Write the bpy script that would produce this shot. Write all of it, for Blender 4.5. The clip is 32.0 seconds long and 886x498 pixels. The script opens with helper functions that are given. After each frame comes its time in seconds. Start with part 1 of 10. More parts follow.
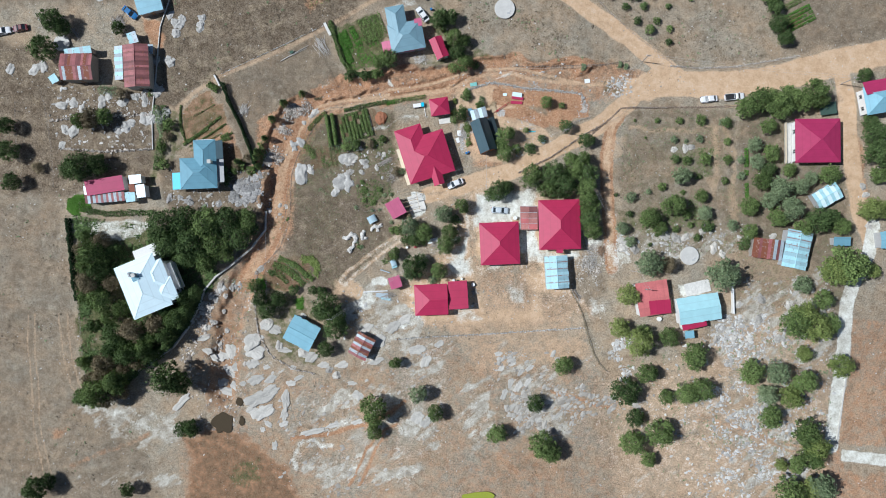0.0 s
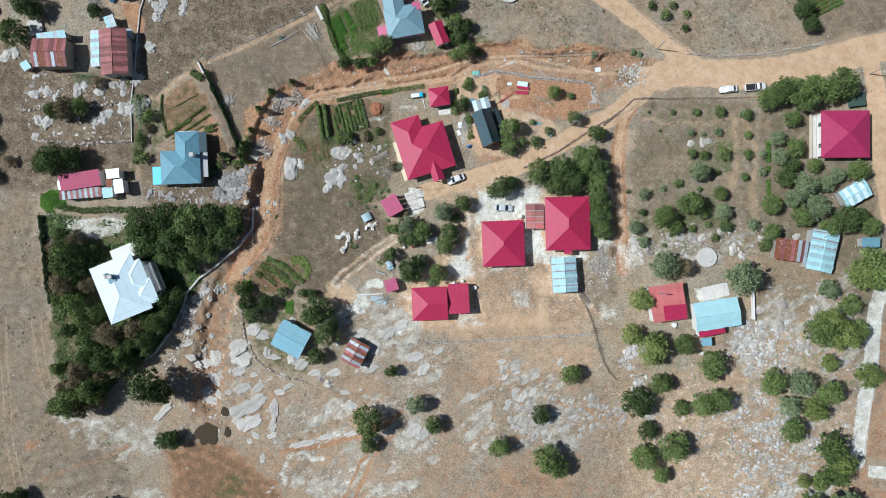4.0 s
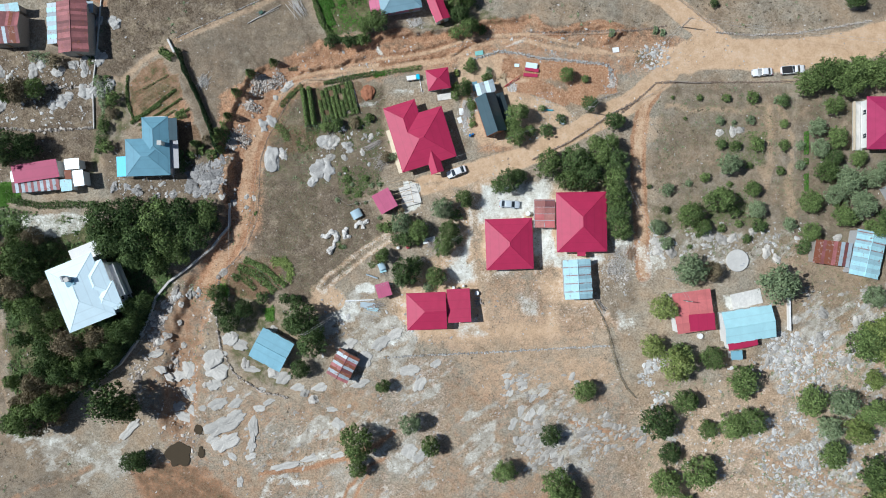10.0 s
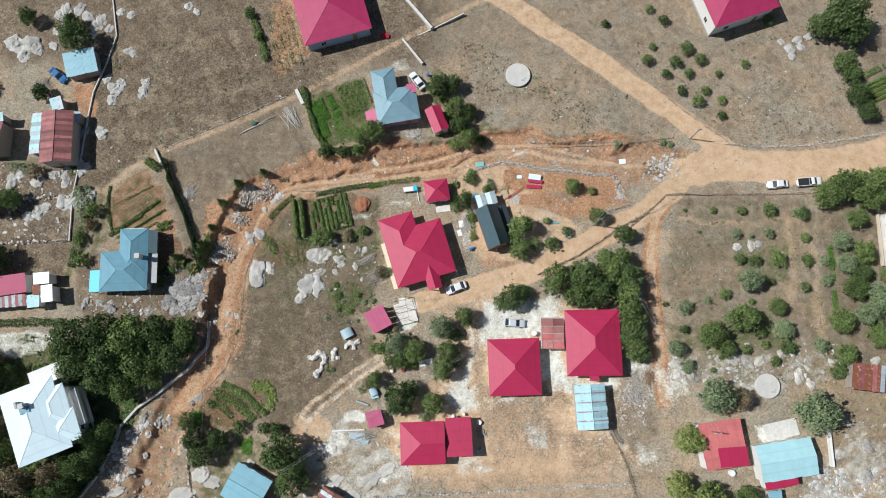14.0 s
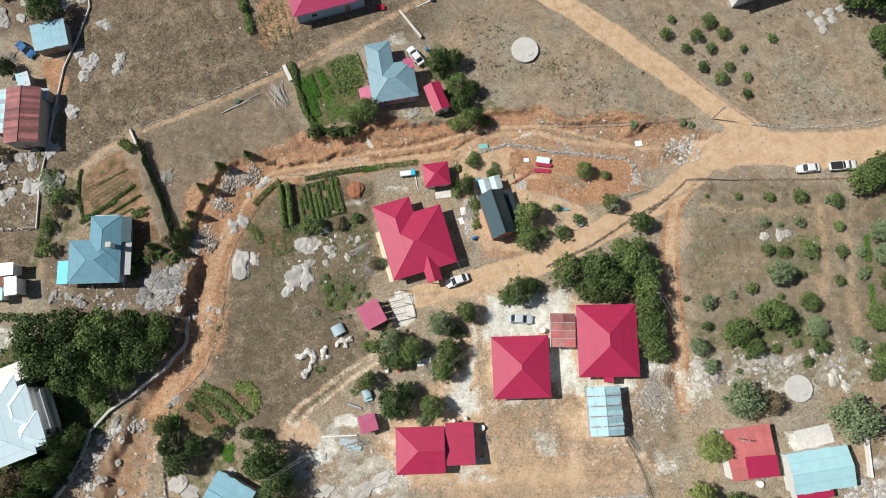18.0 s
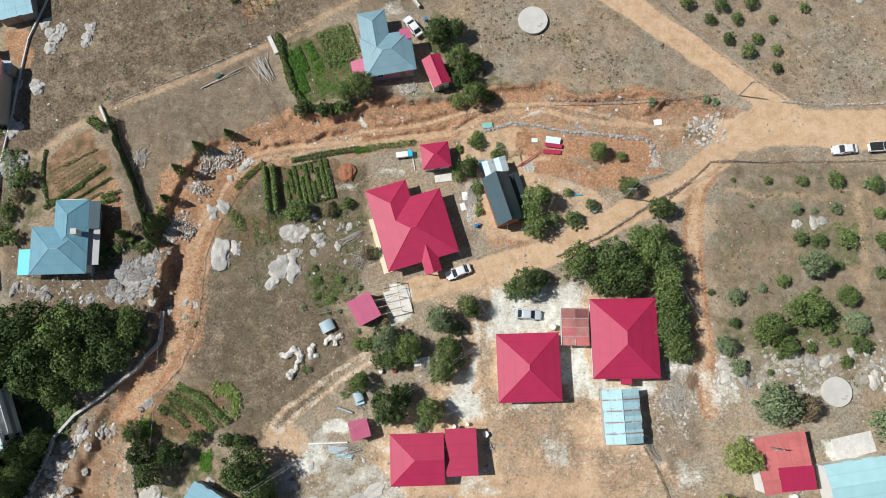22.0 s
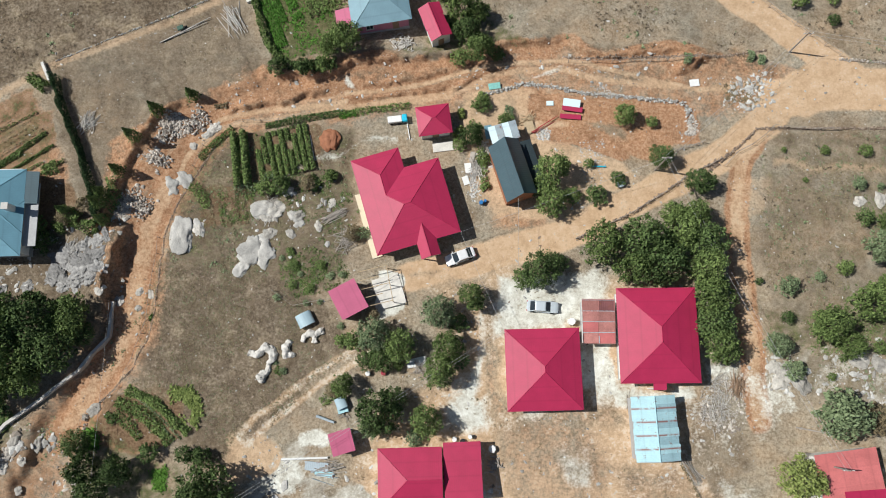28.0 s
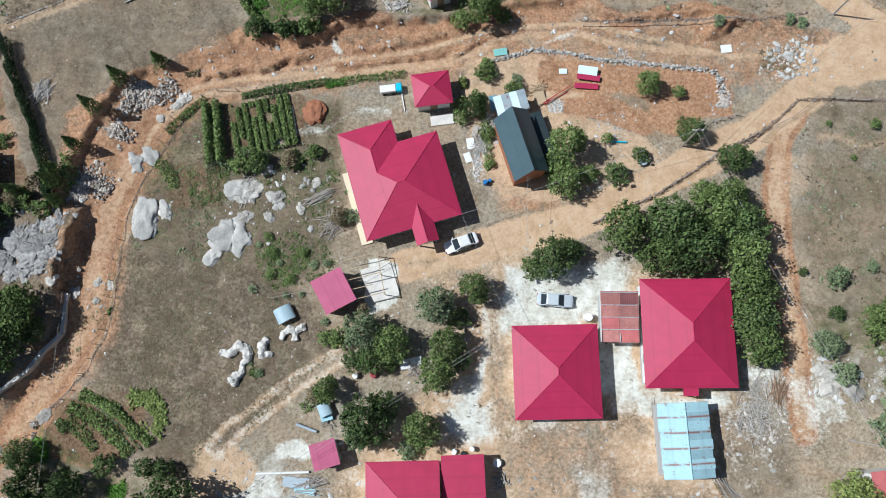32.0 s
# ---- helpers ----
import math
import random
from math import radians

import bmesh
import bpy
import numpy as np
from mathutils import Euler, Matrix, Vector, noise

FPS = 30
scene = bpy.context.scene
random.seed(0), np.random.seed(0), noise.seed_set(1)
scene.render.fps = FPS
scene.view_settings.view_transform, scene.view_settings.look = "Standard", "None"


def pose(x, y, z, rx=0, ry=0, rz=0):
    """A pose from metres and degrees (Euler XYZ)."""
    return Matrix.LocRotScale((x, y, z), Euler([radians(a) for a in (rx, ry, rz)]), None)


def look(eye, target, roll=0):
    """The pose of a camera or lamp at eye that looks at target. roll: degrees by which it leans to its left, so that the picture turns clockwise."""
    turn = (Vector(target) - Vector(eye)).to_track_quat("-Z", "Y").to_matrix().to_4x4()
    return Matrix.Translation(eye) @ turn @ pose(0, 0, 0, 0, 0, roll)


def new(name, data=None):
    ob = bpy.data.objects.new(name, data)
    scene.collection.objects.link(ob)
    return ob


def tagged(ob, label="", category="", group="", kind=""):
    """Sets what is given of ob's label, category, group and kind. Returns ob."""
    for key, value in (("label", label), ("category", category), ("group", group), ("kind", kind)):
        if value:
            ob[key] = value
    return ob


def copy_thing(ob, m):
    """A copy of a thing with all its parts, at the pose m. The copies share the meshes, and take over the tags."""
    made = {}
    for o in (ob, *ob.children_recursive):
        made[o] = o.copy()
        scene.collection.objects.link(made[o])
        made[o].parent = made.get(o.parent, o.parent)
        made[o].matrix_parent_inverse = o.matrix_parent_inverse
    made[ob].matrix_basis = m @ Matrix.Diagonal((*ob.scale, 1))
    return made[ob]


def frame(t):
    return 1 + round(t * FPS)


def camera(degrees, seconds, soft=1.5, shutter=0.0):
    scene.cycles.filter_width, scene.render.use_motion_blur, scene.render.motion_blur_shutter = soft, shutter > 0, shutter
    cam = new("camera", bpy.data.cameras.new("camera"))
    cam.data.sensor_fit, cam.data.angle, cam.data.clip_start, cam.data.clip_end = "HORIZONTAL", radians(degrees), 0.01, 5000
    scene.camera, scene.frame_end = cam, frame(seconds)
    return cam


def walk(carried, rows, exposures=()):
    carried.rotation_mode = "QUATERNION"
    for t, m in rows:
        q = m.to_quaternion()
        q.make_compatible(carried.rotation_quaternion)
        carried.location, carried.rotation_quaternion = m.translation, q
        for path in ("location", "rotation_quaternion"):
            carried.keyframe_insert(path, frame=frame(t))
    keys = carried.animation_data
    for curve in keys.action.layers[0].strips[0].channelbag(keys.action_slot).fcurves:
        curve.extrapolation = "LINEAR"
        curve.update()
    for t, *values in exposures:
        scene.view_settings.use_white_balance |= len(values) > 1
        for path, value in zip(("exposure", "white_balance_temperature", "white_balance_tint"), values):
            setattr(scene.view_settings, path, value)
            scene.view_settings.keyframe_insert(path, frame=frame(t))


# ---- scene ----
EXPOSURES = [(0, -0.09, 5700, 7), (3, -0.09, 5800, 6), (6, -0.09, 5760, 6), (9.5, -0.09, 5700, 6), (12.5, -0.07, 5930, 7), (19, -0.03, 6480, 8), (22, -0.03, 6340, 8), (25, -0.02, 6500, 8), (28, -0.03, 6320, 7), (30, 0.0, 6380, 7), (31, -0.01, 6080, 7), (32, 0.0, 5760, 6)]
cam = camera(65.89, 32.0, soft=1.0)
walk(cam, [
    (0, pose(0.017, -0.329, 180.035, 0.094, 0.073, -0.036)),
    (1, pose(0.095, -0.179, 177.044, 0.050, 0.093, 0.006)),
    (2, pose(0.174, -0.036, 174.060, 0.009, 0.112, 0.048)),
    (3, pose(0.253, 0.098, 171.083, -0.029, 0.131, 0.090)),
    (4, pose(0.331, 0.224, 168.112, -0.064, 0.148, 0.131)),
    (5, pose(0.410, 0.343, 165.146, -0.097, 0.165, 0.171)),
    (6, pose(0.489, 0.453, 162.185, -0.127, 0.181, 0.212)),
    (7, pose(0.567, 0.555, 159.228, -0.154, 0.196, 0.252)),
    (8, pose(0.646, 0.649, 156.275, -0.178, 0.210, 0.291)),
    (9, pose(0.725, 0.734, 153.325, -0.200, 0.223, 0.331)),
    (10, pose(0.803, 0.812, 150.377, -0.218, 0.236, 0.370)),
    (11, pose(0.882, 0.882, 147.432, -0.234, 0.247, 0.408)),
    (11.5, pose(0.921, 0.914, 145.961, -0.241, 0.253, 0.427)),
    (11.7, pose(0.937, 0.926, 145.372, -0.244, 0.255, 0.435)),
    (11.8, pose(0.945, 0.932, 145.078, -0.244, 0.255, 0.438)),
    (11.9, pose(0.953, 0.938, 144.783, -0.163, 0.255, 0.441)),
    (12, pose(0.961, 0.943, 144.489, 0.182, 0.255, 0.444)),
    (12.2, pose(0.976, 0.955, 143.901, 1.429, 0.254, 0.449)),
    (12.5, pose(1.000, 0.971, 143.018, 3.304, 0.254, 0.458)),
    (12.7, pose(1.016, 0.982, 142.429, 4.521, 0.254, 0.464)),
    (13, pose(1.039, 0.997, 141.547, 6.346, 0.253, 0.472)),
    (13.2, pose(1.055, 1.007, 140.958, 7.512, 0.253, 0.478)),
    (13.5, pose(1.078, 1.021, 140.076, 9.164, 0.252, 0.487)),
    (13.6, pose(1.086, 1.025, 139.782, 9.539, 0.252, 0.489)),
    (13.7, pose(1.094, 1.030, 139.488, 9.742, 0.252, 0.492)),
    (13.8, pose(1.102, 1.034, 139.193, 9.844, 0.252, 0.495)),
    (14, pose(1.118, 1.042, 138.605, 9.894, 0.252, 0.501)),
    (14.5, pose(1.157, 1.062, 137.134, 9.886, 0.271, 0.512)),
    (15, pose(1.196, 1.080, 135.664, 9.878, 0.290, 0.524)),
    (16, pose(1.275, 1.109, 132.721, 9.865, 0.329, 0.549)),
    (17, pose(1.354, 1.130, 129.778, 9.856, 0.369, 0.575)),
    (18, pose(1.432, 1.143, 126.834, 9.852, 0.409, 0.603)),
    (19, pose(1.511, 1.148, 123.887, 9.853, 0.449, 0.632)),
    (20, pose(1.590, 1.145, 120.937, 9.860, 0.490, 0.663)),
    (21, pose(1.668, 1.134, 117.985, 9.873, 0.531, 0.695)),
    (22, pose(1.747, 1.115, 115.029, 9.894, 0.572, 0.729)),
    (23, pose(1.826, 1.087, 112.068, 9.923, 0.614, 0.765)),
    (24, pose(1.904, 1.052, 109.103, 9.961, 0.656, 0.802)),
    (25, pose(1.983, 1.008, 106.133, 10.008, 0.699, 0.841)),
    (26, pose(2.061, 0.957, 103.157, 10.065, 0.742, 0.881)),
    (27, pose(2.140, 0.897, 100.174, 10.133, 0.785, 0.922)),
    (28, pose(2.219, 0.829, 97.185, 10.212, 0.829, 0.966)),
    (29, pose(2.297, 0.753, 94.188, 10.303, 0.873, 1.010)),
    (30, pose(2.376, 0.670, 91.183, 10.407, 0.917, 1.057)),
    (31, pose(2.455, 0.578, 88.170, 10.525, 0.962, 1.104)),
    (32, pose(2.533, 0.477, 85.148, 10.656, 1.008, 1.154)),
], exposures=EXPOSURES)

# ---- light ----
SUN_AZIMUTH, SUN_HEIGHT = radians(172), radians(51)
world = bpy.data.worlds.new("world")
scene.world = world
world.use_nodes = True
wn = world.node_tree
sky = wn.nodes.new("ShaderNodeTexSky")
sky.sky_type, sky.sun_disc = "NISHITA", False
sky.sun_elevation, sky.sun_rotation = SUN_HEIGHT, radians(278)
wn.links.new(sky.outputs[0], wn.nodes["Background"].inputs[0])
wn.nodes["Background"].inputs[1].default_value = 0.048
sun_data = bpy.data.lights.new("sun", "SUN")
sun_data.energy, sun_data.angle, sun_data.color = 4.75, radians(0.53), (1.0, 0.965, 0.915)
sun = new("sun", sun_data)
sun_way = Vector((math.cos(SUN_AZIMUTH) * math.cos(SUN_HEIGHT), math.sin(SUN_AZIMUTH) * math.cos(SUN_HEIGHT), math.sin(SUN_HEIGHT)))
sun.matrix_world = look(sun_way * 300, (0, 0, 0))


# ---- materials ----
def make_material(name):
    m = bpy.data.materials.new(name)
    m.use_nodes = True
    return m, m.node_tree.nodes, m.node_tree.links, m.node_tree.nodes["Principled BSDF"]


def noise_node(nodes, links, scale, detail=4, rough=0.6, coords="Object", vector=None):
    n = nodes.new("ShaderNodeTexNoise")
    n.inputs["Scale"].default_value, n.inputs["Detail"].default_value, n.inputs["Roughness"].default_value = scale, detail, rough
    if vector is None:
        tc = nodes.new("ShaderNodeTexCoord")
        vector = tc.outputs[coords]
    links.new(vector, n.inputs["Vector"])
    return n.outputs["Fac"]


def noise_vector(nodes, links, vector, scale):
    n = nodes.new("ShaderNodeTexNoise")
    n.inputs["Scale"].default_value = scale
    links.new(vector, n.inputs["Vector"])
    return n.outputs["Color"]


def ramp(nodes, links, fac, stops):
    r = nodes.new("ShaderNodeValToRGB")
    e = r.color_ramp.elements
    while len(e) < len(stops):
        e.new(0.5)
    for el, (p, c) in zip(e, stops):
        el.position, el.color = p, (*c, 1) if len(c) == 3 else c
    links.new(fac, r.inputs[0])
    return r.outputs[0]


def mix_color(nodes, links, fac, a, b, mode="MIX"):
    n = nodes.new("ShaderNodeMix")
    n.data_type, n.blend_type = "RGBA", mode
    for sock, v in ((n.inputs[0], fac), (n.inputs[6], a), (n.inputs[7], b)):
        if isinstance(v, (int, float)):
            sock.default_value = v
        elif isinstance(v, tuple):
            sock.default_value = (*v, 1)
        else:
            links.new(v, sock)
    return n.outputs[2]


def calc(nodes, links, op, a, b=0.0, c=0.0, clamp=False):
    n = nodes.new("ShaderNodeMath")
    n.operation, n.use_clamp = op, clamp
    for sock, v in zip(n.inputs, (a, b, c)):
        if isinstance(v, (int, float)):
            sock.default_value = v
        else:
            links.new(v, sock)
    return n.outputs[0]


def add_bump(nodes, links, bsdf, height, strength, distance):
    b = nodes.new("ShaderNodeBump")
    b.inputs["Strength"].default_value, b.inputs["Distance"].default_value = strength, distance
    links.new(height, b.inputs["Height"])
    links.new(b.outputs[0], bsdf.inputs["Normal"])


def plain(name, color, rough=0.8, metal=0.0, vary=0.25, scale=3.0, bump=0.0, spread=0.0):
    """A painted, plastered, wooden or stone surface: colour with stains at two scales, and a spread between objects."""
    m, nodes, links, bsdf = make_material(name)
    big, fine = noise_node(nodes, links, scale), noise_node(nodes, links, scale * 9, 3)
    k = calc(nodes, links, "ADD", calc(nodes, links, "MULTIPLY", big, 0.6), calc(nodes, links, "MULTIPLY", fine, 0.4))
    dark, light = tuple(c * (1 - vary) for c in color), tuple(min(c * (1 + vary), 0.95) for c in color)
    col = ramp(nodes, links, k, [(0.3, dark), (0.7, light)])
    if spread:
        info = nodes.new("ShaderNodeObjectInfo")
        v = calc(nodes, links, "MULTIPLY_ADD", info.outputs["Random"], 2 * spread, 1 - spread)
        comb = nodes.new("ShaderNodeCombineColor")
        for i in range(3):
            links.new(v, comb.inputs[i])
        col = mix_color(nodes, links, 1.0, col, comb.outputs[0], "MULTIPLY")
    links.new(col, bsdf.inputs["Base Color"])
    bsdf.inputs["Roughness"].default_value, bsdf.inputs["Metallic"].default_value = rough, metal
    if bump:
        add_bump(nodes, links, bsdf, k, 0.6, bump)
    return m


def sheet_metal(name, color, pitch=0.25, rough=0.42, vary=0.12, rust=0.0, spread=0.0, depth=0.03, rusty_laps=0.0, gloss=0.36):
    """Painted roofing sheet with ribs down the slope, faded patches and, where asked, rust."""
    m, nodes, links, bsdf = make_material(name)
    uv = nodes.new("ShaderNodeUVMap")
    sep = nodes.new("ShaderNodeSeparateXYZ")
    links.new(uv.outputs[0], sep.inputs[0])
    rib = calc(nodes, links, "POWER", calc(nodes, links, "ABSOLUTE", calc(nodes, links, "SINE", calc(nodes, links, "MULTIPLY", sep.outputs[0], math.pi / pitch))), 6.0)
    lap = calc(nodes, links, "POWER", calc(nodes, links, "ABSOLUTE", calc(nodes, links, "SINE", calc(nodes, links, "MULTIPLY", sep.outputs[1], math.pi / 1.9))), 60.0)
    big, fine = noise_node(nodes, links, 0.5), noise_node(nodes, links, 6.0, 5)
    k = calc(nodes, links, "ADD", calc(nodes, links, "MULTIPLY", big, 0.65), calc(nodes, links, "MULTIPLY", fine, 0.35))
    col = ramp(nodes, links, k, [(0.3, tuple(c * (1 - vary) for c in color)), (0.7, tuple(min(1, c * (1 + vary)) for c in color))])
    if spread:
        info = nodes.new("ShaderNodeObjectInfo")
        v = calc(nodes, links, "MULTIPLY_ADD", info.outputs["Random"], 2 * spread, 1 - spread)
        comb = nodes.new("ShaderNodeCombineColor")
        for i in range(3):
            links.new(v, comb.inputs[i])
        col = mix_color(nodes, links, 1.0, col, comb.outputs[0], "MULTIPLY")
    col = mix_color(nodes, links, calc(nodes, links, "MULTIPLY", lap, 0.25), col, tuple(c * 0.6 for c in color))
    if rusty_laps:
        patchy = ramp(nodes, links, noise_node(nodes, links, 0.9, 5, 0.7), [(0.36, (0, 0, 0)), (0.5, (1, 1, 1))])
        band = calc(nodes, links, "POWER", calc(nodes, links, "ABSOLUTE", calc(nodes, links, "SINE", calc(nodes, links, "MULTIPLY", sep.outputs[0], math.pi / 1.75))), 40.0)
        col = mix_color(nodes, links, calc(nodes, links, "MULTIPLY", calc(nodes, links, "MULTIPLY", band, patchy), rusty_laps), col, (0.26, 0.085, 0.06))
    if rust:
        r = noise_node(nodes, links, 1.3, 6, 0.7)
        mask = ramp(nodes, links, r, [(0.62 - 0.3 * rust, (0, 0, 0)), (0.72 - 0.3 * rust, (1, 1, 1))])
        col = mix_color(nodes, links, mask, col, (0.22, 0.075, 0.04))
    links.new(col, bsdf.inputs["Base Color"])
    bsdf.inputs["Roughness"].default_value = rough
    bsdf.inputs["Metallic"].default_value = 0.0
    bsdf.inputs["Specular IOR Level"].default_value = gloss
    add_bump(nodes, links, bsdf, calc(nodes, links, "ADD", rib, calc(nodes, links, "MULTIPLY", fine, 0.15)), 0.35, depth)
    return m


def leaf_material(name, dark, light):
    m, nodes, links, bsdf = make_material(name)
    geo, info = nodes.new("ShaderNodeNewGeometry"), nodes.new("ShaderNodeObjectInfo")
    k = calc(nodes, links, "ADD", calc(nodes, links, "MULTIPLY", geo.outputs["Random Per Island"], 0.65), calc(nodes, links, "MULTIPLY", info.outputs["Random"], 0.35))
    col = ramp(nodes, links, k, [(0.0, dark), (0.55, tuple((a + b) / 2 for a, b in zip(dark, light))), (1.0, light)])
    links.new(col, bsdf.inputs["Base Color"])
    bsdf.inputs["Roughness"].default_value = 0.7
    bsdf.inputs["Specular IOR Level"].default_value = 0.12
    return m


def glossy(name, color, rough=0.2, metal=0.0, coat=0.0):
    m, nodes, links, bsdf = make_material(name)
    k = noise_node(nodes, links, 2.0)
    links.new(ramp(nodes, links, k, [(0.3, tuple(c * 0.9 for c in color)), (0.7, color)]), bsdf.inputs["Base Color"])
    bsdf.inputs["Roughness"].default_value, bsdf.inputs["Metallic"].default_value = rough, metal
    bsdf.inputs["Coat Weight"].default_value = coat
    return m


CRIMSON = sheet_metal("crimson_sheet", (0.42, 0.021, 0.079), rough=0.55, depth=0.008, gloss=0.5)
PINK_SHEET = sheet_metal("pink_sheet", (0.53, 0.12, 0.22), rough=0.5, depth=0.008, gloss=0.5)
FADED_RED = sheet_metal("faded_red_sheet", (0.56, 0.165, 0.16), rough=0.6, vary=0.2, spread=0.12, depth=0.012)
PATCHED_RED = sheet_metal("patched_red_sheet", (0.47, 0.20, 0.175), pitch=0.6, rough=0.65, vary=0.4, rust=0.08, spread=0.3, depth=0.02)
PURPLE = sheet_metal("magenta_sheet", (0.38, 0.032, 0.105), rough=0.5, depth=0.008)
BLUE_SHEET = sheet_metal("blue_sheet", (0.23, 0.44, 0.53), rough=0.45, depth=0.015)
STEEL_BLUE = sheet_metal("grey_blue_sheet", (0.16, 0.32, 0.40), rough=0.42, depth=0.012)
PALE_BLUE = sheet_metal("pale_blue_sheet", (0.40, 0.65, 0.70), rough=0.5, vary=0.18, rust=0.12)
CLEAN_BLUE = sheet_metal("clean_pale_blue_sheet", (0.40, 0.65, 0.69), rough=0.5, vary=0.1, depth=0.015)
STREAKED_BLUE = sheet_metal("streaked_blue_sheet", (0.42, 0.64, 0.69), rough=0.5, vary=0.18, rust=0.05, rusty_laps=0.9)
STREAKED_GREY = sheet_metal("streaked_grey_blue_sheet", (0.33, 0.50, 0.55), rough=0.5, vary=0.2, rust=0.05, rusty_laps=0.9)
WHITE_SHEET = sheet_metal("white_sheet", (0.72, 0.87, 0.92), rough=0.35, vary=0.06, depth=0.006)
SLATE = sheet_metal("slate_sheet", (0.068, 0.112, 0.132), pitch=0.3, rough=0.5)
# slate with the cabin's shade put into its colour, for the low lean-to
SHADED_SLATE = sheet_metal("shaded_slate_sheet", (0.028, 0.042, 0.048), pitch=0.3, rough=0.6)
RUSTY = sheet_metal("rusty_sheet", (0.34, 0.24, 0.22), rough=0.7, rust=0.85, vary=0.3, spread=0.3)
OLD_RED = sheet_metal("old_red_sheet", (0.27, 0.10, 0.10), rough=0.6, rust=0.2, vary=0.35, spread=0.5)
ZINC = sheet_metal("zinc_sheet", (0.40, 0.47, 0.51), rough=0.45, rust=0.15, vary=0.2, spread=0.25)
CREAM = plain("cream_plaster", (0.72, 0.62, 0.46), vary=0.1)
WHITE_PLASTER = plain("white_plaster", (0.78, 0.77, 0.74), vary=0.08)
PINK_PLASTER = plain("pink_plaster", (0.55, 0.22, 0.30), vary=0.1)
BLUE_PLASTER = plain("blue_plaster", (0.35, 0.48, 0.62), vary=0.1)
GREY_PLASTER = plain("grey_render", (0.42, 0.42, 0.42), vary=0.15)
TIMBER = plain("timber", (0.30, 0.20, 0.13), vary=0.3, bump=0.01)
GREY_WOOD = plain("weathered_wood", (0.36, 0.32, 0.28), vary=0.35, scale=6, bump=0.01, spread=0.3)
FRESH_WOOD = plain("fresh_timber", (0.50, 0.38, 0.24), vary=0.2)
CONCRETE = plain("concrete", (0.55, 0.53, 0.49), vary=0.16, scale=0.8, bump=0.01)
GREY_STONE = plain("dry_stone", (0.36, 0.32, 0.28), vary=0.35, scale=2, bump=0.03, spread=0.25)
LIMESTONE = plain("limestone", (0.45, 0.42, 0.375), vary=0.48, scale=1.3, bump=0.16, spread=0.28)
GREY_LIMESTONE = plain("grey_limestone", (0.30, 0.288, 0.275), vary=0.7, scale=2.6, bump=0.3, spread=0.25)
DEAD_WOOD = plain("bleached_branches", (0.50, 0.47, 0.43), vary=0.3, scale=5, spread=0.3)
WHITE_LIMESTONE = plain("white_limestone", (0.43, 0.412, 0.38), vary=0.45, scale=1.1, bump=0.12, spread=0.12)
SLAB_STONE = plain("slab_limestone", (0.475, 0.45, 0.405), vary=0.3, scale=0.8, bump=0.10, spread=0.14)
PALE_LIMESTONE = plain("pale_limestone", (0.62, 0.59, 0.54), vary=0.3, scale=1.6, bump=0.08)
WALL_WASH = plain("worn_whitewash", (0.64, 0.62, 0.58), vary=0.25, scale=2)
BARK = plain("bark", (0.13, 0.10, 0.075), vary=0.35, scale=8, bump=0.02)
GLASS = glossy("window_glass", (0.03, 0.04, 0.05), 0.06)
WHITE_FRAME = plain("white_frame", (0.75, 0.75, 0.74), 0.5, vary=0.05)
BLACK = plain("black_rubber", (0.02, 0.02, 0.022), 0.8)
CHROME = glossy("chrome", (0.6, 0.6, 0.62), 0.2, 1.0)
TURQUOISE = plain("turquoise_tarpaulin", (0.02, 0.50, 0.72), 0.5, vary=0.12)
RED_PAINT = glossy("red_paint", (0.42, 0.01, 0.04), 0.35)
PALE_TARP = plain("white_tarpaulin", (0.80, 0.80, 0.78), 0.6, vary=0.08)
LEAVES = {
    "dark": leaf_material("dark_leaves", (0.016, 0.034, 0.011), (0.165, 0.235, 0.082)),
    "mid": leaf_material("green_leaves", (0.028, 0.052, 0.015), (0.255, 0.34, 0.112)),
    "olive": leaf_material("grey_green_leaves", (0.095, 0.135, 0.068), (0.33, 0.40, 0.215)),
    "yellow": leaf_material("yellow_green_leaves", (0.080, 0.118, 0.030), (0.350, 0.405, 0.130)),
    "hedge": leaf_material("dark_hedge_leaves", (0.012, 0.028, 0.012), (0.055, 0.092, 0.036)),
    "dry": leaf_material("dry_scrub", (0.14, 0.112, 0.066), (0.34, 0.275, 0.165)),
    "dead": leaf_material("dead_scrub", (0.075, 0.06, 0.043), (0.19, 0.15, 0.11)),
    "lawn": leaf_material("lawn_grass", (0.06, 0.14, 0.02), (0.15, 0.30, 0.05)),
    "bright": leaf_material("bright_green_leaves", (0.037, 0.099, 0.015), (0.141, 0.304, 0.050)),
}


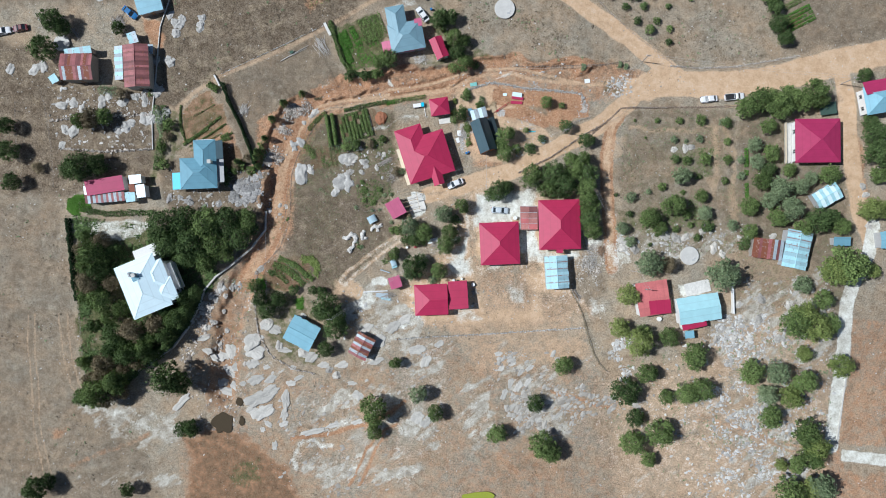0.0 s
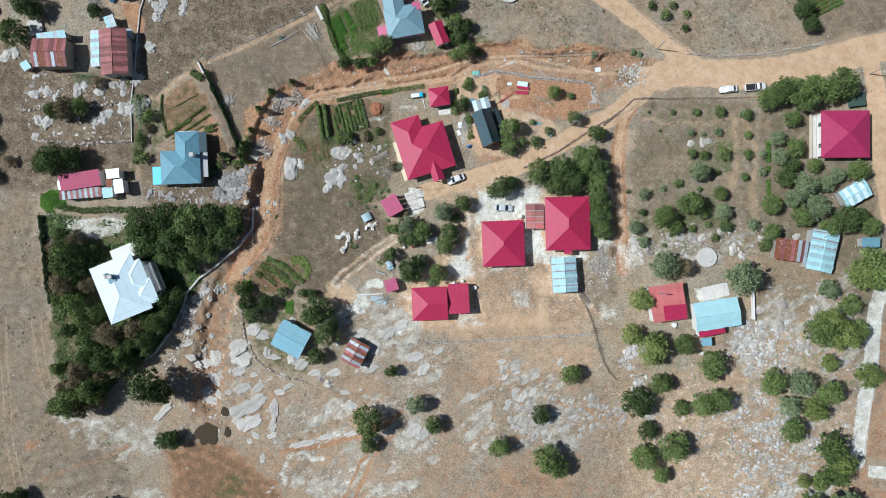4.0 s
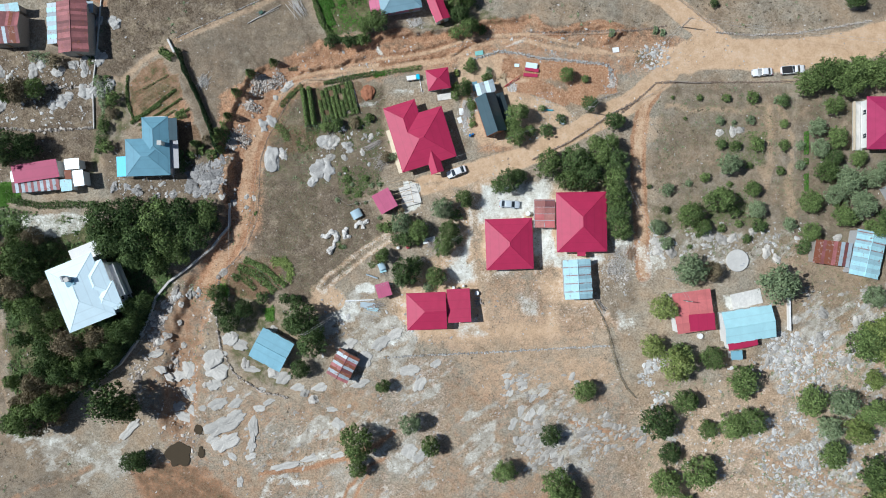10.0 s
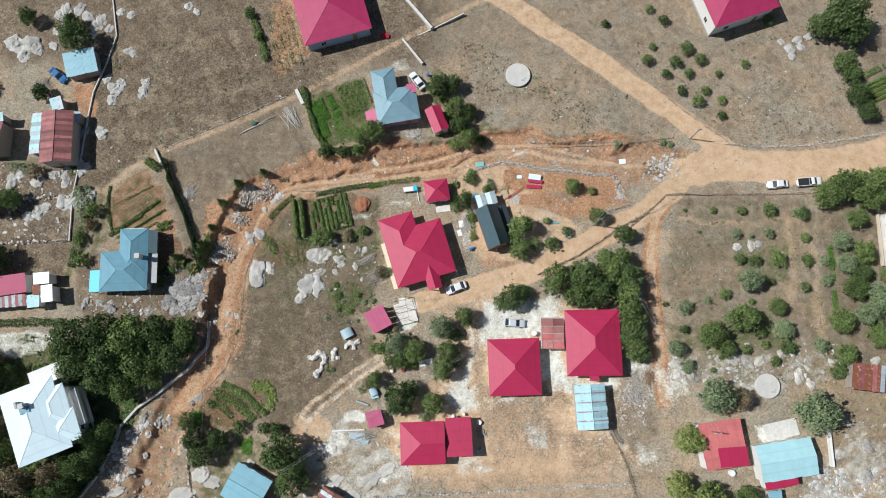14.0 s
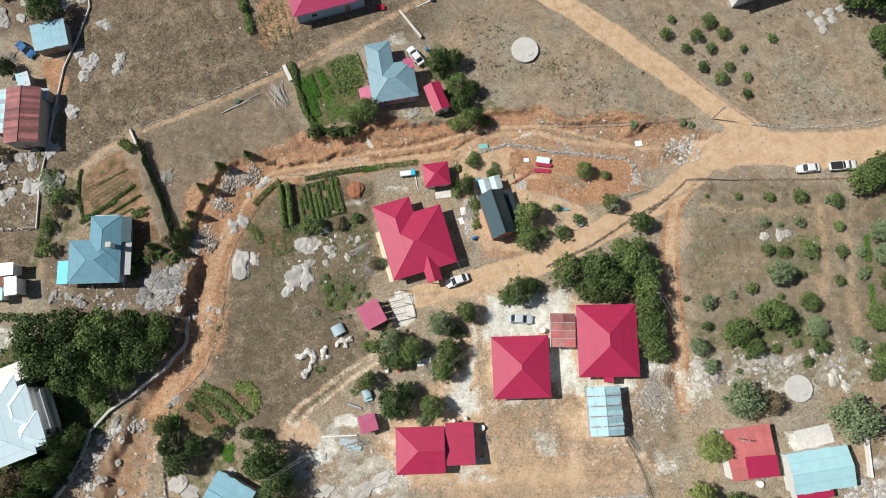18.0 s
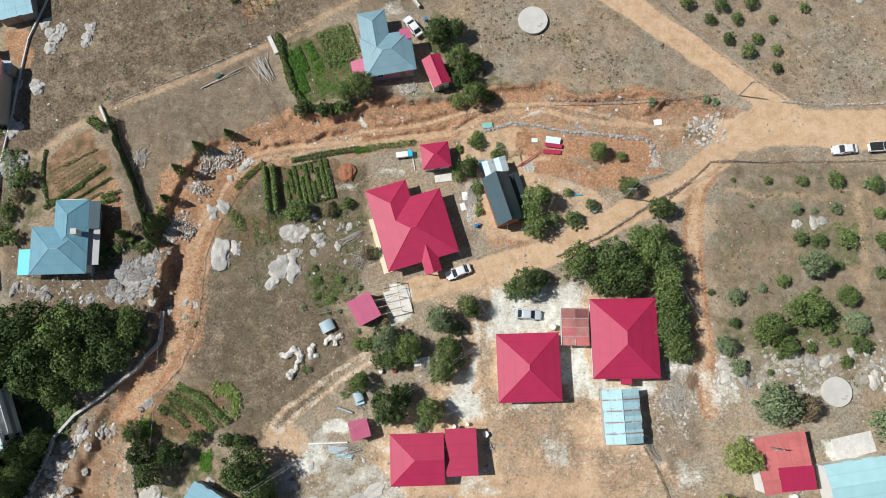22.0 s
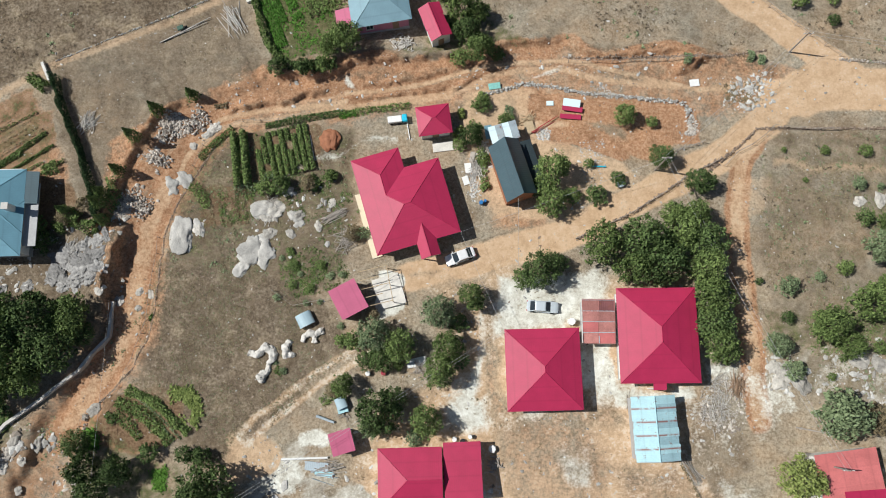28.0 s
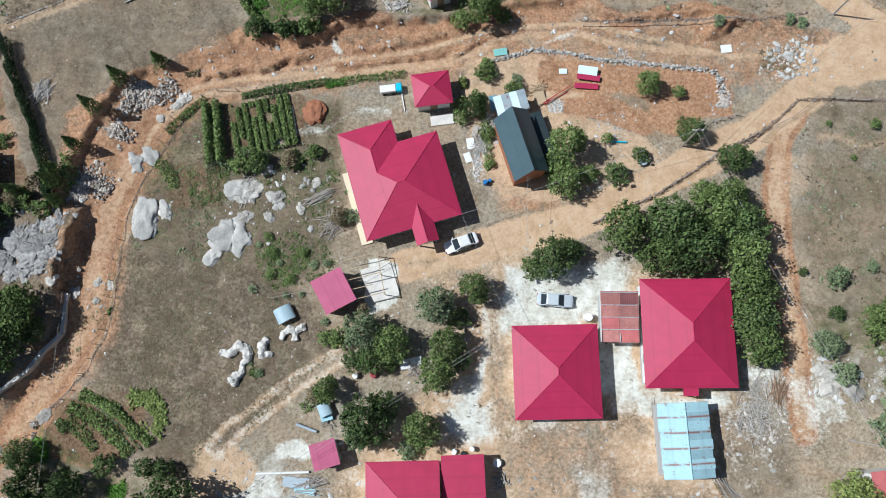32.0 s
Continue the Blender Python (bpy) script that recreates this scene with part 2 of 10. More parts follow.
def ground_material():
    m, nodes, links, bsdf = make_material("open_ground")
    tc = nodes.new("ShaderNodeTexCoord")
    at = tc.outputs["Object"]
    a, b = nodes.new("ShaderNodeVertexColor"), nodes.new("ShaderNodeVertexColor")
    a.layer_name, b.layer_name = "zones_a", "zones_b"
    sa, sb = nodes.new("ShaderNodeSeparateColor"), nodes.new("ShaderNodeSeparateColor")
    links.new(a.outputs[0], sa.inputs[0])
    links.new(b.outputs[0], sb.inputs[0])
    n1 = noise_node(nodes, links, 0.12, 5, 0.6, vector=at)
    n2 = noise_node(nodes, links, 0.55, 6, 0.65, vector=at)
    n3 = noise_node(nodes, links, 2.6, 6, 0.7, vector=at)
    n4 = noise_node(nodes, links, 9.0, 4, 0.75, vector=at)
    n5 = noise_node(nodes, links, 24.0, 3, 0.7, vector=at)
    edge = calc(nodes, links, "ADD", calc(nodes, links, "MULTIPLY", n2, 0.5), calc(nodes, links, "MULTIPLY", n3, 0.5))

    def zone(sock, sharp=4.0, rough=1.0):
        v = calc(nodes, links, "MULTIPLY_ADD", calc(nodes, links, "SUBTRACT", edge, 0.5), rough * 2.6, sock)
        return calc(nodes, links, "MULTIPLY_ADD", calc(nodes, links, "SUBTRACT", v, 0.5), sharp, 0.5, clamp=True)

    fine = calc(nodes, links, "ADD", calc(nodes, links, "MULTIPLY", n3, 0.56), calc(nodes, links, "ADD", calc(nodes, links, "MULTIPLY", n4, 0.31), calc(nodes, links, "MULTIPLY", n5, 0.13)))
    coarse = calc(nodes, links, "ADD", calc(nodes, links, "MULTIPLY", n2, 0.45), calc(nodes, links, "MULTIPLY", fine, 0.55))

    def tone(dark, mid, light, fac=fine):
        return ramp(nodes, links, fac, [(p, (c[0] * 0.965, c[1], c[2])) for p, c in ((0.405, dark), (0.5, mid), (0.595, light))])

    broad = ramp(nodes, links, n1, [(0.38, (0, 0, 0)), (0.62, (1, 1, 1))])
    soil = mix_color(nodes, links, broad, tone((0.19, 0.155, 0.112), (0.33, 0.278, 0.212), (0.475, 0.415, 0.335)), tone((0.235, 0.16, 0.10), (0.37, 0.268, 0.18), (0.50, 0.388, 0.28)))
    dry = mix_color(nodes, links, ramp(nodes, links, n2, [(0.38, (0, 0, 0)), (0.62, (1, 1, 1))]),
                    tone((0.060, 0.042, 0.027), (0.150, 0.109, 0.074), (0.262, 0.198, 0.142)), tone((0.118, 0.088, 0.060), (0.232, 0.178, 0.128), (0.365, 0.293, 0.222)))
    road = tone((0.475, 0.307, 0.182), (0.59, 0.395, 0.25), (0.668, 0.475, 0.322), coarse)
    red = tone((0.27, 0.132, 0.070), (0.42, 0.228, 0.130), (0.55, 0.345, 0.22))
    till = tone((0.10, 0.058, 0.034), (0.20, 0.122, 0.072), (0.31, 0.205, 0.13))
    green = tone((0.035, 0.045, 0.016), (0.10, 0.105, 0.043), (0.21, 0.185, 0.095))
    rock = tone((0.25, 0.205, 0.16), (0.45, 0.395, 0.325), (0.63, 0.575, 0.50), coarse)
    conc = tone((0.44, 0.395, 0.325), (0.66, 0.62, 0.545), (0.84, 0.81, 0.745), coarse)
    mp = nodes.new("ShaderNodeMapping")
    mp.vector_type = "TEXTURE"
    mp.inputs["Rotation"].default_value, mp.inputs["Scale"].default_value = (0, 0, radians(36)), (2.6, 1.0, 1.0)
    links.new(at, mp.inputs["Vector"])
    ns = noise_node(nodes, links, 0.40, 5, 0.55, vector=mp.outputs[0])
    sv = calc(nodes, links, "MULTIPLY_ADD", calc(nodes, links, "SUBTRACT", ns, 0.5), calc(nodes, links, "MINIMUM", calc(nodes, links, "MULTIPLY", sb.outputs[2], 11.0), 4.2), sb.outputs[2])
    streaks = calc(nodes, links, "MULTIPLY_ADD", calc(nodes, links, "SUBTRACT", sv, 0.5), 3.0, 0.5, clamp=True)
    col = soil
    for mask, c in ((zone(sb.outputs[0], 2.2), dry), (zone(sa.outputs[1], 2.2), red)):
        col = mix_color(nodes, links, mask, col, c)
    # darker and paler drifts over the open soil
    wide = nodes.new("ShaderNodeTexNoise")
    wide.inputs["Scale"].default_value, wide.inputs["Detail"].default_value, wide.inputs["Roughness"].default_value, wide.inputs["Distortion"].default_value = 0.33, 7, 0.7, 0.9
    links.new(at, wide.inputs["Vector"])
    drift = ramp(nodes, links, wide.outputs["Fac"], [(0.36, (0.70, 0.68, 0.66)), (0.5, (1, 1, 1)), (0.64, (1.16, 1.14, 1.11))])
    col = mix_color(nodes, links, 0.8, col, drift, "MULTIPLY")
    for mask, c in ((zone(sb.outputs[1], 3.0), till), (zone(sa.outputs[0], 2.8, 0.36), road),
                    (zone(sa.outputs[2], 2.5, 1.3), green), (streaks, rock), (zone(a.outputs["Alpha"], 2.0, 0.7), conc)):
        col = mix_color(nodes, links, mask, col, c)
    # straw-coloured and olive patches in the grass
    n6 = noise_node(nodes, links, 0.28, 6, 0.68, vector=at)
    straw = calc(nodes, links, "MULTIPLY", ramp(nodes, links, n6, [(0.52, (0, 0, 0)), (0.64, (1, 1, 1))]), calc(nodes, links, "MULTIPLY", sb.outputs[0], 0.7))
    col = mix_color(nodes, links, straw, col, tone((0.215, 0.158, 0.10), (0.35, 0.268, 0.18), (0.48, 0.385, 0.28)))
    dusk = calc(nodes, links, "MULTIPLY", ramp(nodes, links, noise_node(nodes, links, 0.62, 6, 0.7, vector=at), [(0.50, (0, 0, 0)), (0.62, (1, 1, 1))]), calc(nodes, links, "MULTIPLY", sb.outputs[0], 0.6))
    col = mix_color(nodes, links, dusk, col, tone((0.055, 0.038, 0.024), (0.115, 0.080, 0.053), (0.20, 0.145, 0.10)))
    olive = calc(nodes, links, "MULTIPLY", ramp(nodes, links, n6, [(0.34, (1, 1, 1)), (0.46, (0, 0, 0))]), calc(nodes, links, "MULTIPLY", sa.outputs[2], 1.3))
    col = mix_color(nodes, links, olive, col, tone((0.05, 0.06, 0.022), (0.13, 0.135, 0.058), (0.24, 0.225, 0.115)))
    # pale chips and dark tufts
    v = nodes.new("ShaderNodeTexVoronoi")
    v.inputs["Scale"].default_value = 1.9
    links.new(at, v.inputs["Vector"])
    vs = nodes.new("ShaderNodeTexVoronoi")
    vs.feature = "F1"
    vs.inputs["Scale"].default_value = 0.95
    links.new(mix_color(nodes, links, 0.12, at, noise_vector(nodes, links, at, 1.5)), vs.inputs["Vector"])
    lumps = calc(nodes, links, "MULTIPLY", calc(nodes, links, "LESS_THAN", vs.outputs["Distance"], calc(nodes, links, "MULTIPLY_ADD", n3, 0.9, -0.12)), calc(nodes, links, "GREATER_THAN", calc(nodes, links, "MULTIPLY_ADD", n2, 1.0, sb.outputs[2]), 0.93))
    col = mix_color(nodes, links, calc(nodes, links, "MULTIPLY", lumps, 0.55), col, rock)
    chip = calc(nodes, links, "MULTIPLY", calc(nodes, links, "LESS_THAN", v.outputs["Distance"], 0.13), calc(nodes, links, "GREATER_THAN", n3, 0.63))
    col = mix_color(nodes, links, calc(nodes, links, "MULTIPLY", chip, 0.8), col, (0.60, 0.57, 0.52))
    w = nodes.new("ShaderNodeTexVoronoi")
    w.inputs["Scale"].default_value = 1.2
    links.new(at, w.inputs["Vector"])
    tuft = calc(nodes, links, "MULTIPLY", calc(nodes, links, "LESS_THAN", w.outputs["Distance"], calc(nodes, links, "MULTIPLY_ADD", n4, 0.5, -0.05)), calc(nodes, links, "GREATER_THAN", n2, 0.52))
    col = mix_color(nodes, links, calc(nodes, links, "MULTIPLY", tuft, 0.16), col, (0.09, 0.08, 0.05))
    links.new(col, bsdf.inputs["Base Color"])
    bsdf.inputs["Roughness"].default_value = 0.95
    bsdf.inputs["Specular IOR Level"].default_value = 0.15
    add_bump(nodes, links, bsdf, fine, 0.8, 0.16)
    return m


GROUND = ground_material()


# ---- mesh helpers ----
def part(name, bm, material, parent, label=""):
    me = bpy.data.meshes.new(name)
    bm.to_mesh(me)
    bm.free()
    me.materials.append(material)
    ob = new(name, me)
    ob.parent = parent
    if label:
        ob["label"] = label
    return ob


def mesh_part(name, verts, faces, material, parent=None, smooth=False):
    me = bpy.data.meshes.new(name)
    me.from_pydata(verts, [], faces)
    me.materials.append(material)
    if smooth:
        me.shade_smooth()
    ob = new(name, me)
    ob.parent = parent
    return ob


def thing(name, label, category, m=None, group="", kind=""):
    ob = new(name)
    ob.empty_display_size = 0.3
    if m is not None:
        ob.matrix_basis = m
    return tagged(ob, label, category, group, kind)


def box(bm, x0, y0, z0, x1, y1, z1, m=None):
    vs = [bm.verts.new((m @ Vector(p)) if m else p) for p in ((x0, y0, z0), (x1, y0, z0), (x1, y1, z0), (x0, y1, z0), (x0, y0, z1), (x1, y0, z1), (x1, y1, z1), (x0, y1, z1))]
    for f in ((3, 2, 1, 0), (4, 5, 6, 7), (0, 1, 5, 4), (1, 2, 6, 5), (2, 3, 7, 6), (3, 0, 4, 7)):
        bm.faces.new([vs[i] for i in f])
    return bm


def boxed(*args, bevel=0.0):
    bm = bmesh.new()
    box(bm, *args)
    if bevel:
        bmesh.ops.bevel(bm, geom=bm.edges[:], offset=bevel, segments=1, affect="EDGES")
    return bm


def rod(bm, a, b, r0, r1=None, sides=6):
    a, b = Vector(a), Vector(b)
    r1 = r0 if r1 is None else r1
    q = (b - a).to_track_quat("Z", "Y")
    rings = []
    for p, r in ((a, r0), (b, r1)):
        rings.append([bm.verts.new(p + q @ Vector((r * math.cos(2 * math.pi * i / sides), r * math.sin(2 * math.pi * i / sides), 0))) for i in range(sides)])
    for i in range(sides):
        j = (i + 1) % sides
        bm.faces.new((rings[0][i], rings[0][j], rings[1][j], rings[1][i]))
    bm.faces.new(rings[1])
    bm.faces.new(rings[0][::-1])
    return bm


def slab(name, corners, material, parent, thick=0.06, ridge_axis=None):
    """A flat roof panel over the corners, with its underside, and its UV in metres: across the slope and down it."""
    pts = [Vector(c) for c in corners]
    n = (pts[1] - pts[0]).cross(pts[-1] - pts[0]).normalized()
    if n.z < 0:
        pts.reverse()
        n = -n
    u = Vector((-n.y, n.x, 0))
    u = u.normalized() if u.length > 1e-4 else Vector((1, 0, 0))
    v = n.cross(u)
    bm = bmesh.new()
    top = [bm.verts.new(p) for p in pts]
    low = [bm.verts.new(p - Vector((0, 0, thick))) for p in pts]
    bm.faces.new(top)
    bm.faces.new(low[::-1])
    k = len(pts)
    for i in range(k):
        j = (i + 1) % k
        bm.faces.new((low[i], low[j], top[j], top[i]))
    lay = bm.loops.layers.uv.new("UVMap")
    for f in bm.faces:
        for lp in f.loops:
            lp[lay].uv = (lp.vert.co.dot(u), lp.vert.co.dot(v))
    return part(name, bm, material, parent)


# ---- the ground: zones, heights ----
rng = np.random.default_rng(4)
LATTICE = rng.random((256, 256))


def value_noise(x, y, size):
    u, v = x / size + 40, y / size + 40
    i, j = np.floor(u).astype(int), np.floor(v).astype(int)
    fu, fv = u - i, v - j
    fu, fv = fu * fu * (3 - 2 * fu), fv * fv * (3 - 2 * fv)
    g = lambda p, q: LATTICE[p % 256, q % 256]
    return (g(i, j) * (1 - fu) + g(i + 1, j) * fu) * (1 - fv) + (g(i, j + 1) * (1 - fu) + g(i + 1, j + 1) * fu) * fv - 0.5


def line_distance(x, y, pts):
    best = np.full(x.shape, 1e9)
    for (ax, ay), (bx, by) in zip(pts, pts[1:]):
        dx, dy = bx - ax, by - ay
        s = np.clip(((x - ax) * dx + (y - ay) * dy) / (dx * dx + dy * dy + 1e-9), 0, 1)
        best = np.minimum(best, np.hypot(x - ax - s * dx, y - ay - s * dy))
    return best


def stroke(x, y, pts, width, soft=0.8):
    return np.clip((width / 2 - line_distance(x, y, pts)) / soft + 0.5, 0, 1)


def area(x, y, pts, soft=1.0):
    inside = np.zeros(x.shape, bool)
    ring = pts + pts[:1]
    for (ax, ay), (bx, by) in zip(ring, ring[1:]):
        hit = (ay > y) != (by > y)
        inside ^= hit & (x < (bx - ax) * (y - ay) / (by - ay + 1e-12) + ax)
    d = line_distance(x, y, ring)
    return np.clip(np.where(inside, d, -d) / soft + 0.5, 0, 1)


GULLY = [(51.1, 43.2), (40.7, 43.9), (28.8, 43.2), (16.9, 46.5), (5.0, 45.0), (-6.9, 43.2), (-18.8, 42.0), (-27.7, 40.5), (-33.7, 36.9), (-39.3, 29.0), (-42.6, 20.8), (-43.8, 13.4), (-44.4, 5.9), (-48.2, -1.5), (-52.7, -9.0), (-55.7, -17.9), (-57.2, -26.8), (-57.7, -37.2)]
LANE = [(55.6, 45.4), (48.2, 38.0), (40.7, 32.5), (31.8, 27.6), (21.4, 22.1), (11.0, 18.6), (2.1, 15.6), (-3.9, 14.2)]
MAIN_ROAD = [(54.1, 43.2), (61.5, 43.5), (73.4, 43.2), (83.8, 44.3), (95.7, 46.9), (106.1, 49.6), (118.0, 51.9)]
HILL_ROAD = [(-12.9, 98.3), (10.9, 82.2), (22.9, 74.2), (33.3, 66.7), (40.7, 61.1), (48.2, 55.9), (56.3, 49.5), (63.0, 44.7)]
EAST_TRACK = [(47.1, 36.7), (44.0, 31.6), (43.0, 24.8), (43.0, 17.3), (43.4, 10.8), (43.9, 3.0), (44.3, -5.0)]
FAR_TRACK = [(104.6, 49.5), (105.4, 43.2), (106.6, 32.8), (107.9, 20.9), (109.8, 9.0), (112.8, 1.6)]
WHITE_ROAD = [(113.3, 6.1), (112.1, -1.4), (107.9, -9.6), (106.1, -14.8), (105.2, -26.7), (103.2, -38.5), (101.7, -51.9)]
RUTS = [(-9.5, 4.5), (-14.3, 0.8), (-20.2, -3.0), (-24.2, -6.4), (-26.4, -8.6)]
WEST_PATH = [(16.9, 84.9), (2.0, 77.4), (-9.9, 70.7), (-20.3, 64.8), (-27.8, 60.3), (-36.7, 55.4), (-45.6, 51.4), (-54.6, 47.6), (-59.8, 45.4), (-66.5, 40.9), (-70.6, 37.2)]
YARD = [(-8.4, 14.9), (11.0, 18.2), (16.9, 14.2), (36.3, 14.2), (37.8, -1.4), (42.2, -5.9), (38.5, -17.8), (21.4, -22.3), (-6.8, -22.3), (-14.3, -17.8), (-9.8, -5.9), (-0.9, 0.0), (2.1, 9.0)]
SOUTH = [(-57.5, -22.4), (-47.0, -29.8), (-33.6, -32.0), (-14.3, -22.3), (37.8, -21.5), (43.7, -31.2), (61.6, -29.7), (82.4, -11.8), (101.7, -14.8), (103.2, -50.4), (97.2, -68.3), (-60.4, -77.4), (-72.3, -53.6), (-60.4, -38.7)]
FIELD_NW = [(-74.0, 70.0), (-21.8, 71.5), (-23.3, 61.1), (-33.7, 56.6), (-60.5, 46.1), (-70.9, 38.7), (-74.7, 38.7), (-76.2, 49.1)]
FIELD_N = [(-60.5, 45.4), (-30.7, 58.1), (-27.7, 49.1), (-24.8, 44.7), (-33.7, 40.9), (-39.6, 38.0), (-45.6, 27.5), (-51.5, 21.6), (-57.5, 35.7)]
FIELD_N2 = [(0.5, 71.5), (31.8, 67.0), (51.1, 52.1), (48.2, 48.4), (13.9, 49.9), (6.5, 55.1)]
FIELD_NE = [(40.7, 74.5), (86.8, 74.5), (89.8, 49.2), (64.5, 47.4), (58.6, 50.6), (39.2, 64.8)]
MEADOW_C = [(-41.1, 16.4), (-27.7, 16.4), (-14.3, 8.9), (-12.8, 3.0), (-24.7, -8.9), (-33.6, -13.4), (-42.6, -1.5), (-43.3, 7.4)]
MEADOW_C2 = [(-33.7, 35.0), (-12.8, 37.2), (-12.8, 20.8), (-14.3, 11.9), (-27.7, 13.4), (-39.6, 16.4), (-38.1, 26.8)]
ORCHARD_E = [(47.4, 36.5), (77.9, 37.3), (77.9, 6.0), (76.4, -1.4), (48.2, -1.4), (45.9, 20.9)]
GROVE_E = [(77.9, 37.3), (91.3, 35.8), (91.3, 23.9), (106.1, 22.4), (107.6, 6.0), (110.6, -5.8), (103.2, -17.7), (76.4, -17.8), (76.4, -1.4)]
GARDEN_W = [(-97.7, 8.9), (-76.9, 5.9), (-59.0, -6.0), (-64.9, -15.7), (-79.8, -29.8), (-91.0, -41.0), (-94.7, -29.8)]
WEST_FIELD = [(-120.1, 16.3), (-100.0, 14.8), (-97.7, -9.0), (-93.2, -38.8), (-78.3, -50.7), (-72.3, -68.5), (-120.0, -68.6)]


def zone_masks(x, y):
    n1 = value_noise(x, y, 7.0) * 3.0 + value_noise(x, y, 2.3) * 1.4
    wx, wy = x + value_noise(x + 91, y, 5.0) * 2.4 + value_noise(x + 17, y, 1.7) * 0.9, y + value_noise(x, y + 57, 5.0) * 2.4 + value_noise(x, y + 33, 1.7) * 0.9
    tx, ty = x + 0.12 * (wx - x), y + 0.12 * (wy - y)
    z = {k: np.zeros(x.shape) for k in ("road", "red", "green", "conc", "dry", "till", "rock")}

    def lay(key, mask, amount=1.0):
        z[key] = np.maximum(z[key], mask * amount)

    # dry grass
    for poly, k in ((FIELD_NW, 1.05), (FIELD_N, 0.6), (FIELD_N2, 0.34), (FIELD_NE, 0.34), (MEADOW_C, 0.82)):
        lay("dry", area(wx, wy, poly, 3.0), k)
    lay("dry", area(wx, wy, MEADOW_C2, 2.0), 0.75)
    lay("dry", area(wx, wy, ORCHARD_E, 2.5), 0.46)
    lay("dry", area(wx, wy, GROVE_E, 2.5), 0.6)
    lay("dry", area(wx, wy, GARDEN_W, 2.0), 0.5)
    lay("dry", area(wx, wy, [(-120.2, 56.6), (-87.3, 43.2), (-73.9, 43.2), (-75.4, 28.3), (-76.9, 13.4), (-102.2, 14.8), (-120.1, 14.8)], 2.5), 1.0)
    lay("dry", area(wx, wy, [(-73.9, 23.8), (-45.6, 23.8), (-47.1, 5.9), (-73.9, 8.9)], 2.0), 0.8)
    lay("dry", area(wx, wy, WEST_FIELD, 3.0), 0.48)
    lay("dry", np.clip((y - 62) / 6, 0, 1) * np.clip((8 - x) / 14, 0, 1), 0.85)
    lay("dry", np.clip((y - 62) / 6, 0, 1), 0.42)
    lay("dry", area(wx, wy, [(88.3, 74.5), (121.0, 74.5), (121.0, 55.1), (89.8, 50.7)], 2.0), 0.6)
    # green ground
    lay("green", area(wx, wy, GROVE_E, 3.0), 0.24)
    lay("green", area(wx, wy, GARDEN_W, 2.0), 0.78)
    lay("green", area(wx, wy, MEADOW_C2, 2.0), 0.32)
    lay("green", area(wx, wy, ORCHARD_E, 3.0), 0.18)
    lay("green", area(wx, wy, [(-28.5, 58.8), (-16.6, 62.5), (-14.3, 53.6), (-14.3, 47.6), (-24.8, 46.2)], 1.0), 0.7)
    lay("green", area(wx, wy, [(-2.4, 67.0), (0.5, 64.0), (3.5, 56.6), (13.9, 49.9), (-12.9, 48.4), (-2.4, 50.6)], 1.2), 0.5)
    lay("green", area(wx, wy, [(-75.4, 37.2), (-69.4, 37.2), (-69.4, 26.8), (-72.4, 20.8), (-76.9, 16.3), (-76.9, 26.8)], 1.2), 0.5)
    lay("green", area(wx, wy, [(-49.3, -6.0), (-39.6, -11.9), (-33.6, -14.9), (-33.6, -29.8), (-42.6, -29.8), (-49.3, -17.9)], 1.2), 0.5)
    # red earth and banks
    lay("red", stroke(wx, wy, GULLY, 10.0, 3.0), 0.56)
    lay("red", stroke(tx, ty, GULLY[8:15], 5.0, 0.9), 1.1)
    lay("dry", area(wx, wy, [(-12.9, 47.9), (2.0, 49.4), (16.9, 50.6), (31.8, 49.4), (51.1, 48.0), (51.1, 45.4), (31.8, 45.9), (16.9, 48.0), (-3.9, 45.9)], 1.5), 0.75)
    lay("road", area(wx, wy, [(3.7, 44.1), (16.9, 42.2), (20.6, 36.1), (30.3, 29.8), (20.4, 23.4), (7.7, 23.2), (2.4, 27.8)], 2.0), 0.60)
    lay("road", area(wx, wy, [(16.9, 41.8), (36.9, 41.2), (35.7, 33.9), (30.3, 30.6), (22.9, 34.5)], 2.0), 0.18)
    lay("red", area(wx, wy, [(13.9, 41.0), (25.9, 41.7), (37.8, 40.2), (38.5, 35.0), (31.8, 32.0), (21.4, 35.8), (15.4, 37.2)], 1.0), 1.5)
    lay("red", area(wx, wy, [(-33.7, 40.2), (-27.7, 43.2), (-24.8, 43.9), (-12.9, 47.6), (13.9, 49.4), (19.9, 47.7), (16.9, 45.4), (-6.9, 44.7), (-21.8, 41.7), (-30.7, 38.7)], 1.2), 0.66)
    lay("red", area(wx, wy, [(-56.1, 71.5), (-42.7, 71.5), (-39.7, 62.5), (-47.1, 65.5)], 1.5), 0.2)
    lay("red", area(wx, wy, [(106.9, -17.7), (121.0, -17.7), (121.0, -51.9), (103.2, -51.9), (104.6, -38.5)], 1.0), 0.50)
    lay("red", area(wx, wy, [(98.7, -53.4), (104.6, -51.9), (106.1, -57.9), (121.0, -60.8), (121.0, -68.2), (97.2, -68.3)], 1.2), 0.55)
    lay("red", area(wx, wy, [(-69.3, -47.7), (-57.4, -44.7), (-50.0, -49.1), (-42.5, -58.1), (-36.6, -68.5), (-67.8, -68.5), (-64.9, -56.6)], 4.0), 0.58)
    lay("red", area(wx, wy, [(-48.6, 33.5), (-42.6, 37.2), (-39.6, 37.2), (-42.6, 26.8), (-44.1, 20.8), (-48.6, 20.8)], 1.5), 0.75)
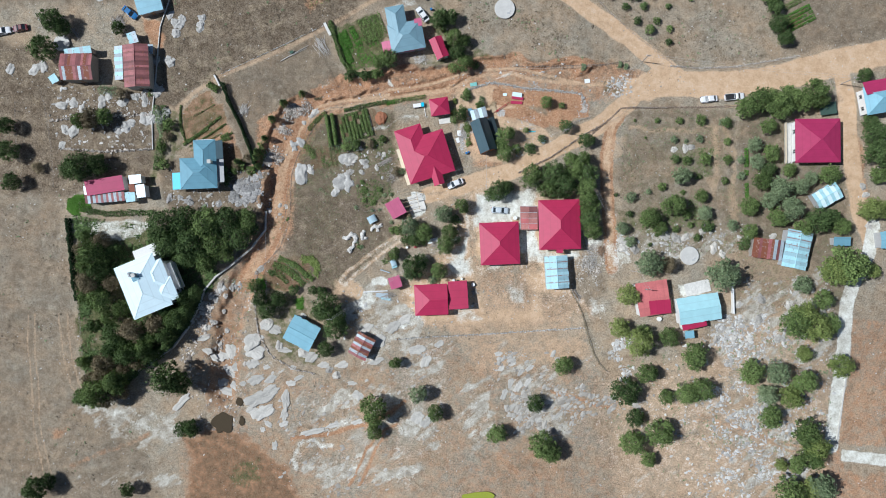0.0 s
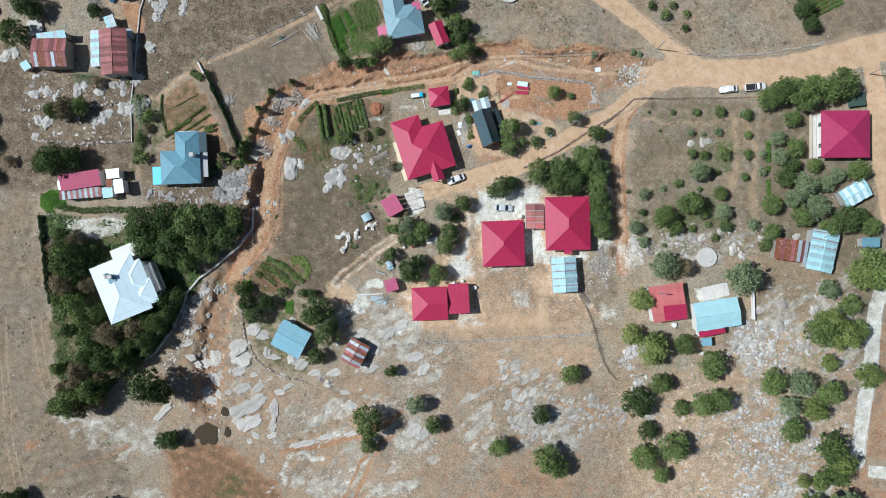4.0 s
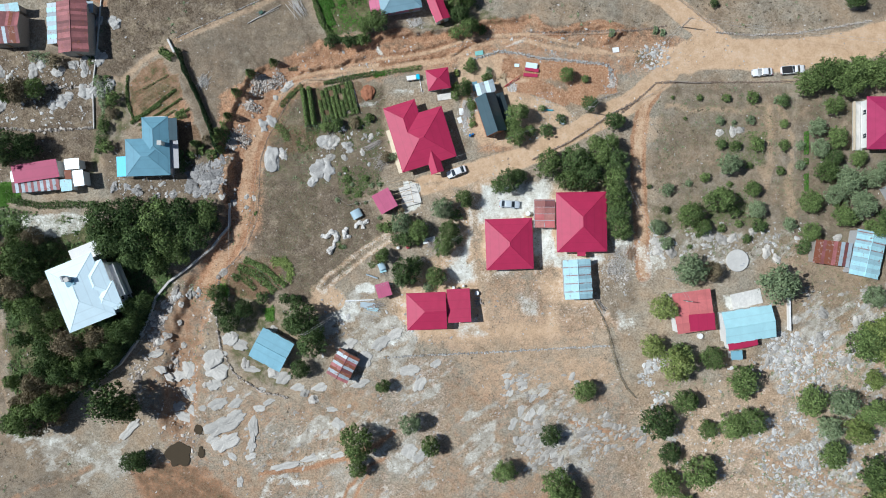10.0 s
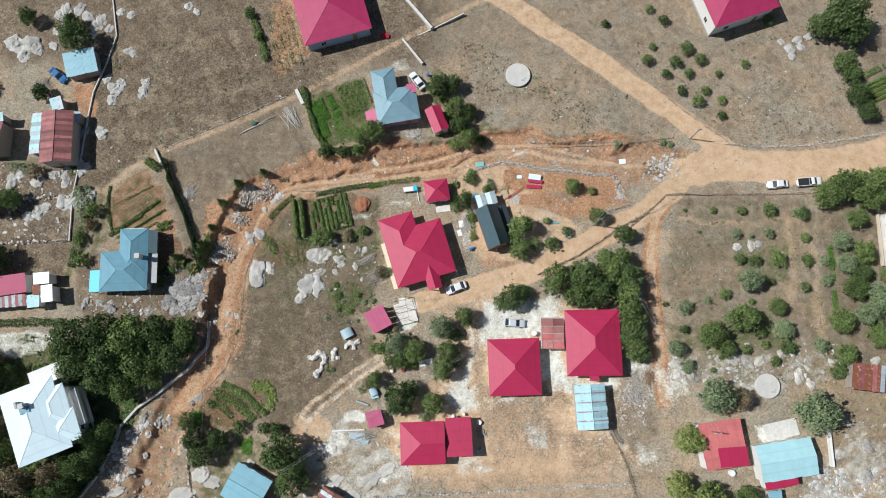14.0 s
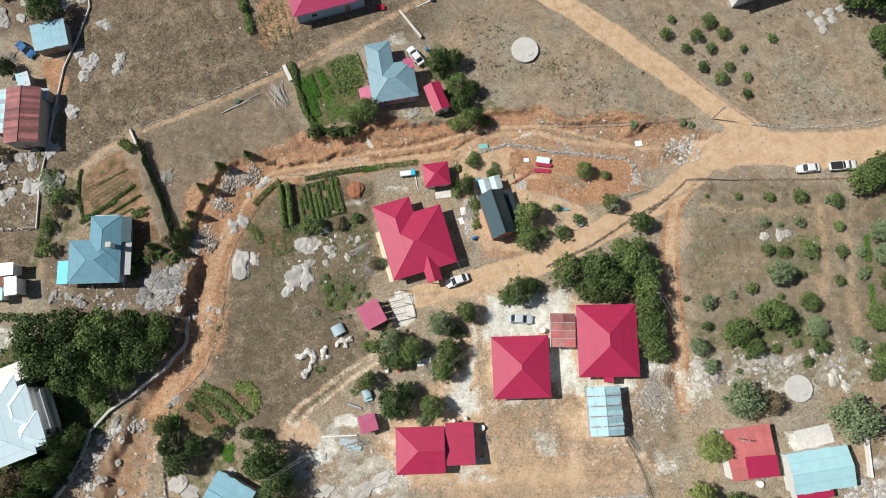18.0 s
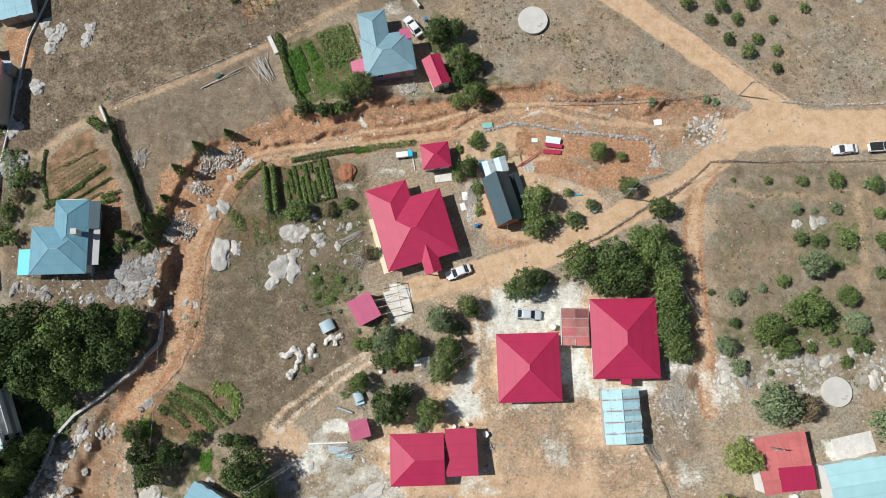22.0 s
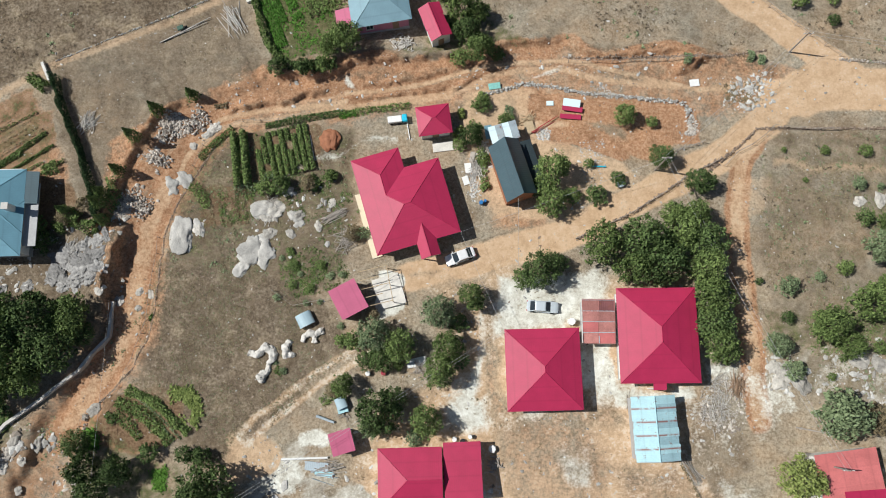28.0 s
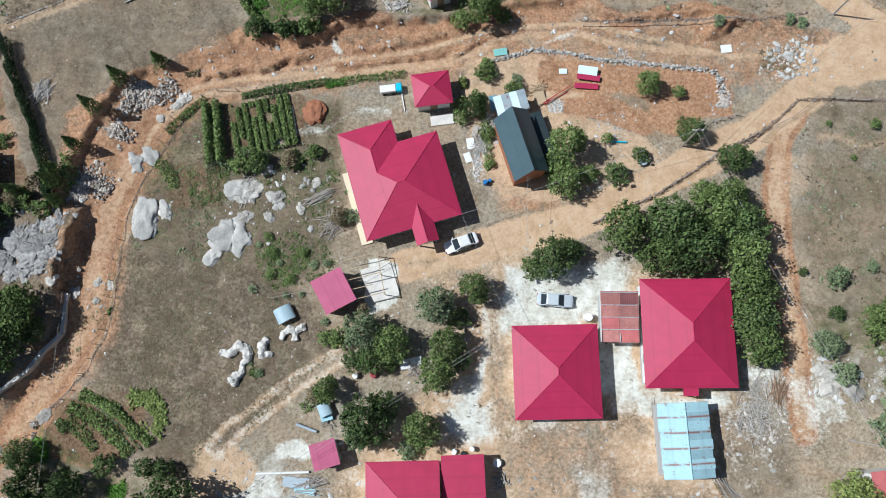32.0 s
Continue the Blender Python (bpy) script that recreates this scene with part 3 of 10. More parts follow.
    lay("red", stroke(tx, ty, EAST_TRACK, 3.4, 0.8), 1.05)
    lay("red", area(wx, wy, [(2.1, -59.5), (25.9, -52.0), (37.8, -62.4), (31.9, -71.3), (-0.8, -71.4)], 4.0), 0.4)
    lay("red", area(wx, wy, [(11.0, -5.9), (31.8, -7.4), (40.8, -17.8), (17.0, -20.8), (8.0, -17.8)], 3.0), 0.42)
    lay("red", area(wx, wy, [(106.9, 38.8), (110.6, 26.9), (112.1, 9.0), (109.1, 9.0), (106.9, 26.9)], 1.0), 0.7)
    lay("red", area(wx, wy, [(-79.2, 61.0), (-73.6, 60.3), (-74.7, 53.6), (-78.1, 53.9)], 1.0), 0.8)
    # tilled beds
    lay("till", area(wx, wy, [(-69.7, 37.2), (-60.8, 41.7), (-56.8, 35.0), (-59.0, 29.8), (-69.4, 28.0)], 0.5), 0.5)
    lay("red", area(wx, wy, [(-69.7, 37.2), (-60.8, 41.7), (-56.8, 35.0), (-59.0, 29.8), (-69.4, 28.0)], 0.5), 0.7)
    lay("green", area(wx, wy, [(-69.7, 37.2), (-60.8, 41.7), (-56.8, 35.0), (-59.0, 29.8), (-69.4, 28.0)], 0.5), 0.36)
    lay("till", area(wx, wy, [(-59.8, 28.3), (-53.8, 28.3), (-51.5, 20.8), (-57.5, 19.3), (-59.7, 20.8)], 0.7), 0.8)
    lay("till", area(wx, wy, [(-30.3, 35.0), (-18.1, 36.9), (-17.6, 30.5), (-29.2, 26.5)], 0.5), 0.95)
    lay("till", area(wx, wy, [(-35.9, 27.5), (-27.7, 28.3), (-27.7, 20.8), (-35.2, 20.8)], 0.8), 0.75)
    lay("red", area(tx, ty, [(-48.6, -9.9), (-49.2, -6.4), (-46.6, -4.2), (-42.0, -6.5), (-37.0, -9.6), (-41.7, -11.4)], 0.8), 0.85)
    lay("till", area(wx, wy, [(-46.3, -4.5), (-39.6, -1.5), (-33.9, -3.3), (-35.9, -8.9), (-42.6, -11.9), (-47.8, -8.9)], 0.7), 0.9)
    lay("till", area(wx, wy, [(-25.5, 58.8), (-21.8, 59.9), (-14.3, 53.6), (-21.8, 49.1), (-26.3, 53.6)], 0.7), 0.7)
    lay("till", area(wx, wy, [(87.5, 59.6), (95.0, 62.6), (95.0, 57.4), (89.0, 55.1)], 0.7), 0.9)
    # roads
    rx, ry = x + 0.3 * (wx - x), y + 0.3 * (wy - y)
    lay("road", stroke(rx, ry, MAIN_ROAD, 7.0, 1.2))
    lay("road", stroke(rx, ry, HILL_ROAD, 4.6, 1.0))
    lay("road", stroke(rx, ry, LANE, 4.6, 1.2))
    lay("road", stroke(rx, ry, FAR_TRACK, 4.4, 1.2))
    lay("road", stroke(tx, ty, EAST_TRACK, 2.3, 0.9), 0.58)
    lay("road", stroke(rx, ry, GULLY, 3.4, 2.2), 0.38)
    lay("road", stroke(tx, ty, GULLY[9:15], 3.2, 1.4), 0.5)
    lay("road", area(wx, wy, YARD, 7.0), 0.68)
    lay("road", stroke(rx, ry, RUTS, 2.9, 0.7), 0.7)
    lay("conc", stroke(rx, ry, RUTS, 2.7, 0.6), 0.42)
    lay("road", area(wx, wy, [(-29.6, -8.7), (-26.2, -7.2), (-23.2, -8.5), (-20.9, -11.9), (-22.1, -14.7), (-28.4, -14.8), (-30.1, -11.4)], 2.0), 0.62)
    lay("road", stroke(tx, ty, WEST_PATH, 1.9, 1.2), 0.52)
    lay("dry", stroke(tx, ty, [(-72.9, 40.5), (-66.0, 43.7), (-59.7, 46.6), (-49.1, 51.4), (-40.5, 55.5), (-34.0, 58.6)], 2.2, 1.2), 1.5)
    lay("dry", stroke(tx, ty, [(-64.2, 47.2), (-53.6, 53.1), (-40.8, 60.9), (-29.9, 66.4)], 2.0, 1.5), 1.3)
    lay("road", area(wx, wy, [(48.2, 44.7), (61.5, 47.7), (63.0, 41.0), (54.1, 38.7), (46.7, 37.2)], 1.5), 0.9)
    lay("road", area(wx, wy, [(-99.3, 71.5), (-72.5, 71.5), (-76.9, 59.6), (-88.8, 50.6), (-91.8, 43.2), (-97.8, 56.6)], 2.0), 0.30)
    lay("road", stroke(wx, wy, [(-105.7, 37.2), (-106.0, 28.2), (-105.2, 17.8)], 6.0, 1.5), 0.28)
    lay("conc", area(wx, wy, YARD, 4.0), 0.24)
    lay("conc", stroke(rx, ry, HILL_ROAD, 2.9, 0.5), 0.16)
    lay("conc", stroke(rx, ry, LANE, 2.8, 0.6), 0.12)
    lay("conc", stroke(rx, ry, MAIN_ROAD, 3.0, 0.8), 0.14)
    for pts, w, k in ((HILL_ROAD, 1.0, 0.3), (LANE, 0.8, 0.25), (RUTS, 1.0, 0.5), (MAIN_ROAD, 1.0, 0.12)):
        z["road"] *= 1 - k * stroke(rx, ry, pts, w, 0.5)
        z["conc"] *= 1 - k * stroke(rx, ry, pts, w, 0.5)
    lay("red", area(wx, wy, [(-64.9, 40.9), (-59.2, 40.1), (-56.1, 31.9), (-52.8, 24.7), (-51.5, 20.4), (-57.2, 19.9), (-62.5, 24.6)], 1.2), 0.66)
    lay("till", area(wx, wy, [(-34.5, 25.8), (-28.5, 27.0), (-28.2, 20.8), (-33.5, 20.2)], 0.8), 1.0)
    lay("red", area(wx, wy, [(11.5, 44.6), (16.9, 42.6), (21.4, 36.9), (18.3, 32.8), (14.1, 36.0), (7.6, 44.2)], 1.5), 0.72)
    lay("red", area(wx, wy, [(6.9, 24.8), (15.2, 24.5), (16.6, 21.8), (7.7, 21.3)], 1.5), 0.55)
    lay("red", area(wx, wy, [(-38.9, 79.7), (-30.5, 83.8), (-27.5, 71.9), (-29.1, 66.7), (-36.8, 62.7)], 1.5), 0.62)
    # limestone
    lay("conc", area(wx, wy, [(-12.8, -23.8), (2.1, -23.8), (2.1, -35.7), (-0.9, -53.5), (-12.8, -58.0), (-14.3, -38.7)], 4.0), 0.26)
    lay("rock", area(wx, wy, SOUTH, 4.0), 0.16)
    lay("conc", area(wx, wy, [(40.8, -31.2), (61.6, -29.7), (82.4, -17.8), (103.2, -17.7), (101.7, -62.3), (46.7, -65.4), (31.9, -47.5)], 8.0), 0.22)
    lay("red", area(wx, wy, SOUTH, 6.0), 0.34)
    lay("road", area(wx, wy, [(47.9, 33.5), (56.3, 33.5), (58.6, 29.1), (52.6, 26.1), (47.9, 26.5)], 4.0), 0.34)
    lay("road", stroke(wx, wy, [(74.6, 33.5), (75.8, 26.8), (76.4, 16.4), (77.3, 6.0)], 2.2, 1.5), 0.5)
    lay("road", stroke(rx, ry, GULLY[:8], 2.4, 1.2), 0.52)
    lay("green", area(wx, wy, [(-54.4, -55.8), (-48.5, -55.4), (-47.0, -61.0), (-51.5, -64.0), (-55.2, -61.0)], 2.5), 0.5)
    lay("rock", area(wx, wy, [(-53.0, -20.9), (-42.6, -29.8), (-24.7, -38.7), (-3.9, -29.7), (2.1, -38.7), (0.6, -52.0), (-12.8, -62.5), (-36.6, -64.0), (-42.5, -47.6), (-53.0, -38.7)], 3.0), 0.24)
    lay("rock", area(wx, wy, [(12.5, -29.7), (22.9, -26.7), (33.3, -37.1), (33.3, -49.0), (24.4, -47.6), (17.0, -38.6)], 2.5), 0.36)
    lay("rock", area(wx, wy, [(80.9, -8.8), (103.2, -5.8), (103.2, -29.6), (74.9, -32.6), (70.5, -23.7)], 3.0), 0.40)
    lay("rock", area(wx, wy, [(45.2, 4.5), (76.4, 6.0), (79.4, 0.1), (66.0, -2.9), (46.7, 0.1)], 2.0), 0.38)
    lay("rock", area(wx, wy, [(-18.8, 29.8), (-12.8, 26.8), (-12.8, 16.4), (-21.8, 13.4), (-29.2, 16.4), (-27.7, 23.8)], 2.0), 0.16)
    lay("rock", area(wx, wy, [(-104.5, 43.1), (-76.9, 43.2), (-76.9, 26.8), (-102.2, 26.8)], 2.0), 0.17)
    lay("rock", area(wx, wy, [(-72.4, 15.6), (-45.6, 20.8), (-47.1, 10.4), (-72.4, 10.4)], 1.5), 0.12)
    lay("rock", area(wx, wy, [(-97.7, -38.8), (-84.3, -38.8), (-72.3, -44.7), (-78.3, -53.6), (-90.2, -47.7)], 2.5), 0.5)
    lay("rock", area(wx, wy, [(76.4, -38.6), (97.2, -41.5), (97.2, -65.3), (73.5, -65.3)], 4.0), 0.38)
    ravine = area(wx, wy, [(-64.5, -9.0), (-51.5, -9.0), (-51.5, -23.8), (-53.5, -44.7), (-62.5, -44.7), (-66.0, -29.8)], 3.0)
    for key in ("conc", "rock", "road"):
        z[key] *= 1 - 0.8 * ravine
    lay("rock", ravine, 0.12)
    lay("red", ravine, 0.42)
    lay("till", ravine, 0.3)
    lay("dry", ravine, 0.3)
    lay("rock", area(wx, wy, [(-21.7, -7.4), (-6.8, -17.8), (-3.9, -23.8), (-15.8, -29.8), (-27.7, -17.9)], 2.0), 0.46)
    # pale paving and poured concrete
    lay("conc", area(wx, wy, [(9.2, 14.2), (16.9, 14.2), (23.6, 14.9), (24.4, 6.7), (10.3, 6.3), (7.3, 6.0), (5.1, -4.4), (0.6, -4.4), (6.5, 6.0)], 2.5), 0.88)
    lay("conc", area(wx, wy, [(8.0, -4.4), (21.4, -3.7), (24.4, -5.9), (17.0, -8.9), (6.5, -8.9)], 2.5), 0.45)
    lay("conc", area(wx, wy, [(20.2, 6.7), (24.4, 6.7), (24.7, -0.7), (36.3, -0.7), (36.3, -2.9), (21.4, -4.4)], 0.8), 0.8)
    lay("conc", area(wx, wy, [(-8.7, 14.6), (-5.1, 14.2), (-4.5, 9.7), (-8.4, 8.6)], 0.6), 1.0)
    lay("conc", area(wx, wy, [(-97.7, 7.7), (-85.1, 7.7), (-76.1, 5.9), (-81.3, 2.2), (-86.5, 2.2), (-97.7, 5.2)], 0.6), 0.62)
    lay("conc", stroke(x, y, WHITE_ROAD, 3.6, 0.4))
    lay("conc", area(x, y, [(104.4, -52.7), (121.0, -54.6), (121.0, -57.8), (104.1, -55.6)], 0.4))
    lay("conc", area(wx, wy, [(62.3, -8.9), (69.0, -8.6), (69.7, -11.1), (63.1, -13.0)], 0.5), 0.9)
    lay("conc", area(wx, wy, [(-21.7, -11.9), (-18.0, -13.4), (-18.7, -17.1), (-22.9, -16.4)], 1.0), 0.7)
    lay("conc", area(wx, wy, [(-14.3, -20.1), (-6.8, -17.8), (-3.9, -20.1), (-14.3, -22.3)], 1.2), 0.65)
    lay("conc", area(wx, wy, [(0.0, -4.6), (2.1, -1.8), (5.7, -2.1), (6.4, -4.5), (4.3, -6.6), (1.5, -6.6)], 1.5), 0.62)
    lay("conc", area(wx, wy, [(6.2, 14.9), (9.2, 12.7), (9.2, 2.6), (7.1, 1.1), (4.9, 5.3), (5.6, 9.7)], 1.5), 0.55)
    lay("conc", area(wx, wy, [(-19.7, -8.5), (-16.2, -6.7), (-14.8, -7.3), (-15.0, -9.0), (-18.9, -10.1)], 0.8), 0.85)
    lay("conc", area(wx, wy, [(-22.8, -14.7), (-21.9, -12.6), (-19.5, -11.8), (-18.6, -14.6)], 0.8), 0.8)
    lay("conc", area(wx, wy, [(38.4, 3.1), (42.0, 3.2), (42.5, 0.4), (38.9, -0.4)], 1.0), 0.6)
    lay("conc", area(wx, wy, [(46.3, -0.9), (49.1, -0.9), (49.1, -4.3), (46.2, -5.7)], 1.0), 0.6)
    lay("conc", area(wx, wy, [(21.4, 2.1), (29.8, -0.6), (26.9, -2.7), (21.9, -2.8)], 1.5), 0.6)
    lay("conc", area(wx, wy, [(-10.4, 25.3), (-6.6, 24.2), (-5.8, 22.3), (-10.3, 23.0)], 1.0), 0.45)
    lay("conc", stroke(wx, wy, [(-20.9, 29.6), (-18.3, 31.5), (-13.5, 33.7), (-9.5, 34.6), (-6.4, 34.1)], 1.3, 1.0), 0.42)
    # bare red faces under the bank edges
    for pts, side, drop, reach, face in SCARPS[1:]:
        lay("red", stroke(wx, wy, pts, 2.4, 1.0), 0.95)
    corridor = area(tx, ty, [(-38.8, 28.0), (-41.6, 28.8), (-38.3, 36.2), (-32.8, 38.8), (-26.0, 44.4), (-16.3, 44.3), (-13.2, 46.4), (1.3, 47.7), (9.4, 49.5), (14.3, 50.1), (20.7, 48.2), (33.6, 48.8), (39.0, 48.2), (41.4, 44.9), (36.5, 42.3), (20.6, 43.1), (11.9, 44.6), (1.4, 41.9), (-5.0, 41.0), (-14.5, 39.6), (-22.4, 38.2), (-30.3, 36.5), (-34.2, 35.1), (-37.1, 31.3)], 1.0)
    for key in ("road", "conc", "dry", "rock"):
        z[key] *= 1 - 0.92 * corridor
    lay("red", corridor, 0.55)
    lay("red", area(tx, ty, [(-27.0, 44.2), (-25.2, 43.9), (-22.8, 44.0), (-17.9, 44.0), (-15.5, 44.0), (-15.8, 43.0), (-17.8, 42.2), (-20.2, 41.7), (-22.6, 41.4), (-24.3, 42.2), (-25.8, 43.0)], 0.8), 1.35)
    lay("red", area(tx, ty, [(-35.2, 42.0), (-32.8, 42.7), (-28.4, 44.0), (-26.7, 44.4), (-25.1, 43.0), (-23.0, 41.5), (-21.0, 41.4), (-25.0, 40.6), (-28.2, 40.4), (-32.1, 39.2), (-33.7, 39.0), (-34.8, 40.5)], 0.8), 0.75)
    lay("red", area(tx, ty, [(-47.4, 22.3), (-46.6, 25.7), (-45.4, 28.4), (-44.5, 31.1), (-43.7, 33.5), (-41.3, 37.2), (-38.7, 38.7), (-36.6, 40.6), (-36.6, 38.0), (-39.7, 34.0), (-41.8, 29.6), (-43.6, 25.7), (-44.8, 21.1)], 1.0), 1.3)
    # grassy berms between the wheel tracks
    for poly, k in (([(-32.5, 38.5), (-29.7, 39.5), (-27.4, 40.2), (-25.0, 40.4), (-22.6, 40.9), (-19.4, 41.6), (-16.6, 42.3), (-17.8, 41.7), (-20.2, 41.0), (-22.6, 40.4), (-26.1, 39.8), (-28.9, 39.2), (-31.7, 38.4)], 0.75), ([(-13.8, 45.1), (-11.5, 45.8), (-6.7, 46.1), (-1.9, 46.4), (1.4, 46.2), (-1.0, 45.1), (-3.4, 44.4), (-6.6, 43.7), (-9.8, 43.3), (-12.7, 43.2)], 0.7), ([(-14.6, 41.7), (-9.8, 42.1), (-4.2, 42.9), (0.6, 44.0), (3.8, 45.2), (1.4, 43.5), (-3.4, 42.2), (-9.8, 41.4)], 0.62), ([(-26.3, 42.5), (-24.3, 42.0), (-22.6, 41.4), (-21.0, 41.5), (-19.4, 41.7), (-22.6, 40.9), (-25.0, 40.6)], 0.7), ([(7.8, 46.3), (12.7, 47.1), (18.3, 47.5), (25.5, 46.8), (31.9, 47.0), (34.7, 45.7), (33.4, 44.1), (25.5, 44.6), (18.3, 46.2), (12.7, 45.9)], 0.55), ([(-34.9, 33.0), (-33.4, 35.1), (-31.1, 36.1), (-27.2, 36.7), (-27.2, 37.1), (-31.5, 36.4), (-34.1, 35.3), (-35.7, 33.0)], 0.6)):
        lay("dry", area(tx, ty, poly, 0.7), k)
    # wheel tracks in the gully road
    for pts, w, k in (([(-38.5, 29.2), (-37.9, 31.1), (-36.5, 32.9), (-34.7, 35.9), (-33.2, 37.5), (-30.9, 38.2), (-28.1, 38.8), (-24.9, 39.3), (-22.5, 39.4), (-18.9, 39.9), (-14.6, 40.6)], 1.1, 0.62), ([(-35.7, 33.4), (-33.5, 35.9), (-30.4, 37.0), (-26.4, 37.5), (-20.9, 38.4), (-14.5, 39.7), (-9.7, 40.4), (-3.4, 41.1), (1.4, 42.0)], 1.3, 0.56), ([(-14.6, 41.9), (-10.6, 42.3), (-6.6, 42.8), (-3.4, 43.5), (-0.2, 44.4), (3.0, 45.6), (6.2, 46.5), (9.4, 47.0), (14.3, 47.4), (17.5, 47.6), (22.3, 47.0), (27.9, 45.6), (33.4, 44.1), (38.1, 43.2), (43.7, 43.7)], 1.0, 0.62), ([(-24.9, 40.0), (-21.0, 40.5), (-17.8, 41.1), (-14.6, 41.7)], 0.7, 0.5), ([(-9.8, 40.7), (-1.8, 41.7), (3.8, 43.0), (7.8, 45.1), (11.1, 45.8), (14.3, 46.2), (18.3, 46.2), (22.3, 44.9), (27.8, 44.2), (35.0, 43.5)], 1.3, 0.55)):
        lay("road", stroke(tx, ty, pts, w, 0.6), k)
    lay("conc", area(wx, wy, [(-15.5, 44.0), (-14.4, 43.5), (-14.0, 42.1), (-14.8, 41.8), (-15.6, 42.5)], 0.7), 0.7)
    lay("conc", area(wx, wy, [(13.1, 45.0), (14.7, 45.7), (16.3, 46.7), (17.5, 46.9), (17.7, 46.2), (16.3, 45.5), (14.3, 45.0)], 0.8), 0.6)
    # bare red soil of the plot by the cabin
    for poly in ([(22.3, 40.6), (26.1, 41.3), (31.7, 41.2), (36.4, 40.9), (36.6, 40.1), (35.7, 38.9), (34.0, 37.2), (31.5, 35.7), (29.1, 34.2), (28.1, 34.6), (28.5, 36.7), (26.8, 38.0), (22.9, 38.6)], [(13.3, 41.9), (17.4, 42.3), (20.6, 41.3), (20.9, 38.3), (16.6, 37.9), (13.8, 38.3), (13.0, 39.9)], [(15.4, 36.6), (20.5, 37.1), (24.4, 35.3), (27.1, 33.8), (27.8, 32.2), (26.6, 31.8), (23.6, 32.9), (18.9, 34.5), (16.2, 34.9)]):
        m = area(tx, ty, poly, 0.8)
        for key in ("road", "conc", "dry", "rock", "green"):
            z[key] *= 1 - 0.95 * m
        lay("red", m, 1.25)
    m = area(tx, ty, [(20.5, 37.9), (22.5, 38.2), (26.7, 37.5), (28.2, 36.1), (27.7, 34.5), (25.2, 35.3), (22.1, 36.9)], 1.5)
    z["red"] *= 1 - 0.8 * m
    lay("dry", m, 0.45)
    # limestone sheets, pale bands and orange tracks of the open slope
    for pts, w, k in (([(-39.6, -57.1), (-39.2, -53.1), (-36.9, -51.3), (-33.7, -50.4), (-29.9, -50.2)], 1.6, 0.95), ([(-37.2, -48.9), (-33.7, -47.5), (-29.5, -46.1), (-27.1, -45.3)], 1.5, 0.9), ([(-24.3, -46.1), (-20.4, -44.2)], 1.4, 0.8), ([(-15.9, -21.4), (-12.7, -19.4), (-8.9, -17.7), (-7.5, -16.8)], 1.8, 0.9), ([(-21.6, -29.3), (-18.3, -28.1), (-13.4, -26.4)], 1.3, 0.85), ([(-95.8, -40.9), (-91.5, -41.7), (-86.3, -42.9), (-81.6, -44.7), (-76.6, -47.4)], 1.6, 0.7), ([(-17.5, -43.9), (-13.3, -45.9), (-9.1, -48.1)], 1.2, 0.8)):
        lay("conc", stroke(wx + 0.6 * n1, wy - 0.6 * n1, pts, w * (1.0 + 0.5 * value_noise(x, y, 2.6)), 1.3), 0.66 * k)
    for poly, k in (([(-33.7, -36.5), (-26.0, -36.3), (-20.4, -39.4), (-24.6, -43.9), (-34.4, -43.8), (-36.5, -40.0)], 0.50), ([(-13.3, -42.5), (-7.0, -41.9), (-2.0, -45.7), (0.1, -54.2), (-4.8, -52.8), (-11.9, -47.1), (-19.0, -45.0)], 0.72), ([(-34.4, -52.7), (-20.3, -52.7), (-21.4, -62.1), (-35.1, -62.1)], 0.54), ([(-18.2, -57.0), (-6.2, -55.6), (-2.7, -62.2), (-19.2, -62.2)], 0.56), ([(-9.8, -23.9), (2.9, -23.9), (1.1, -33.0), (-8.4, -35.2), (-11.9, -30.2)], 0.55), ([(-18.8, -23.3), (-13.4, -22.8), (-12.5, -26.4), (-16.5, -28.4), (-19.7, -28.1)], 0.85), ([(-20.4, -36.6), (-13.3, -35.2), (-9.1, -39.4), (-17.6, -41.5)], 0.60), ([(-85.1, -42.5), (-68.2, -42.9), (-66.8, -50.6), (-78.1, -49.5)], 0.46), ([(-96.4, -60.0), (-79.4, -58.0), (-65.3, -57.6), (-68.1, -62.1), (-95.0, -62.3)], 0.45), ([(5.0, -35.1), (12.1, -33.7), (14.9, -49.2), (7.9, -54.9), (3.6, -49.2)], 0.5)):
        lay("rock", area(wx, wy, poly, 4.0), 0.92 * k)
        lay("conc", area(wx, wy, poly, 5.0), 0.42 * k)
    for pts, w, k in (([(-40.0, -49.7), (-34.4, -48.6), (-26.0, -47.5), (-20.4, -45.8), (-14.7, -42.9), (-10.5, -39.7)], 1.1, 0.95), ([(-24.8, -62.1), (-22.3, -56.9), (-20.3, -52.3), (-17.5, -49.2), (-12.6, -46.1)], 0.8, 0.85), ([(-22.6, -62.1), (-20.0, -57.1), (-18.2, -52.7), (-15.6, -49.8)], 0.8, 0.85), ([(28.3, -37.2), (36.1, -39.6), (44.5, -42.1)], 0.9, 0.75), ([(-97.6, -57.1), (-89.4, -53.5), (-82.3, -51.1), (-77.3, -48.5)], 1.6, 0.42), ([(66.5, -43.8), (74.2, -46.3), (84.1, -49.1), (93.9, -52.2)], 0.7, 0.8), ([(66.4, -44.9), (74.2, -47.5), (84.1, -50.2), (92.5, -53.6)], 0.7, 0.7)):
        m = stroke(x + 0.4 * (wx - x), y + 0.4 * (wy - y), pts, w, 0.7)
        lay("red", m, k)
        z["conc"] *= 1 - 0.8 * m
        z["rock"] *= 1 - 0.8 * m
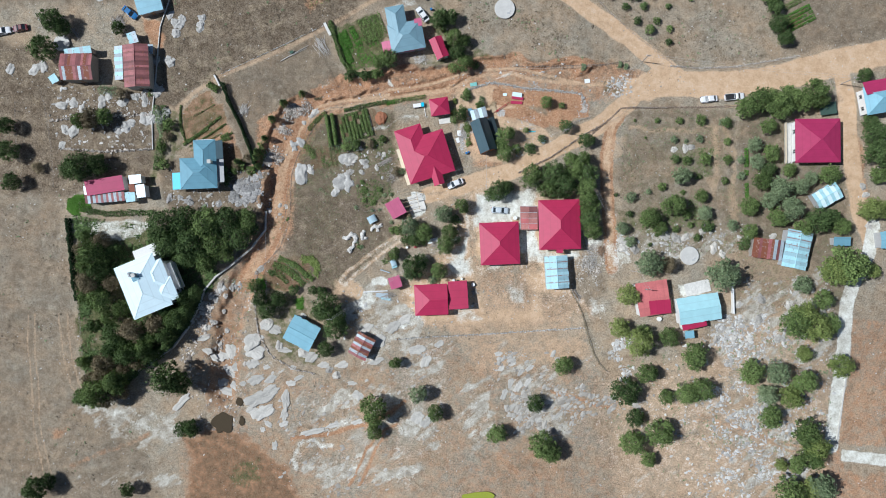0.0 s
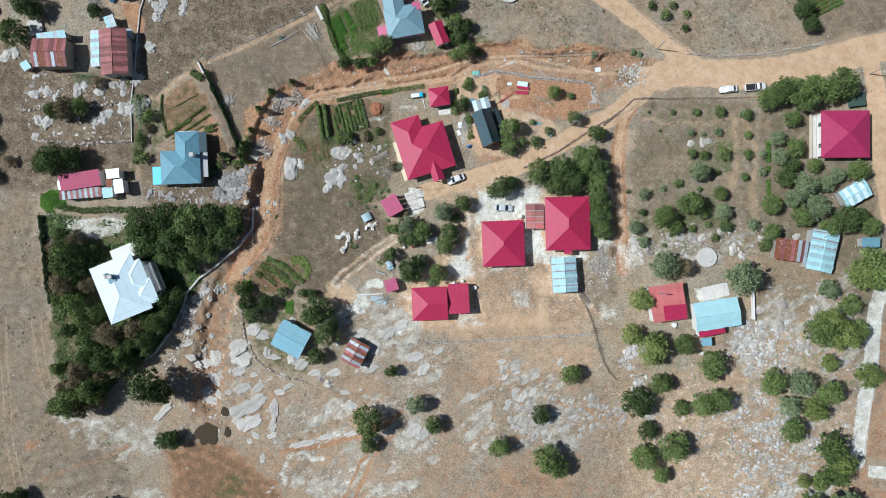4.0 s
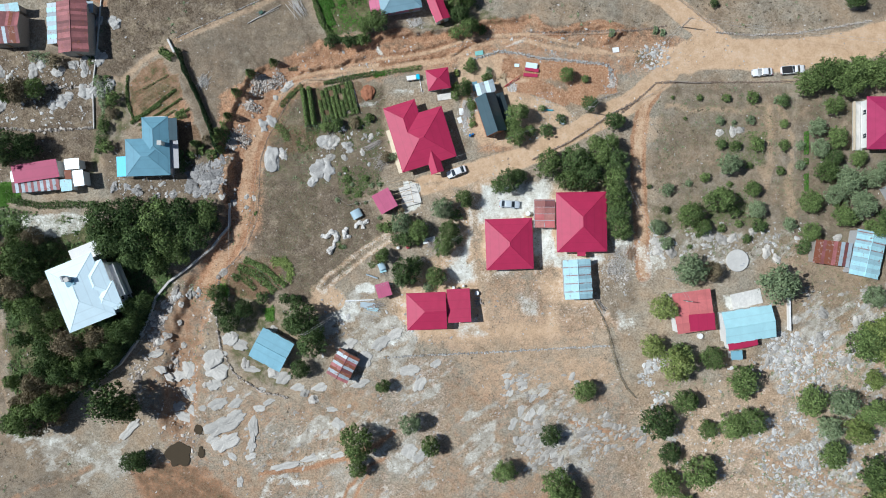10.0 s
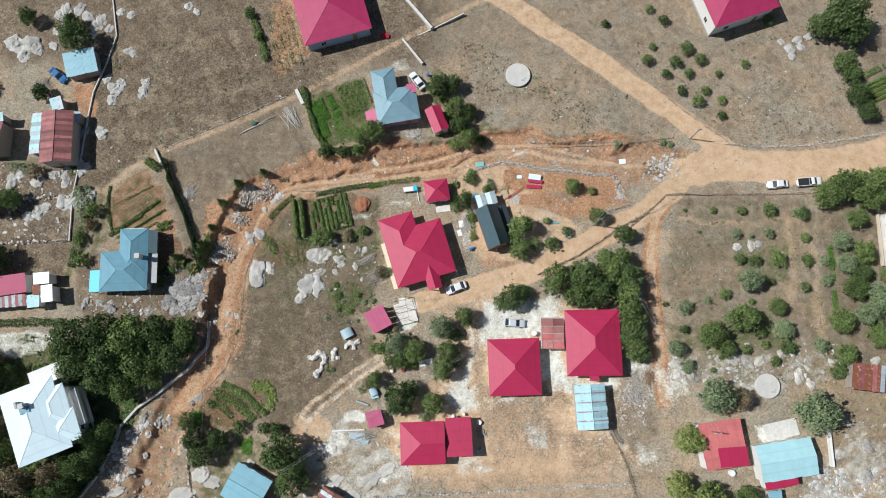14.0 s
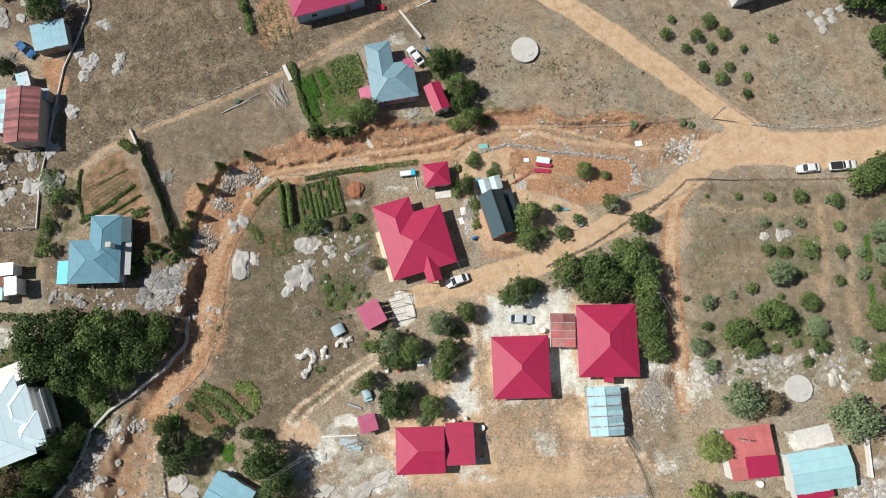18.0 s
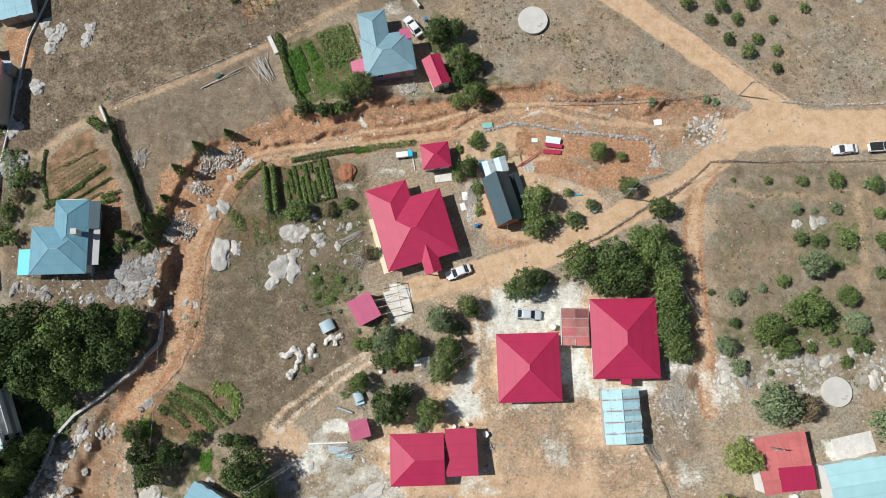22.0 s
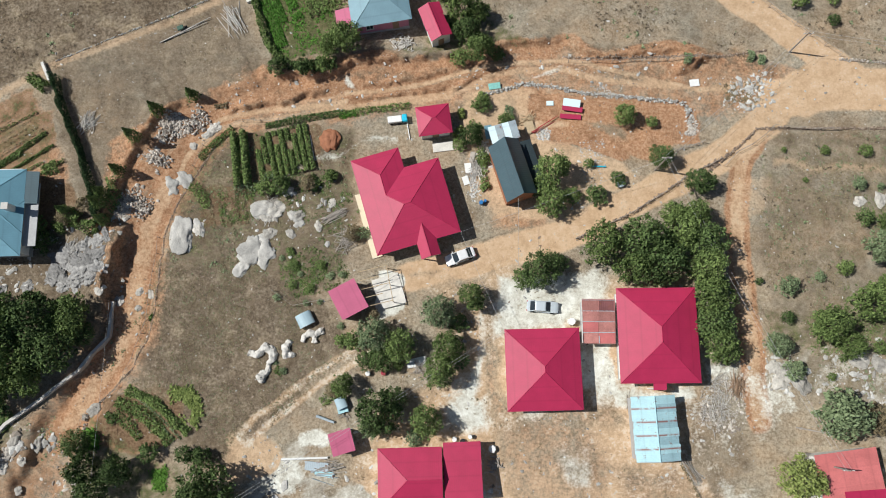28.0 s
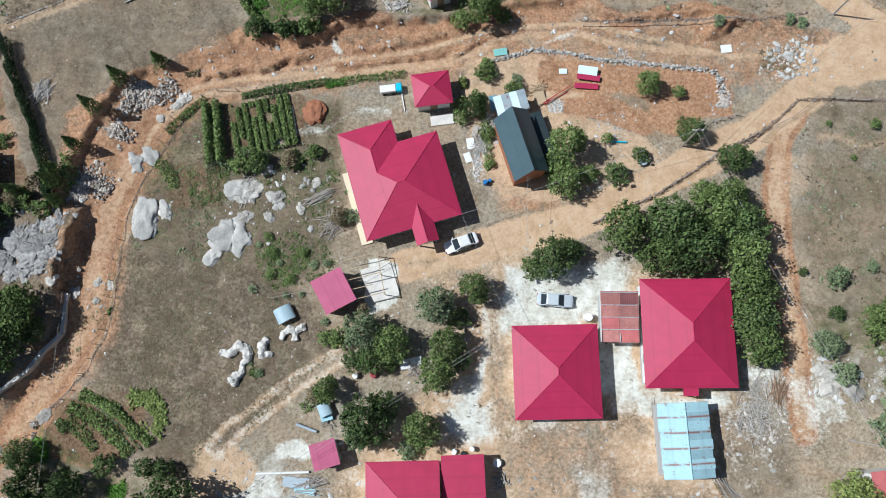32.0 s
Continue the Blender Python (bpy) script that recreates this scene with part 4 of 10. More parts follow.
    for poly, k in (([(-102.8, -50.2), (-101.8, -47.4), (-97.6, -45.7), (-99.0, -49.3)], 0.80), ([(7.6, -57.7), (13.5, -52.7), (24.8, -53.4), (31.8, -57.6), (27.6, -62.1), (6.5, -62.2)], 0.45), ([(-6.3, -16.8), (30.4, -14.6), (34.7, -21.0), (7.8, -22.2), (-6.3, -22.5)], 0.4), ([(7.8, -23.8), (16.3, -24.1), (16.3, -30.9), (10.7, -35.1), (7.1, -30.9)], 0.42)):
        m = area(wx, wy, poly, 2.5)
        lay("red", m, k)
        z["conc"] *= 1 - 0.7 * m
    # trodden patches of the yard
    for poly, k in (([(-5.5, 14.3), (7.5, 15.2), (9.4, 9.6), (6.6, 5.9), (6.6, 11.4), (-3.6, 13.2)], 0.5), ([(8.5, -7.0), (20.2, -6.4), (24.5, -10.7), (22.7, -15.9), (11.2, -16.9), (9.4, -11.8)], 0.5), ([(7.6, -2.2), (23.8, -2.8), (25.5, -6.3), (11.2, -8.3)], 0.62), ([(6.6, 5.9), (9.4, 6.0), (9.8, -4.8), (7.6, -6.6)], 0.7)):
        m = area(wx, wy, poly, 2.0)
        lay("red", m, 0.6 * k)
        z["road"] *= 1 - 0.45 * m
        z["conc"] *= 1 - 0.6 * m
    for poly, k in (([(34.6, -2.7), (41.7, -4.3), (43.1, -11.3), (36.8, -15.7), (34.3, -10.5)], 0.5), ([(25.4, -11.5), (33.4, -11.4), (35.9, -16.5), (27.0, -17.5)], 0.42), ([(16.5, -10.0), (21.0, -9.5), (21.8, -13.3), (16.5, -14.3)], 0.4)):
        m = area(wx, wy, poly, 2.0)
        lay("dry", m, k)
        z["road"] *= 1 - 0.5 * m
    for poly, k in (([(0.8, -2.7), (6.7, -2.2), (7.6, -6.2), (3.1, -7.1), (0.3, -5.4)], 0.85), ([(11.2, -2.6), (14.8, -3.0), (14.3, -6.1), (11.6, -6.1)], 0.7), ([(43.0, 2.8), (48.3, 1.9), (46.9, -6.0), (44.2, -7.8), (43.1, -2.6)], 0.5), ([(16.5, -9.5), (21.5, -9.0), (21.0, -11.6), (17.0, -12.5)], 0.45)):
        lay("conc", area(wx, wy, poly, 3.0), k)
    # straw, bare and burnt patches of the orchard
    for poly, k in (([(39.7, 29.9), (45.0, 31.9), (49.2, 30.5), (47.8, 23.2), (42.9, 19.3), (42.9, 27.0)], 0.45), ([(48.4, 33.1), (58.8, 32.8), (71.0, 32.9), (72.2, 30.7), (58.6, 30.5), (48.2, 30.4)], 0.55), ([(70.9, 32.1), (73.8, 32.2), (72.2, 17.8), (70.4, 18.7)], 0.6), ([(67.0, 20.1), (73.4, 20.6), (72.5, 12.2), (70.0, 12.2)], 0.5)):
        lay("road", area(wx, wy, poly, 2.5), k)
    for poly, k in (([(48.1, 29.0), (62.3, 30.1), (62.7, 23.4), (55.8, 18.5), (47.6, 20.3)], 0.62), ([(44.0, 21.2), (51.4, 21.3), (52.9, 15.7), (44.6, 15.6)], 0.6), ([(48.6, 37.4), (74.3, 37.6), (73.9, 33.3), (48.4, 33.4)], 0.7)):
        lay("dry", area(wx, wy, poly, 6.0), k)
    for poly, k in (([(57.3, 13.9), (71.8, 12.2), (71.0, 4.9), (56.7, 6.6)], 0.42), ([(45.2, 10.1), (57.0, 10.2), (56.6, 4.7), (47.5, 2.8)], 0.42), ([(61.1, 27.2), (71.3, 26.3), (70.5, 17.8), (60.4, 18.6)], 0.4)):
        lay("green", area(wx, wy, poly, 3.0), k)
    # faint vehicle tracks in the western field
    for pts in ([(-109.5, -17.0), (-108.7, -31.0), (-107.5, -45.1), (-104.9, -59.2)], [(-107.8, -17.0), (-107.0, -31.0), (-105.8, -45.1), (-103.0, -59.2)], [(-101.1, -17.0), (-99.7, -28.2), (-97.2, -36.6), (-95.1, -40.9)], [(-98.8, -17.0), (-97.7, -26.8), (-95.4, -35.2), (-93.1, -39.7)]):
        lay("road", stroke(rx, ry, pts, 0.9, 0.8), 0.5)
    for poly in ([(16.1, -9.8), (21.0, -10.1), (21.1, -13.8), (16.5, -13.9)], [(10.3, -5.0), (13.4, -4.9), (13.4, -6.9), (10.7, -7.0)], [(37.8, -13.2), (43.2, -13.5), (42.7, -16.8), (38.1, -16.6)], [(2.3, -16.2), (7.6, -15.7), (11.1, -18.8), (2.3, -18.9)]):
        lay("conc", area(wx, wy, poly, 2.0), 0.55)
    mud = area(wx, wy, [(-67.9, -49.2), (-57.4, -45.4), (-50.0, -49.1), (-41.0, -58.1), (-36.6, -68.5), (-67.8, -68.5), (-64.9, -56.6)], 4.0)
    z["rock"] *= 1 - 0.85 * mud
    z["conc"] *= 1 - 0.85 * mud
    lay("red", mud, 1.0)
    lay("till", mud, 0.62)
    lay("road", area(wx, wy, [(66.0, 8.0), (77.9, 6.0), (104.0, -6.0), (104.0, -68.0), (44.0, -68.0), (40.0, -34.0), (62.0, -24.0), (76.0, -16.0)], 8.0), 0.44)
    lay("road", area(wx, wy, [(-6.0, -15.5), (8.0, -10.0), (36.0, -11.0), (39.0, -20.0), (40.0, -32.0), (8.0, -34.0), (2.0, -24.0), (-6.0, -21.5)], 6.0), 0.46)
    bare = area(wx, wy, [(-3.8, -56.5), (25.9, -50.5), (40.8, -60.9), (31.9, -71.3), (-6.8, -71.4)], 5.0)
    z["rock"] *= 1 - 0.6 * bare
    lay("conc", area(wx, wy, [(-16.1, 63.7), (-8.4, 67.0), (-7.7, 64.0), (-12.9, 62.5)], 0.8), 0.5)
    return z


# edges of the earth banks along the gully: the line, which side is high (1: to the left of its run), the drop, how far the top reaches back and how wide the face is
SCARPS = [
    ([(-46.6, 8.1), (-47.0, 9.6), (-47.5, 11.4), (-47.5, 13.7), (-46.7, 15.5), (-45.7, 18.7), (-45.0, 20.5), (-44.5, 21.7)], 1, 1.9, 2.6, 0.4),
    ([(-48.8, 19.8), (-48.0, 22.3), (-47.2, 25.7), (-46.0, 28.4), (-45.1, 31.1), (-44.2, 33.5), (-41.9, 37.2), (-39.3, 38.7), (-37.6, 40.2)], 1, 1.2, 2.6, 0.9),
    ([(-37.3, 38.9), (-35.0, 39.7), (-33.2, 40.0), (-31.3, 40.4), (-29.0, 40.9), (-27.0, 41.6), (-25.7, 42.5)], 1, 0.9, 2.6, 2.0),
    ([(-27.6, 43.8), (-26.4, 44.5), (-24.5, 43.8), (-22.8, 44.1), (-20.3, 44.2), (-17.9, 44.1), (-16.7, 44.3), (-15.5, 45.2), (-13.8, 46.1), (-10.8, 46.5), (-7.5, 46.8), (-3.5, 47.2), (1.4, 47.6), (5.4, 48.0), (8.2, 49.0), (10.3, 49.5), (14.3, 50.0), (18.4, 50.3)], 1, 1.1, 2.2, 0.7),
    ([(17.6, 51.0), (21.5, 48.3), (24.7, 47.8), (30.4, 48.2), (34.4, 48.8), (36.4, 48.7), (38.6, 48.3)], 1, 0.85, 3.0, 0.5),
    ([(-32.7, 38.2), (-30.9, 38.8), (-28.9, 39.5), (-27.4, 39.9), (-26.2, 40.0), (-24.2, 40.1), (-22.2, 40.7), (-20.2, 41.1), (-17.8, 41.9), (-16.2, 42.3)], 1, 1.0, 1.5, 0.3),
    ([(-13.7, 43.2), (-11.4, 43.1), (-9.0, 43.3), (-6.6, 43.6), (-3.4, 44.3), (-1.0, 45.0), (1.4, 45.6), (3.8, 46.1)], 1, 0.7, 1.2, 0.3),
    ([(-14.6, 40.8), (-10.6, 41.1), (-6.6, 41.6), (-1.8, 42.2), (1.4, 42.8), (3.8, 43.7), (5.4, 44.4), (9.4, 45.0)], 1, 0.6, 1.0, 0.3),
    ([(34.1, 44.7), (35.2, 45.4), (36.7, 46.0), (37.9, 46.6), (38.5, 47.1), (40.3, 47.3), (42.3, 47.5)], 1, 1.3, 2.2, 0.5),
]


def scarp(x, y, pts, side, drop, reach, face):
    """A ragged step along a line: the high side drops at once and dies away behind."""
    best, sign, along = np.full(x.shape, 1e9), np.zeros(x.shape), np.zeros(x.shape)
    run = 0.0
    for (ax, ay), (bx, by) in zip(pts, pts[1:]):
        dx, dy = bx - ax, by - ay
        k = np.clip(((x - ax) * dx + (y - ay) * dy) / (dx * dx + dy * dy), 0, 1)
        d = np.hypot(x - ax - k * dx, y - ay - k * dy)
        nearer = d < best
        sign = np.where(nearer, np.sign(dx * (y - ay) - dy * (x - ax)), sign)
        along = np.where(nearer, run + k * math.hypot(dx, dy), along)
        best = np.where(nearer, d, best)
        run += math.hypot(dx, dy)
    out = best * sign * side
    return drop * np.clip(along / 3.0, 0, 1) * np.clip((run - along) / 3.0, 0, 1) * np.clip(out / face, 0, 1) * np.exp(-np.maximum(out - face, 0) / reach)


def ground_height(x, y):
    x, y = np.asarray(x, float), np.asarray(y, float)
    h = value_noise(x, y, 22.0) * 0.5 + value_noise(x, y, 6.0) * 0.22 + value_noise(x, y, 1.6) * 0.07
    d = line_distance(x, y, GULLY)
    ragged = value_noise(x, y, 2.2) * 1.6 + value_noise(x, y, 0.9) * 0.7
    crumble = value_noise(x, y, 1.9) * 0.5 + value_noise(x, y, 0.75) * 0.55
    deep = 1.1 + 0.3 * np.clip((-4 - y) / 14, 0, 1)
    upper = np.clip((y - 17) / 5, 0, 1)
    h = h - deep * (1 - 0.8 * upper) * np.clip(1 - (d + ragged - 2.3) / 1.5, 0, 1)
    ledges = np.clip(1 - (d - 4.0) / 3.0, 0, 1) * (1 - 0.8 * upper)
    h = h + ledges * (0.55 * np.abs(value_noise(x / 3.5, y, 0.9)) + 0.35 * value_noise(x / 2, y, 0.45)) * (x > GULLY[9][0])
    h = h + ledges * (0.22 * np.abs(value_noise(x, y / 3, 0.9))) * (x <= GULLY[9][0])
    for pts, side, drop, reach, face in SCARPS:
        h = h + scarp(x + crumble, y - crumble, pts, side, drop, reach, face)
    for pts in (MAIN_ROAD, HILL_ROAD, LANE):
        h = h * (1 - 0.7 * np.clip(1 - (line_distance(x, y, pts) - 2.5) / 2.0, 0, 1))
    far = np.clip((np.hypot(x, y - 10) - 160) / 300, 0, 1)
    return h * (1 - far) + far * value_noise(x, y, 120.0) * 4


def gz(x, y):
    return float(ground_height(np.array([x]), np.array([y]))[0])


def spaced(lo, hi, step, fine):
    mid = np.concatenate([np.arange(lo, fine[0], step), np.arange(fine[0], fine[1], 0.27), np.arange(fine[1], hi + step / 2, step)])
    out = [step * 1.6 ** k for k in range(1, 17)]
    reach = np.cumsum(out)
    return np.concatenate([lo - reach[::-1], mid, hi + reach])


def build_ground():
    xs, ys = spaced(-124, 124, 0.42, (-51, 52)), spaced(-70, 88, 0.42, (17, 51))
    gx, gy = np.meshgrid(xs, ys)
    x, y = gx.ravel(), gy.ravel()
    z = ground_height(x, y)
    masks = zone_masks(x, y)
    nx, ny = len(xs), len(ys)
    idx = np.arange(nx * ny).reshape(ny, nx)
    quads = np.stack([idx[:-1, :-1], idx[:-1, 1:], idx[1:, 1:], idx[1:, :-1]], -1).reshape(-1, 4)
    core_road = np.maximum.reduce([stroke(x, y, p, w, 0.4) for p, w in ((MAIN_ROAD, 6.6), (HILL_ROAD, 4.2), (LANE, 4.2), (FAR_TRACK, 4.0), (EAST_TRACK, 2.6), (GULLY, 3.6))])
    paved = np.maximum(stroke(x, y, WHITE_ROAD, 3.6, 0.4), area(x, y, [(104.4, -52.7), (121.0, -54.6), (121.0, -57.8), (104.1, -55.6)], 0.4))
    kind = np.where(paved > 0.5, 2, np.where(core_road > 0.5, 1, 0))
    face_kind = np.median(kind[quads], axis=1).astype(int)
    za = np.stack([masks["road"], masks["red"], masks["green"], masks["conc"]], -1)
    zb = np.stack([masks["dry"], masks["till"], masks["rock"], np.ones(len(x))], -1)
    for k, name, label, cat in ((0, "ground", "dry grass, tan and red soil with pale limestone", "ground"), (1, "road", "compacted orange dirt road and lanes", "road"), (2, "pavement", "pale poured concrete road strip", "pavement")):
        q = quads[face_kind == k]
        used, inv = np.unique(q, return_inverse=True)
        me = bpy.data.meshes.new(name)
        me.from_pydata(np.stack([x[used], y[used], z[used]], -1), [], inv.reshape(-1, 4).tolist())
        for layer, data in (("zones_a", za), ("zones_b", zb)):
            at = me.attributes.new(layer, "FLOAT_COLOR", "POINT")
            at.data.foreach_set("color", data[used].astype(np.float32).ravel())
        me.materials.append(GROUND)
        me.shade_smooth()
        tagged(new(name, me), label, cat, kind="structure")


build_ground()


# ---- houses ----
def ridge_caps(parent, lines, material, r=0.055):
    for a, b in lines:
        part("ridge_cap", rod(bmesh.new(), a, b, r, sides=6), material, parent)


def hip_roof(parent, cx, cy, w, d, z, rise, material, hip_lo=True, hip_hi=True, skip=()):
    """A hip roof over a w by d rectangle; its ridge runs along the longer side. hip_lo and hip_hi: hipped or gabled ends."""
    along = w >= d
    L, S = (w, d) if along else (d, w)
    lo, hi = (S / 2 if hip_lo else 0.0), (S / 2 if hip_hi else 0.0)
    if lo + hi > L:
        lo = hi = L / 2

    def p(a, b, h):
        return (cx + a, cy + b, z + h) if along else (cx - b, cy + a, z + h)

    A, B, C, D = p(-L / 2, -S / 2, 0), p(L / 2, -S / 2, 0), p(L / 2, S / 2, 0), p(-L / 2, S / 2, 0)
    E, F = p(-L / 2 + lo, 0, rise), p(L / 2 - hi, 0, rise)
    short = L - lo - hi < 0.05
    slab("roof_panel", [A, B, F] if short else [A, B, F, E], material, parent)
    slab("roof_panel", [C, D, E] if short else [C, D, E, F], material, parent)
    lines = [] if short else [(E, F)]
    if lo:
        slab("roof_panel", [D, A, E], material, parent)
        lines += [(A, E), (D, E)]
    if hi:
        slab("roof_panel", [B, C, F], material, parent)
        lines += [(B, F), (C, F)]
    for end, (q, r, s) in ((lo, (D, A, E)), (hi, (B, C, F))):
        if not end:
            bm = bmesh.new()
            k = 0.96
            mid = [(q[i] + r[i]) / 2 for i in range(3)]
            vs = [bm.verts.new([mid[i] + (v[i] - mid[i]) * k for i in range(3)]) for v in (q, r, s)]
            bm.faces.new(vs)
            ext = bmesh.ops.extrude_face_region(bm, geom=bm.faces[:])
            shift = Vector(p(0.12 if q is D else -0.12, 0, 0)) - Vector(p(0, 0, 0))
            bmesh.ops.translate(bm, vec=shift, verts=[v for v in ext["geom"] if isinstance(v, bmesh.types.BMVert)])
            bmesh.ops.recalc_face_normals(bm, faces=bm.faces[:])
            part("gable", bm, parent.get("wall_material") and bpy.data.materials[parent["wall_material"]] or CREAM, parent)
    ridge_caps(parent, [line for i, line in enumerate(lines) if i not in skip], material)


def window_on(parent, x, y, z, facing, w=1.1, h=1.2):
    """A window on a wall; facing: degrees of the way it looks."""
    m = pose(x, y, z, 0, 0, facing)
    holder = part("window", boxed(-0.02, -w / 2, 0, 0.05, w / 2, h), WHITE_FRAME, parent)
    holder.matrix_local = m
    part("pane", boxed(0.04, -w / 2 + 0.07, 0.07, 0.062, -0.03, h - 0.07), GLASS, holder)
    part("pane", boxed(0.04, 0.03, 0.07, 0.062, w / 2 - 0.07, h - 0.07), GLASS, holder)
    part("sill", boxed(0, -w / 2 - 0.1, -0.08, 0.14, w / 2 + 0.1, -0.005), CONCRETE, holder)


def door_on(parent, x, y, facing, w=0.95, h=2.05, z=0.15):
    m = pose(x, y, z, 0, 0, facing)
    d = part("door", boxed(-0.02, -w / 2, 0, 0.06, w / 2, h, bevel=0.01), TIMBER, parent)
    d.matrix_local = m
    part("handle", boxed(0.06, w / 2 - 0.15, 0.95, 0.12, w / 2 - 0.08, 1.1), CHROME, d)


def walls(parent, cx, cy, w, d, height, material, windows=2, door="s", base=True):
    part("wall", boxed(cx - w / 2, cy - d / 2, -0.6, cx + w / 2, cy + d / 2, height - 0.02), material, parent)
    if base:
        part("plinth", boxed(cx - w / 2 - 0.05, cy - d / 2 - 0.05, -0.6, cx + w / 2 + 0.05, cy + d / 2 + 0.05, 0.3), GREY_PLASTER, parent)
    storeys = max(1, int(height // 2.9))
    for s in range(storeys):
        z = s * 2.9 + 1.15
        if z + 1.3 > height:
            continue
        for side, (ux, uy, half, reach, face) in {"e": (1, 0, w / 2, d, 0), "n": (0, 1, d / 2, w, 90), "w": (-1, 0, w / 2, d, 180), "s": (0, -1, d / 2, w, 270)}.items():
            n = windows if reach > 4 else 1
            for i in range(n):
                o = (i + 0.5) / n * reach - reach / 2
                x, y = cx + ux * half + (o if uy else 0), cy + uy * half + (o if ux else 0)
                if s == 0 and side == door and i == n // 2:
                    door_on(parent, x, y, face)
                else:
                    window_on(parent, x, y, z, face)


def house(name, label, cat, rect, eave, rise, roof, wall, overhang=0.55, wings=(), windows=2, door="s", hips=(True, True), group="", skip=()):
    """rect: centre, width, depth and turn of the eaves. wings: further (cx, cy, w, d, eave, rise, hip_lo, hip_hi) in the house's own axes."""
    cx, cy, w, d, rot = rect
    h = thing(name, label, cat, pose(cx, cy, gz(cx, cy), 0, 0, rot), group)
    h["wall_material"] = wall.name
    walls(h, 0, 0, w - 2 * overhang, d - 2 * overhang, eave, wall, windows, door)
    hip_roof(h, 0, 0, w, d, eave, rise, roof, *hips, skip=skip)
    part("soffit", boxed(-w / 2 + 0.08, -d / 2 + 0.08, eave - 0.1, w / 2 - 0.08, d / 2 - 0.08, eave - 0.062), WHITE_PLASTER, h)
    for wx, wy, ww, wd, we, wr, lo, hi in wings:
        walls(h, wx, wy, ww - 2 * overhang, wd - 2 * overhang, we, wall, 1, "", False)
        hip_roof(h, wx, wy, ww, wd, we, wr, roof, lo, hi)
    return h


def chimney(parent, x, y, z0, z1, s=0.6, material=None):
    c = part("chimney", boxed(x - s / 2, y - s / 2, z0, x + s / 2, y + s / 2, z1, bevel=0.02), material or WHITE_PLASTER, parent)
    part("cap", boxed(x - s / 2 - 0.08, y - s / 2 - 0.08, z1 + 0.004, x + s / 2 + 0.08, y + s / 2 + 0.08, z1 + 0.1), CONCRETE, c)


def shed(name, label, rect, eave, rise, sheets, wall, axis="y", sheet_w=0.95, overhang=0.25, group="", mono=0, seed=1):
    """A small building under loose roofing sheets. axis: the way the ridge runs; mono: +1 or -1, one slope, high at that side. sheets: materials of the two slopes, each a list."""
    cx, cy, w, d, rot = rect
    h = thing(name, label, "shed", pose(cx, cy, gz(cx, cy), 0, 0, rot), group)
    rnd = random.Random(seed)
    part("wall", boxed(-w / 2 + overhang, -d / 2 + overhang, -0.5, w / 2 - overhang, d / 2 - overhang, eave - 0.08), wall, h)
    door_on(h, 0, -d / 2 + overhang, 270, 0.9, 1.9, 0.05)
    L, S = (d, w) if axis == "y" else (w, d)

    def p(a, b, z):
        return (b, a, z) if axis == "y" else (a, b, z)

    n = max(1, round(L / sheet_w))
    slopes = ((-S / 2, S / 2, 0, rise),) if mono > 0 else ((-S / 2, S / 2, rise, 0),) if mono < 0 else ((-S / 2, 0, 0, rise), (S / 2, 0, 0, rise))
    for si, (b0, b1, z0, z1) in enumerate(slopes):
        mats = sheets[min(si, len(sheets) - 1)]
        for i in range(n):
            a0, a1 = -L / 2 + i * L / n - 0.03, -L / 2 + (i + 1) * L / n + 0.03
            j, k = rnd.uniform(-0.06, 0.10), 0.012 * (i % 2) + rnd.uniform(0, 0.01)
            bb = b0 + (j if b0 > b1 else -j)
            slab("roof_sheet", [p(a0, bb, eave + z0 + k), p(a1, bb, eave + z0 + k), p(a1, b1, eave + z1 + k), p(a0, b1, eave + z1 + k)], mats[i % len(mats)] if len(mats) < 4 else rnd.choice(mats), h, 0.025)
    if not mono:
        part("ridge_cap", rod(bmesh.new(), p(-L / 2, 0, eave + rise + 0.03), p(L / 2, 0, eave + rise + 0.03), 0.09), sheets[0][0], h)
        for e in (-1, 1):
            bm = bmesh.new()
            a = e * (L / 2 - overhang)
            vs = [bm.verts.new(p(a, -S / 2 + 0.3, eave - 0.1)), bm.verts.new(p(a, S / 2 - 0.3, eave - 0.1)), bm.verts.new(p(a, 0, eave + rise - 0.12))]
            f = bm.faces.new(vs)
            ext = bmesh.ops.extrude_face_region(bm, geom=[f])
            bmesh.ops.translate(bm, vec=Vector(p(-e * 0.1, 0, 0)), verts=[v for v in ext["geom"] if isinstance(v, bmesh.types.BMVert)])
            bmesh.ops.recalc_face_normals(bm, faces=bm.faces[:])
            part("gable", bm, wall, h)
    else:
        part("back_wall", boxed(*((-w / 2 + overhang, -d / 2 + overhang, eave - 0.08, w / 2 - overhang, -d / 2 + overhang + 0.1, eave - 0.02) if axis == "x" else (-w / 2 + overhang, -d / 2 + overhang, eave - 0.08, -w / 2 + overhang + 0.1, d / 2 - overhang, eave - 0.02))), wall, h)
    return h


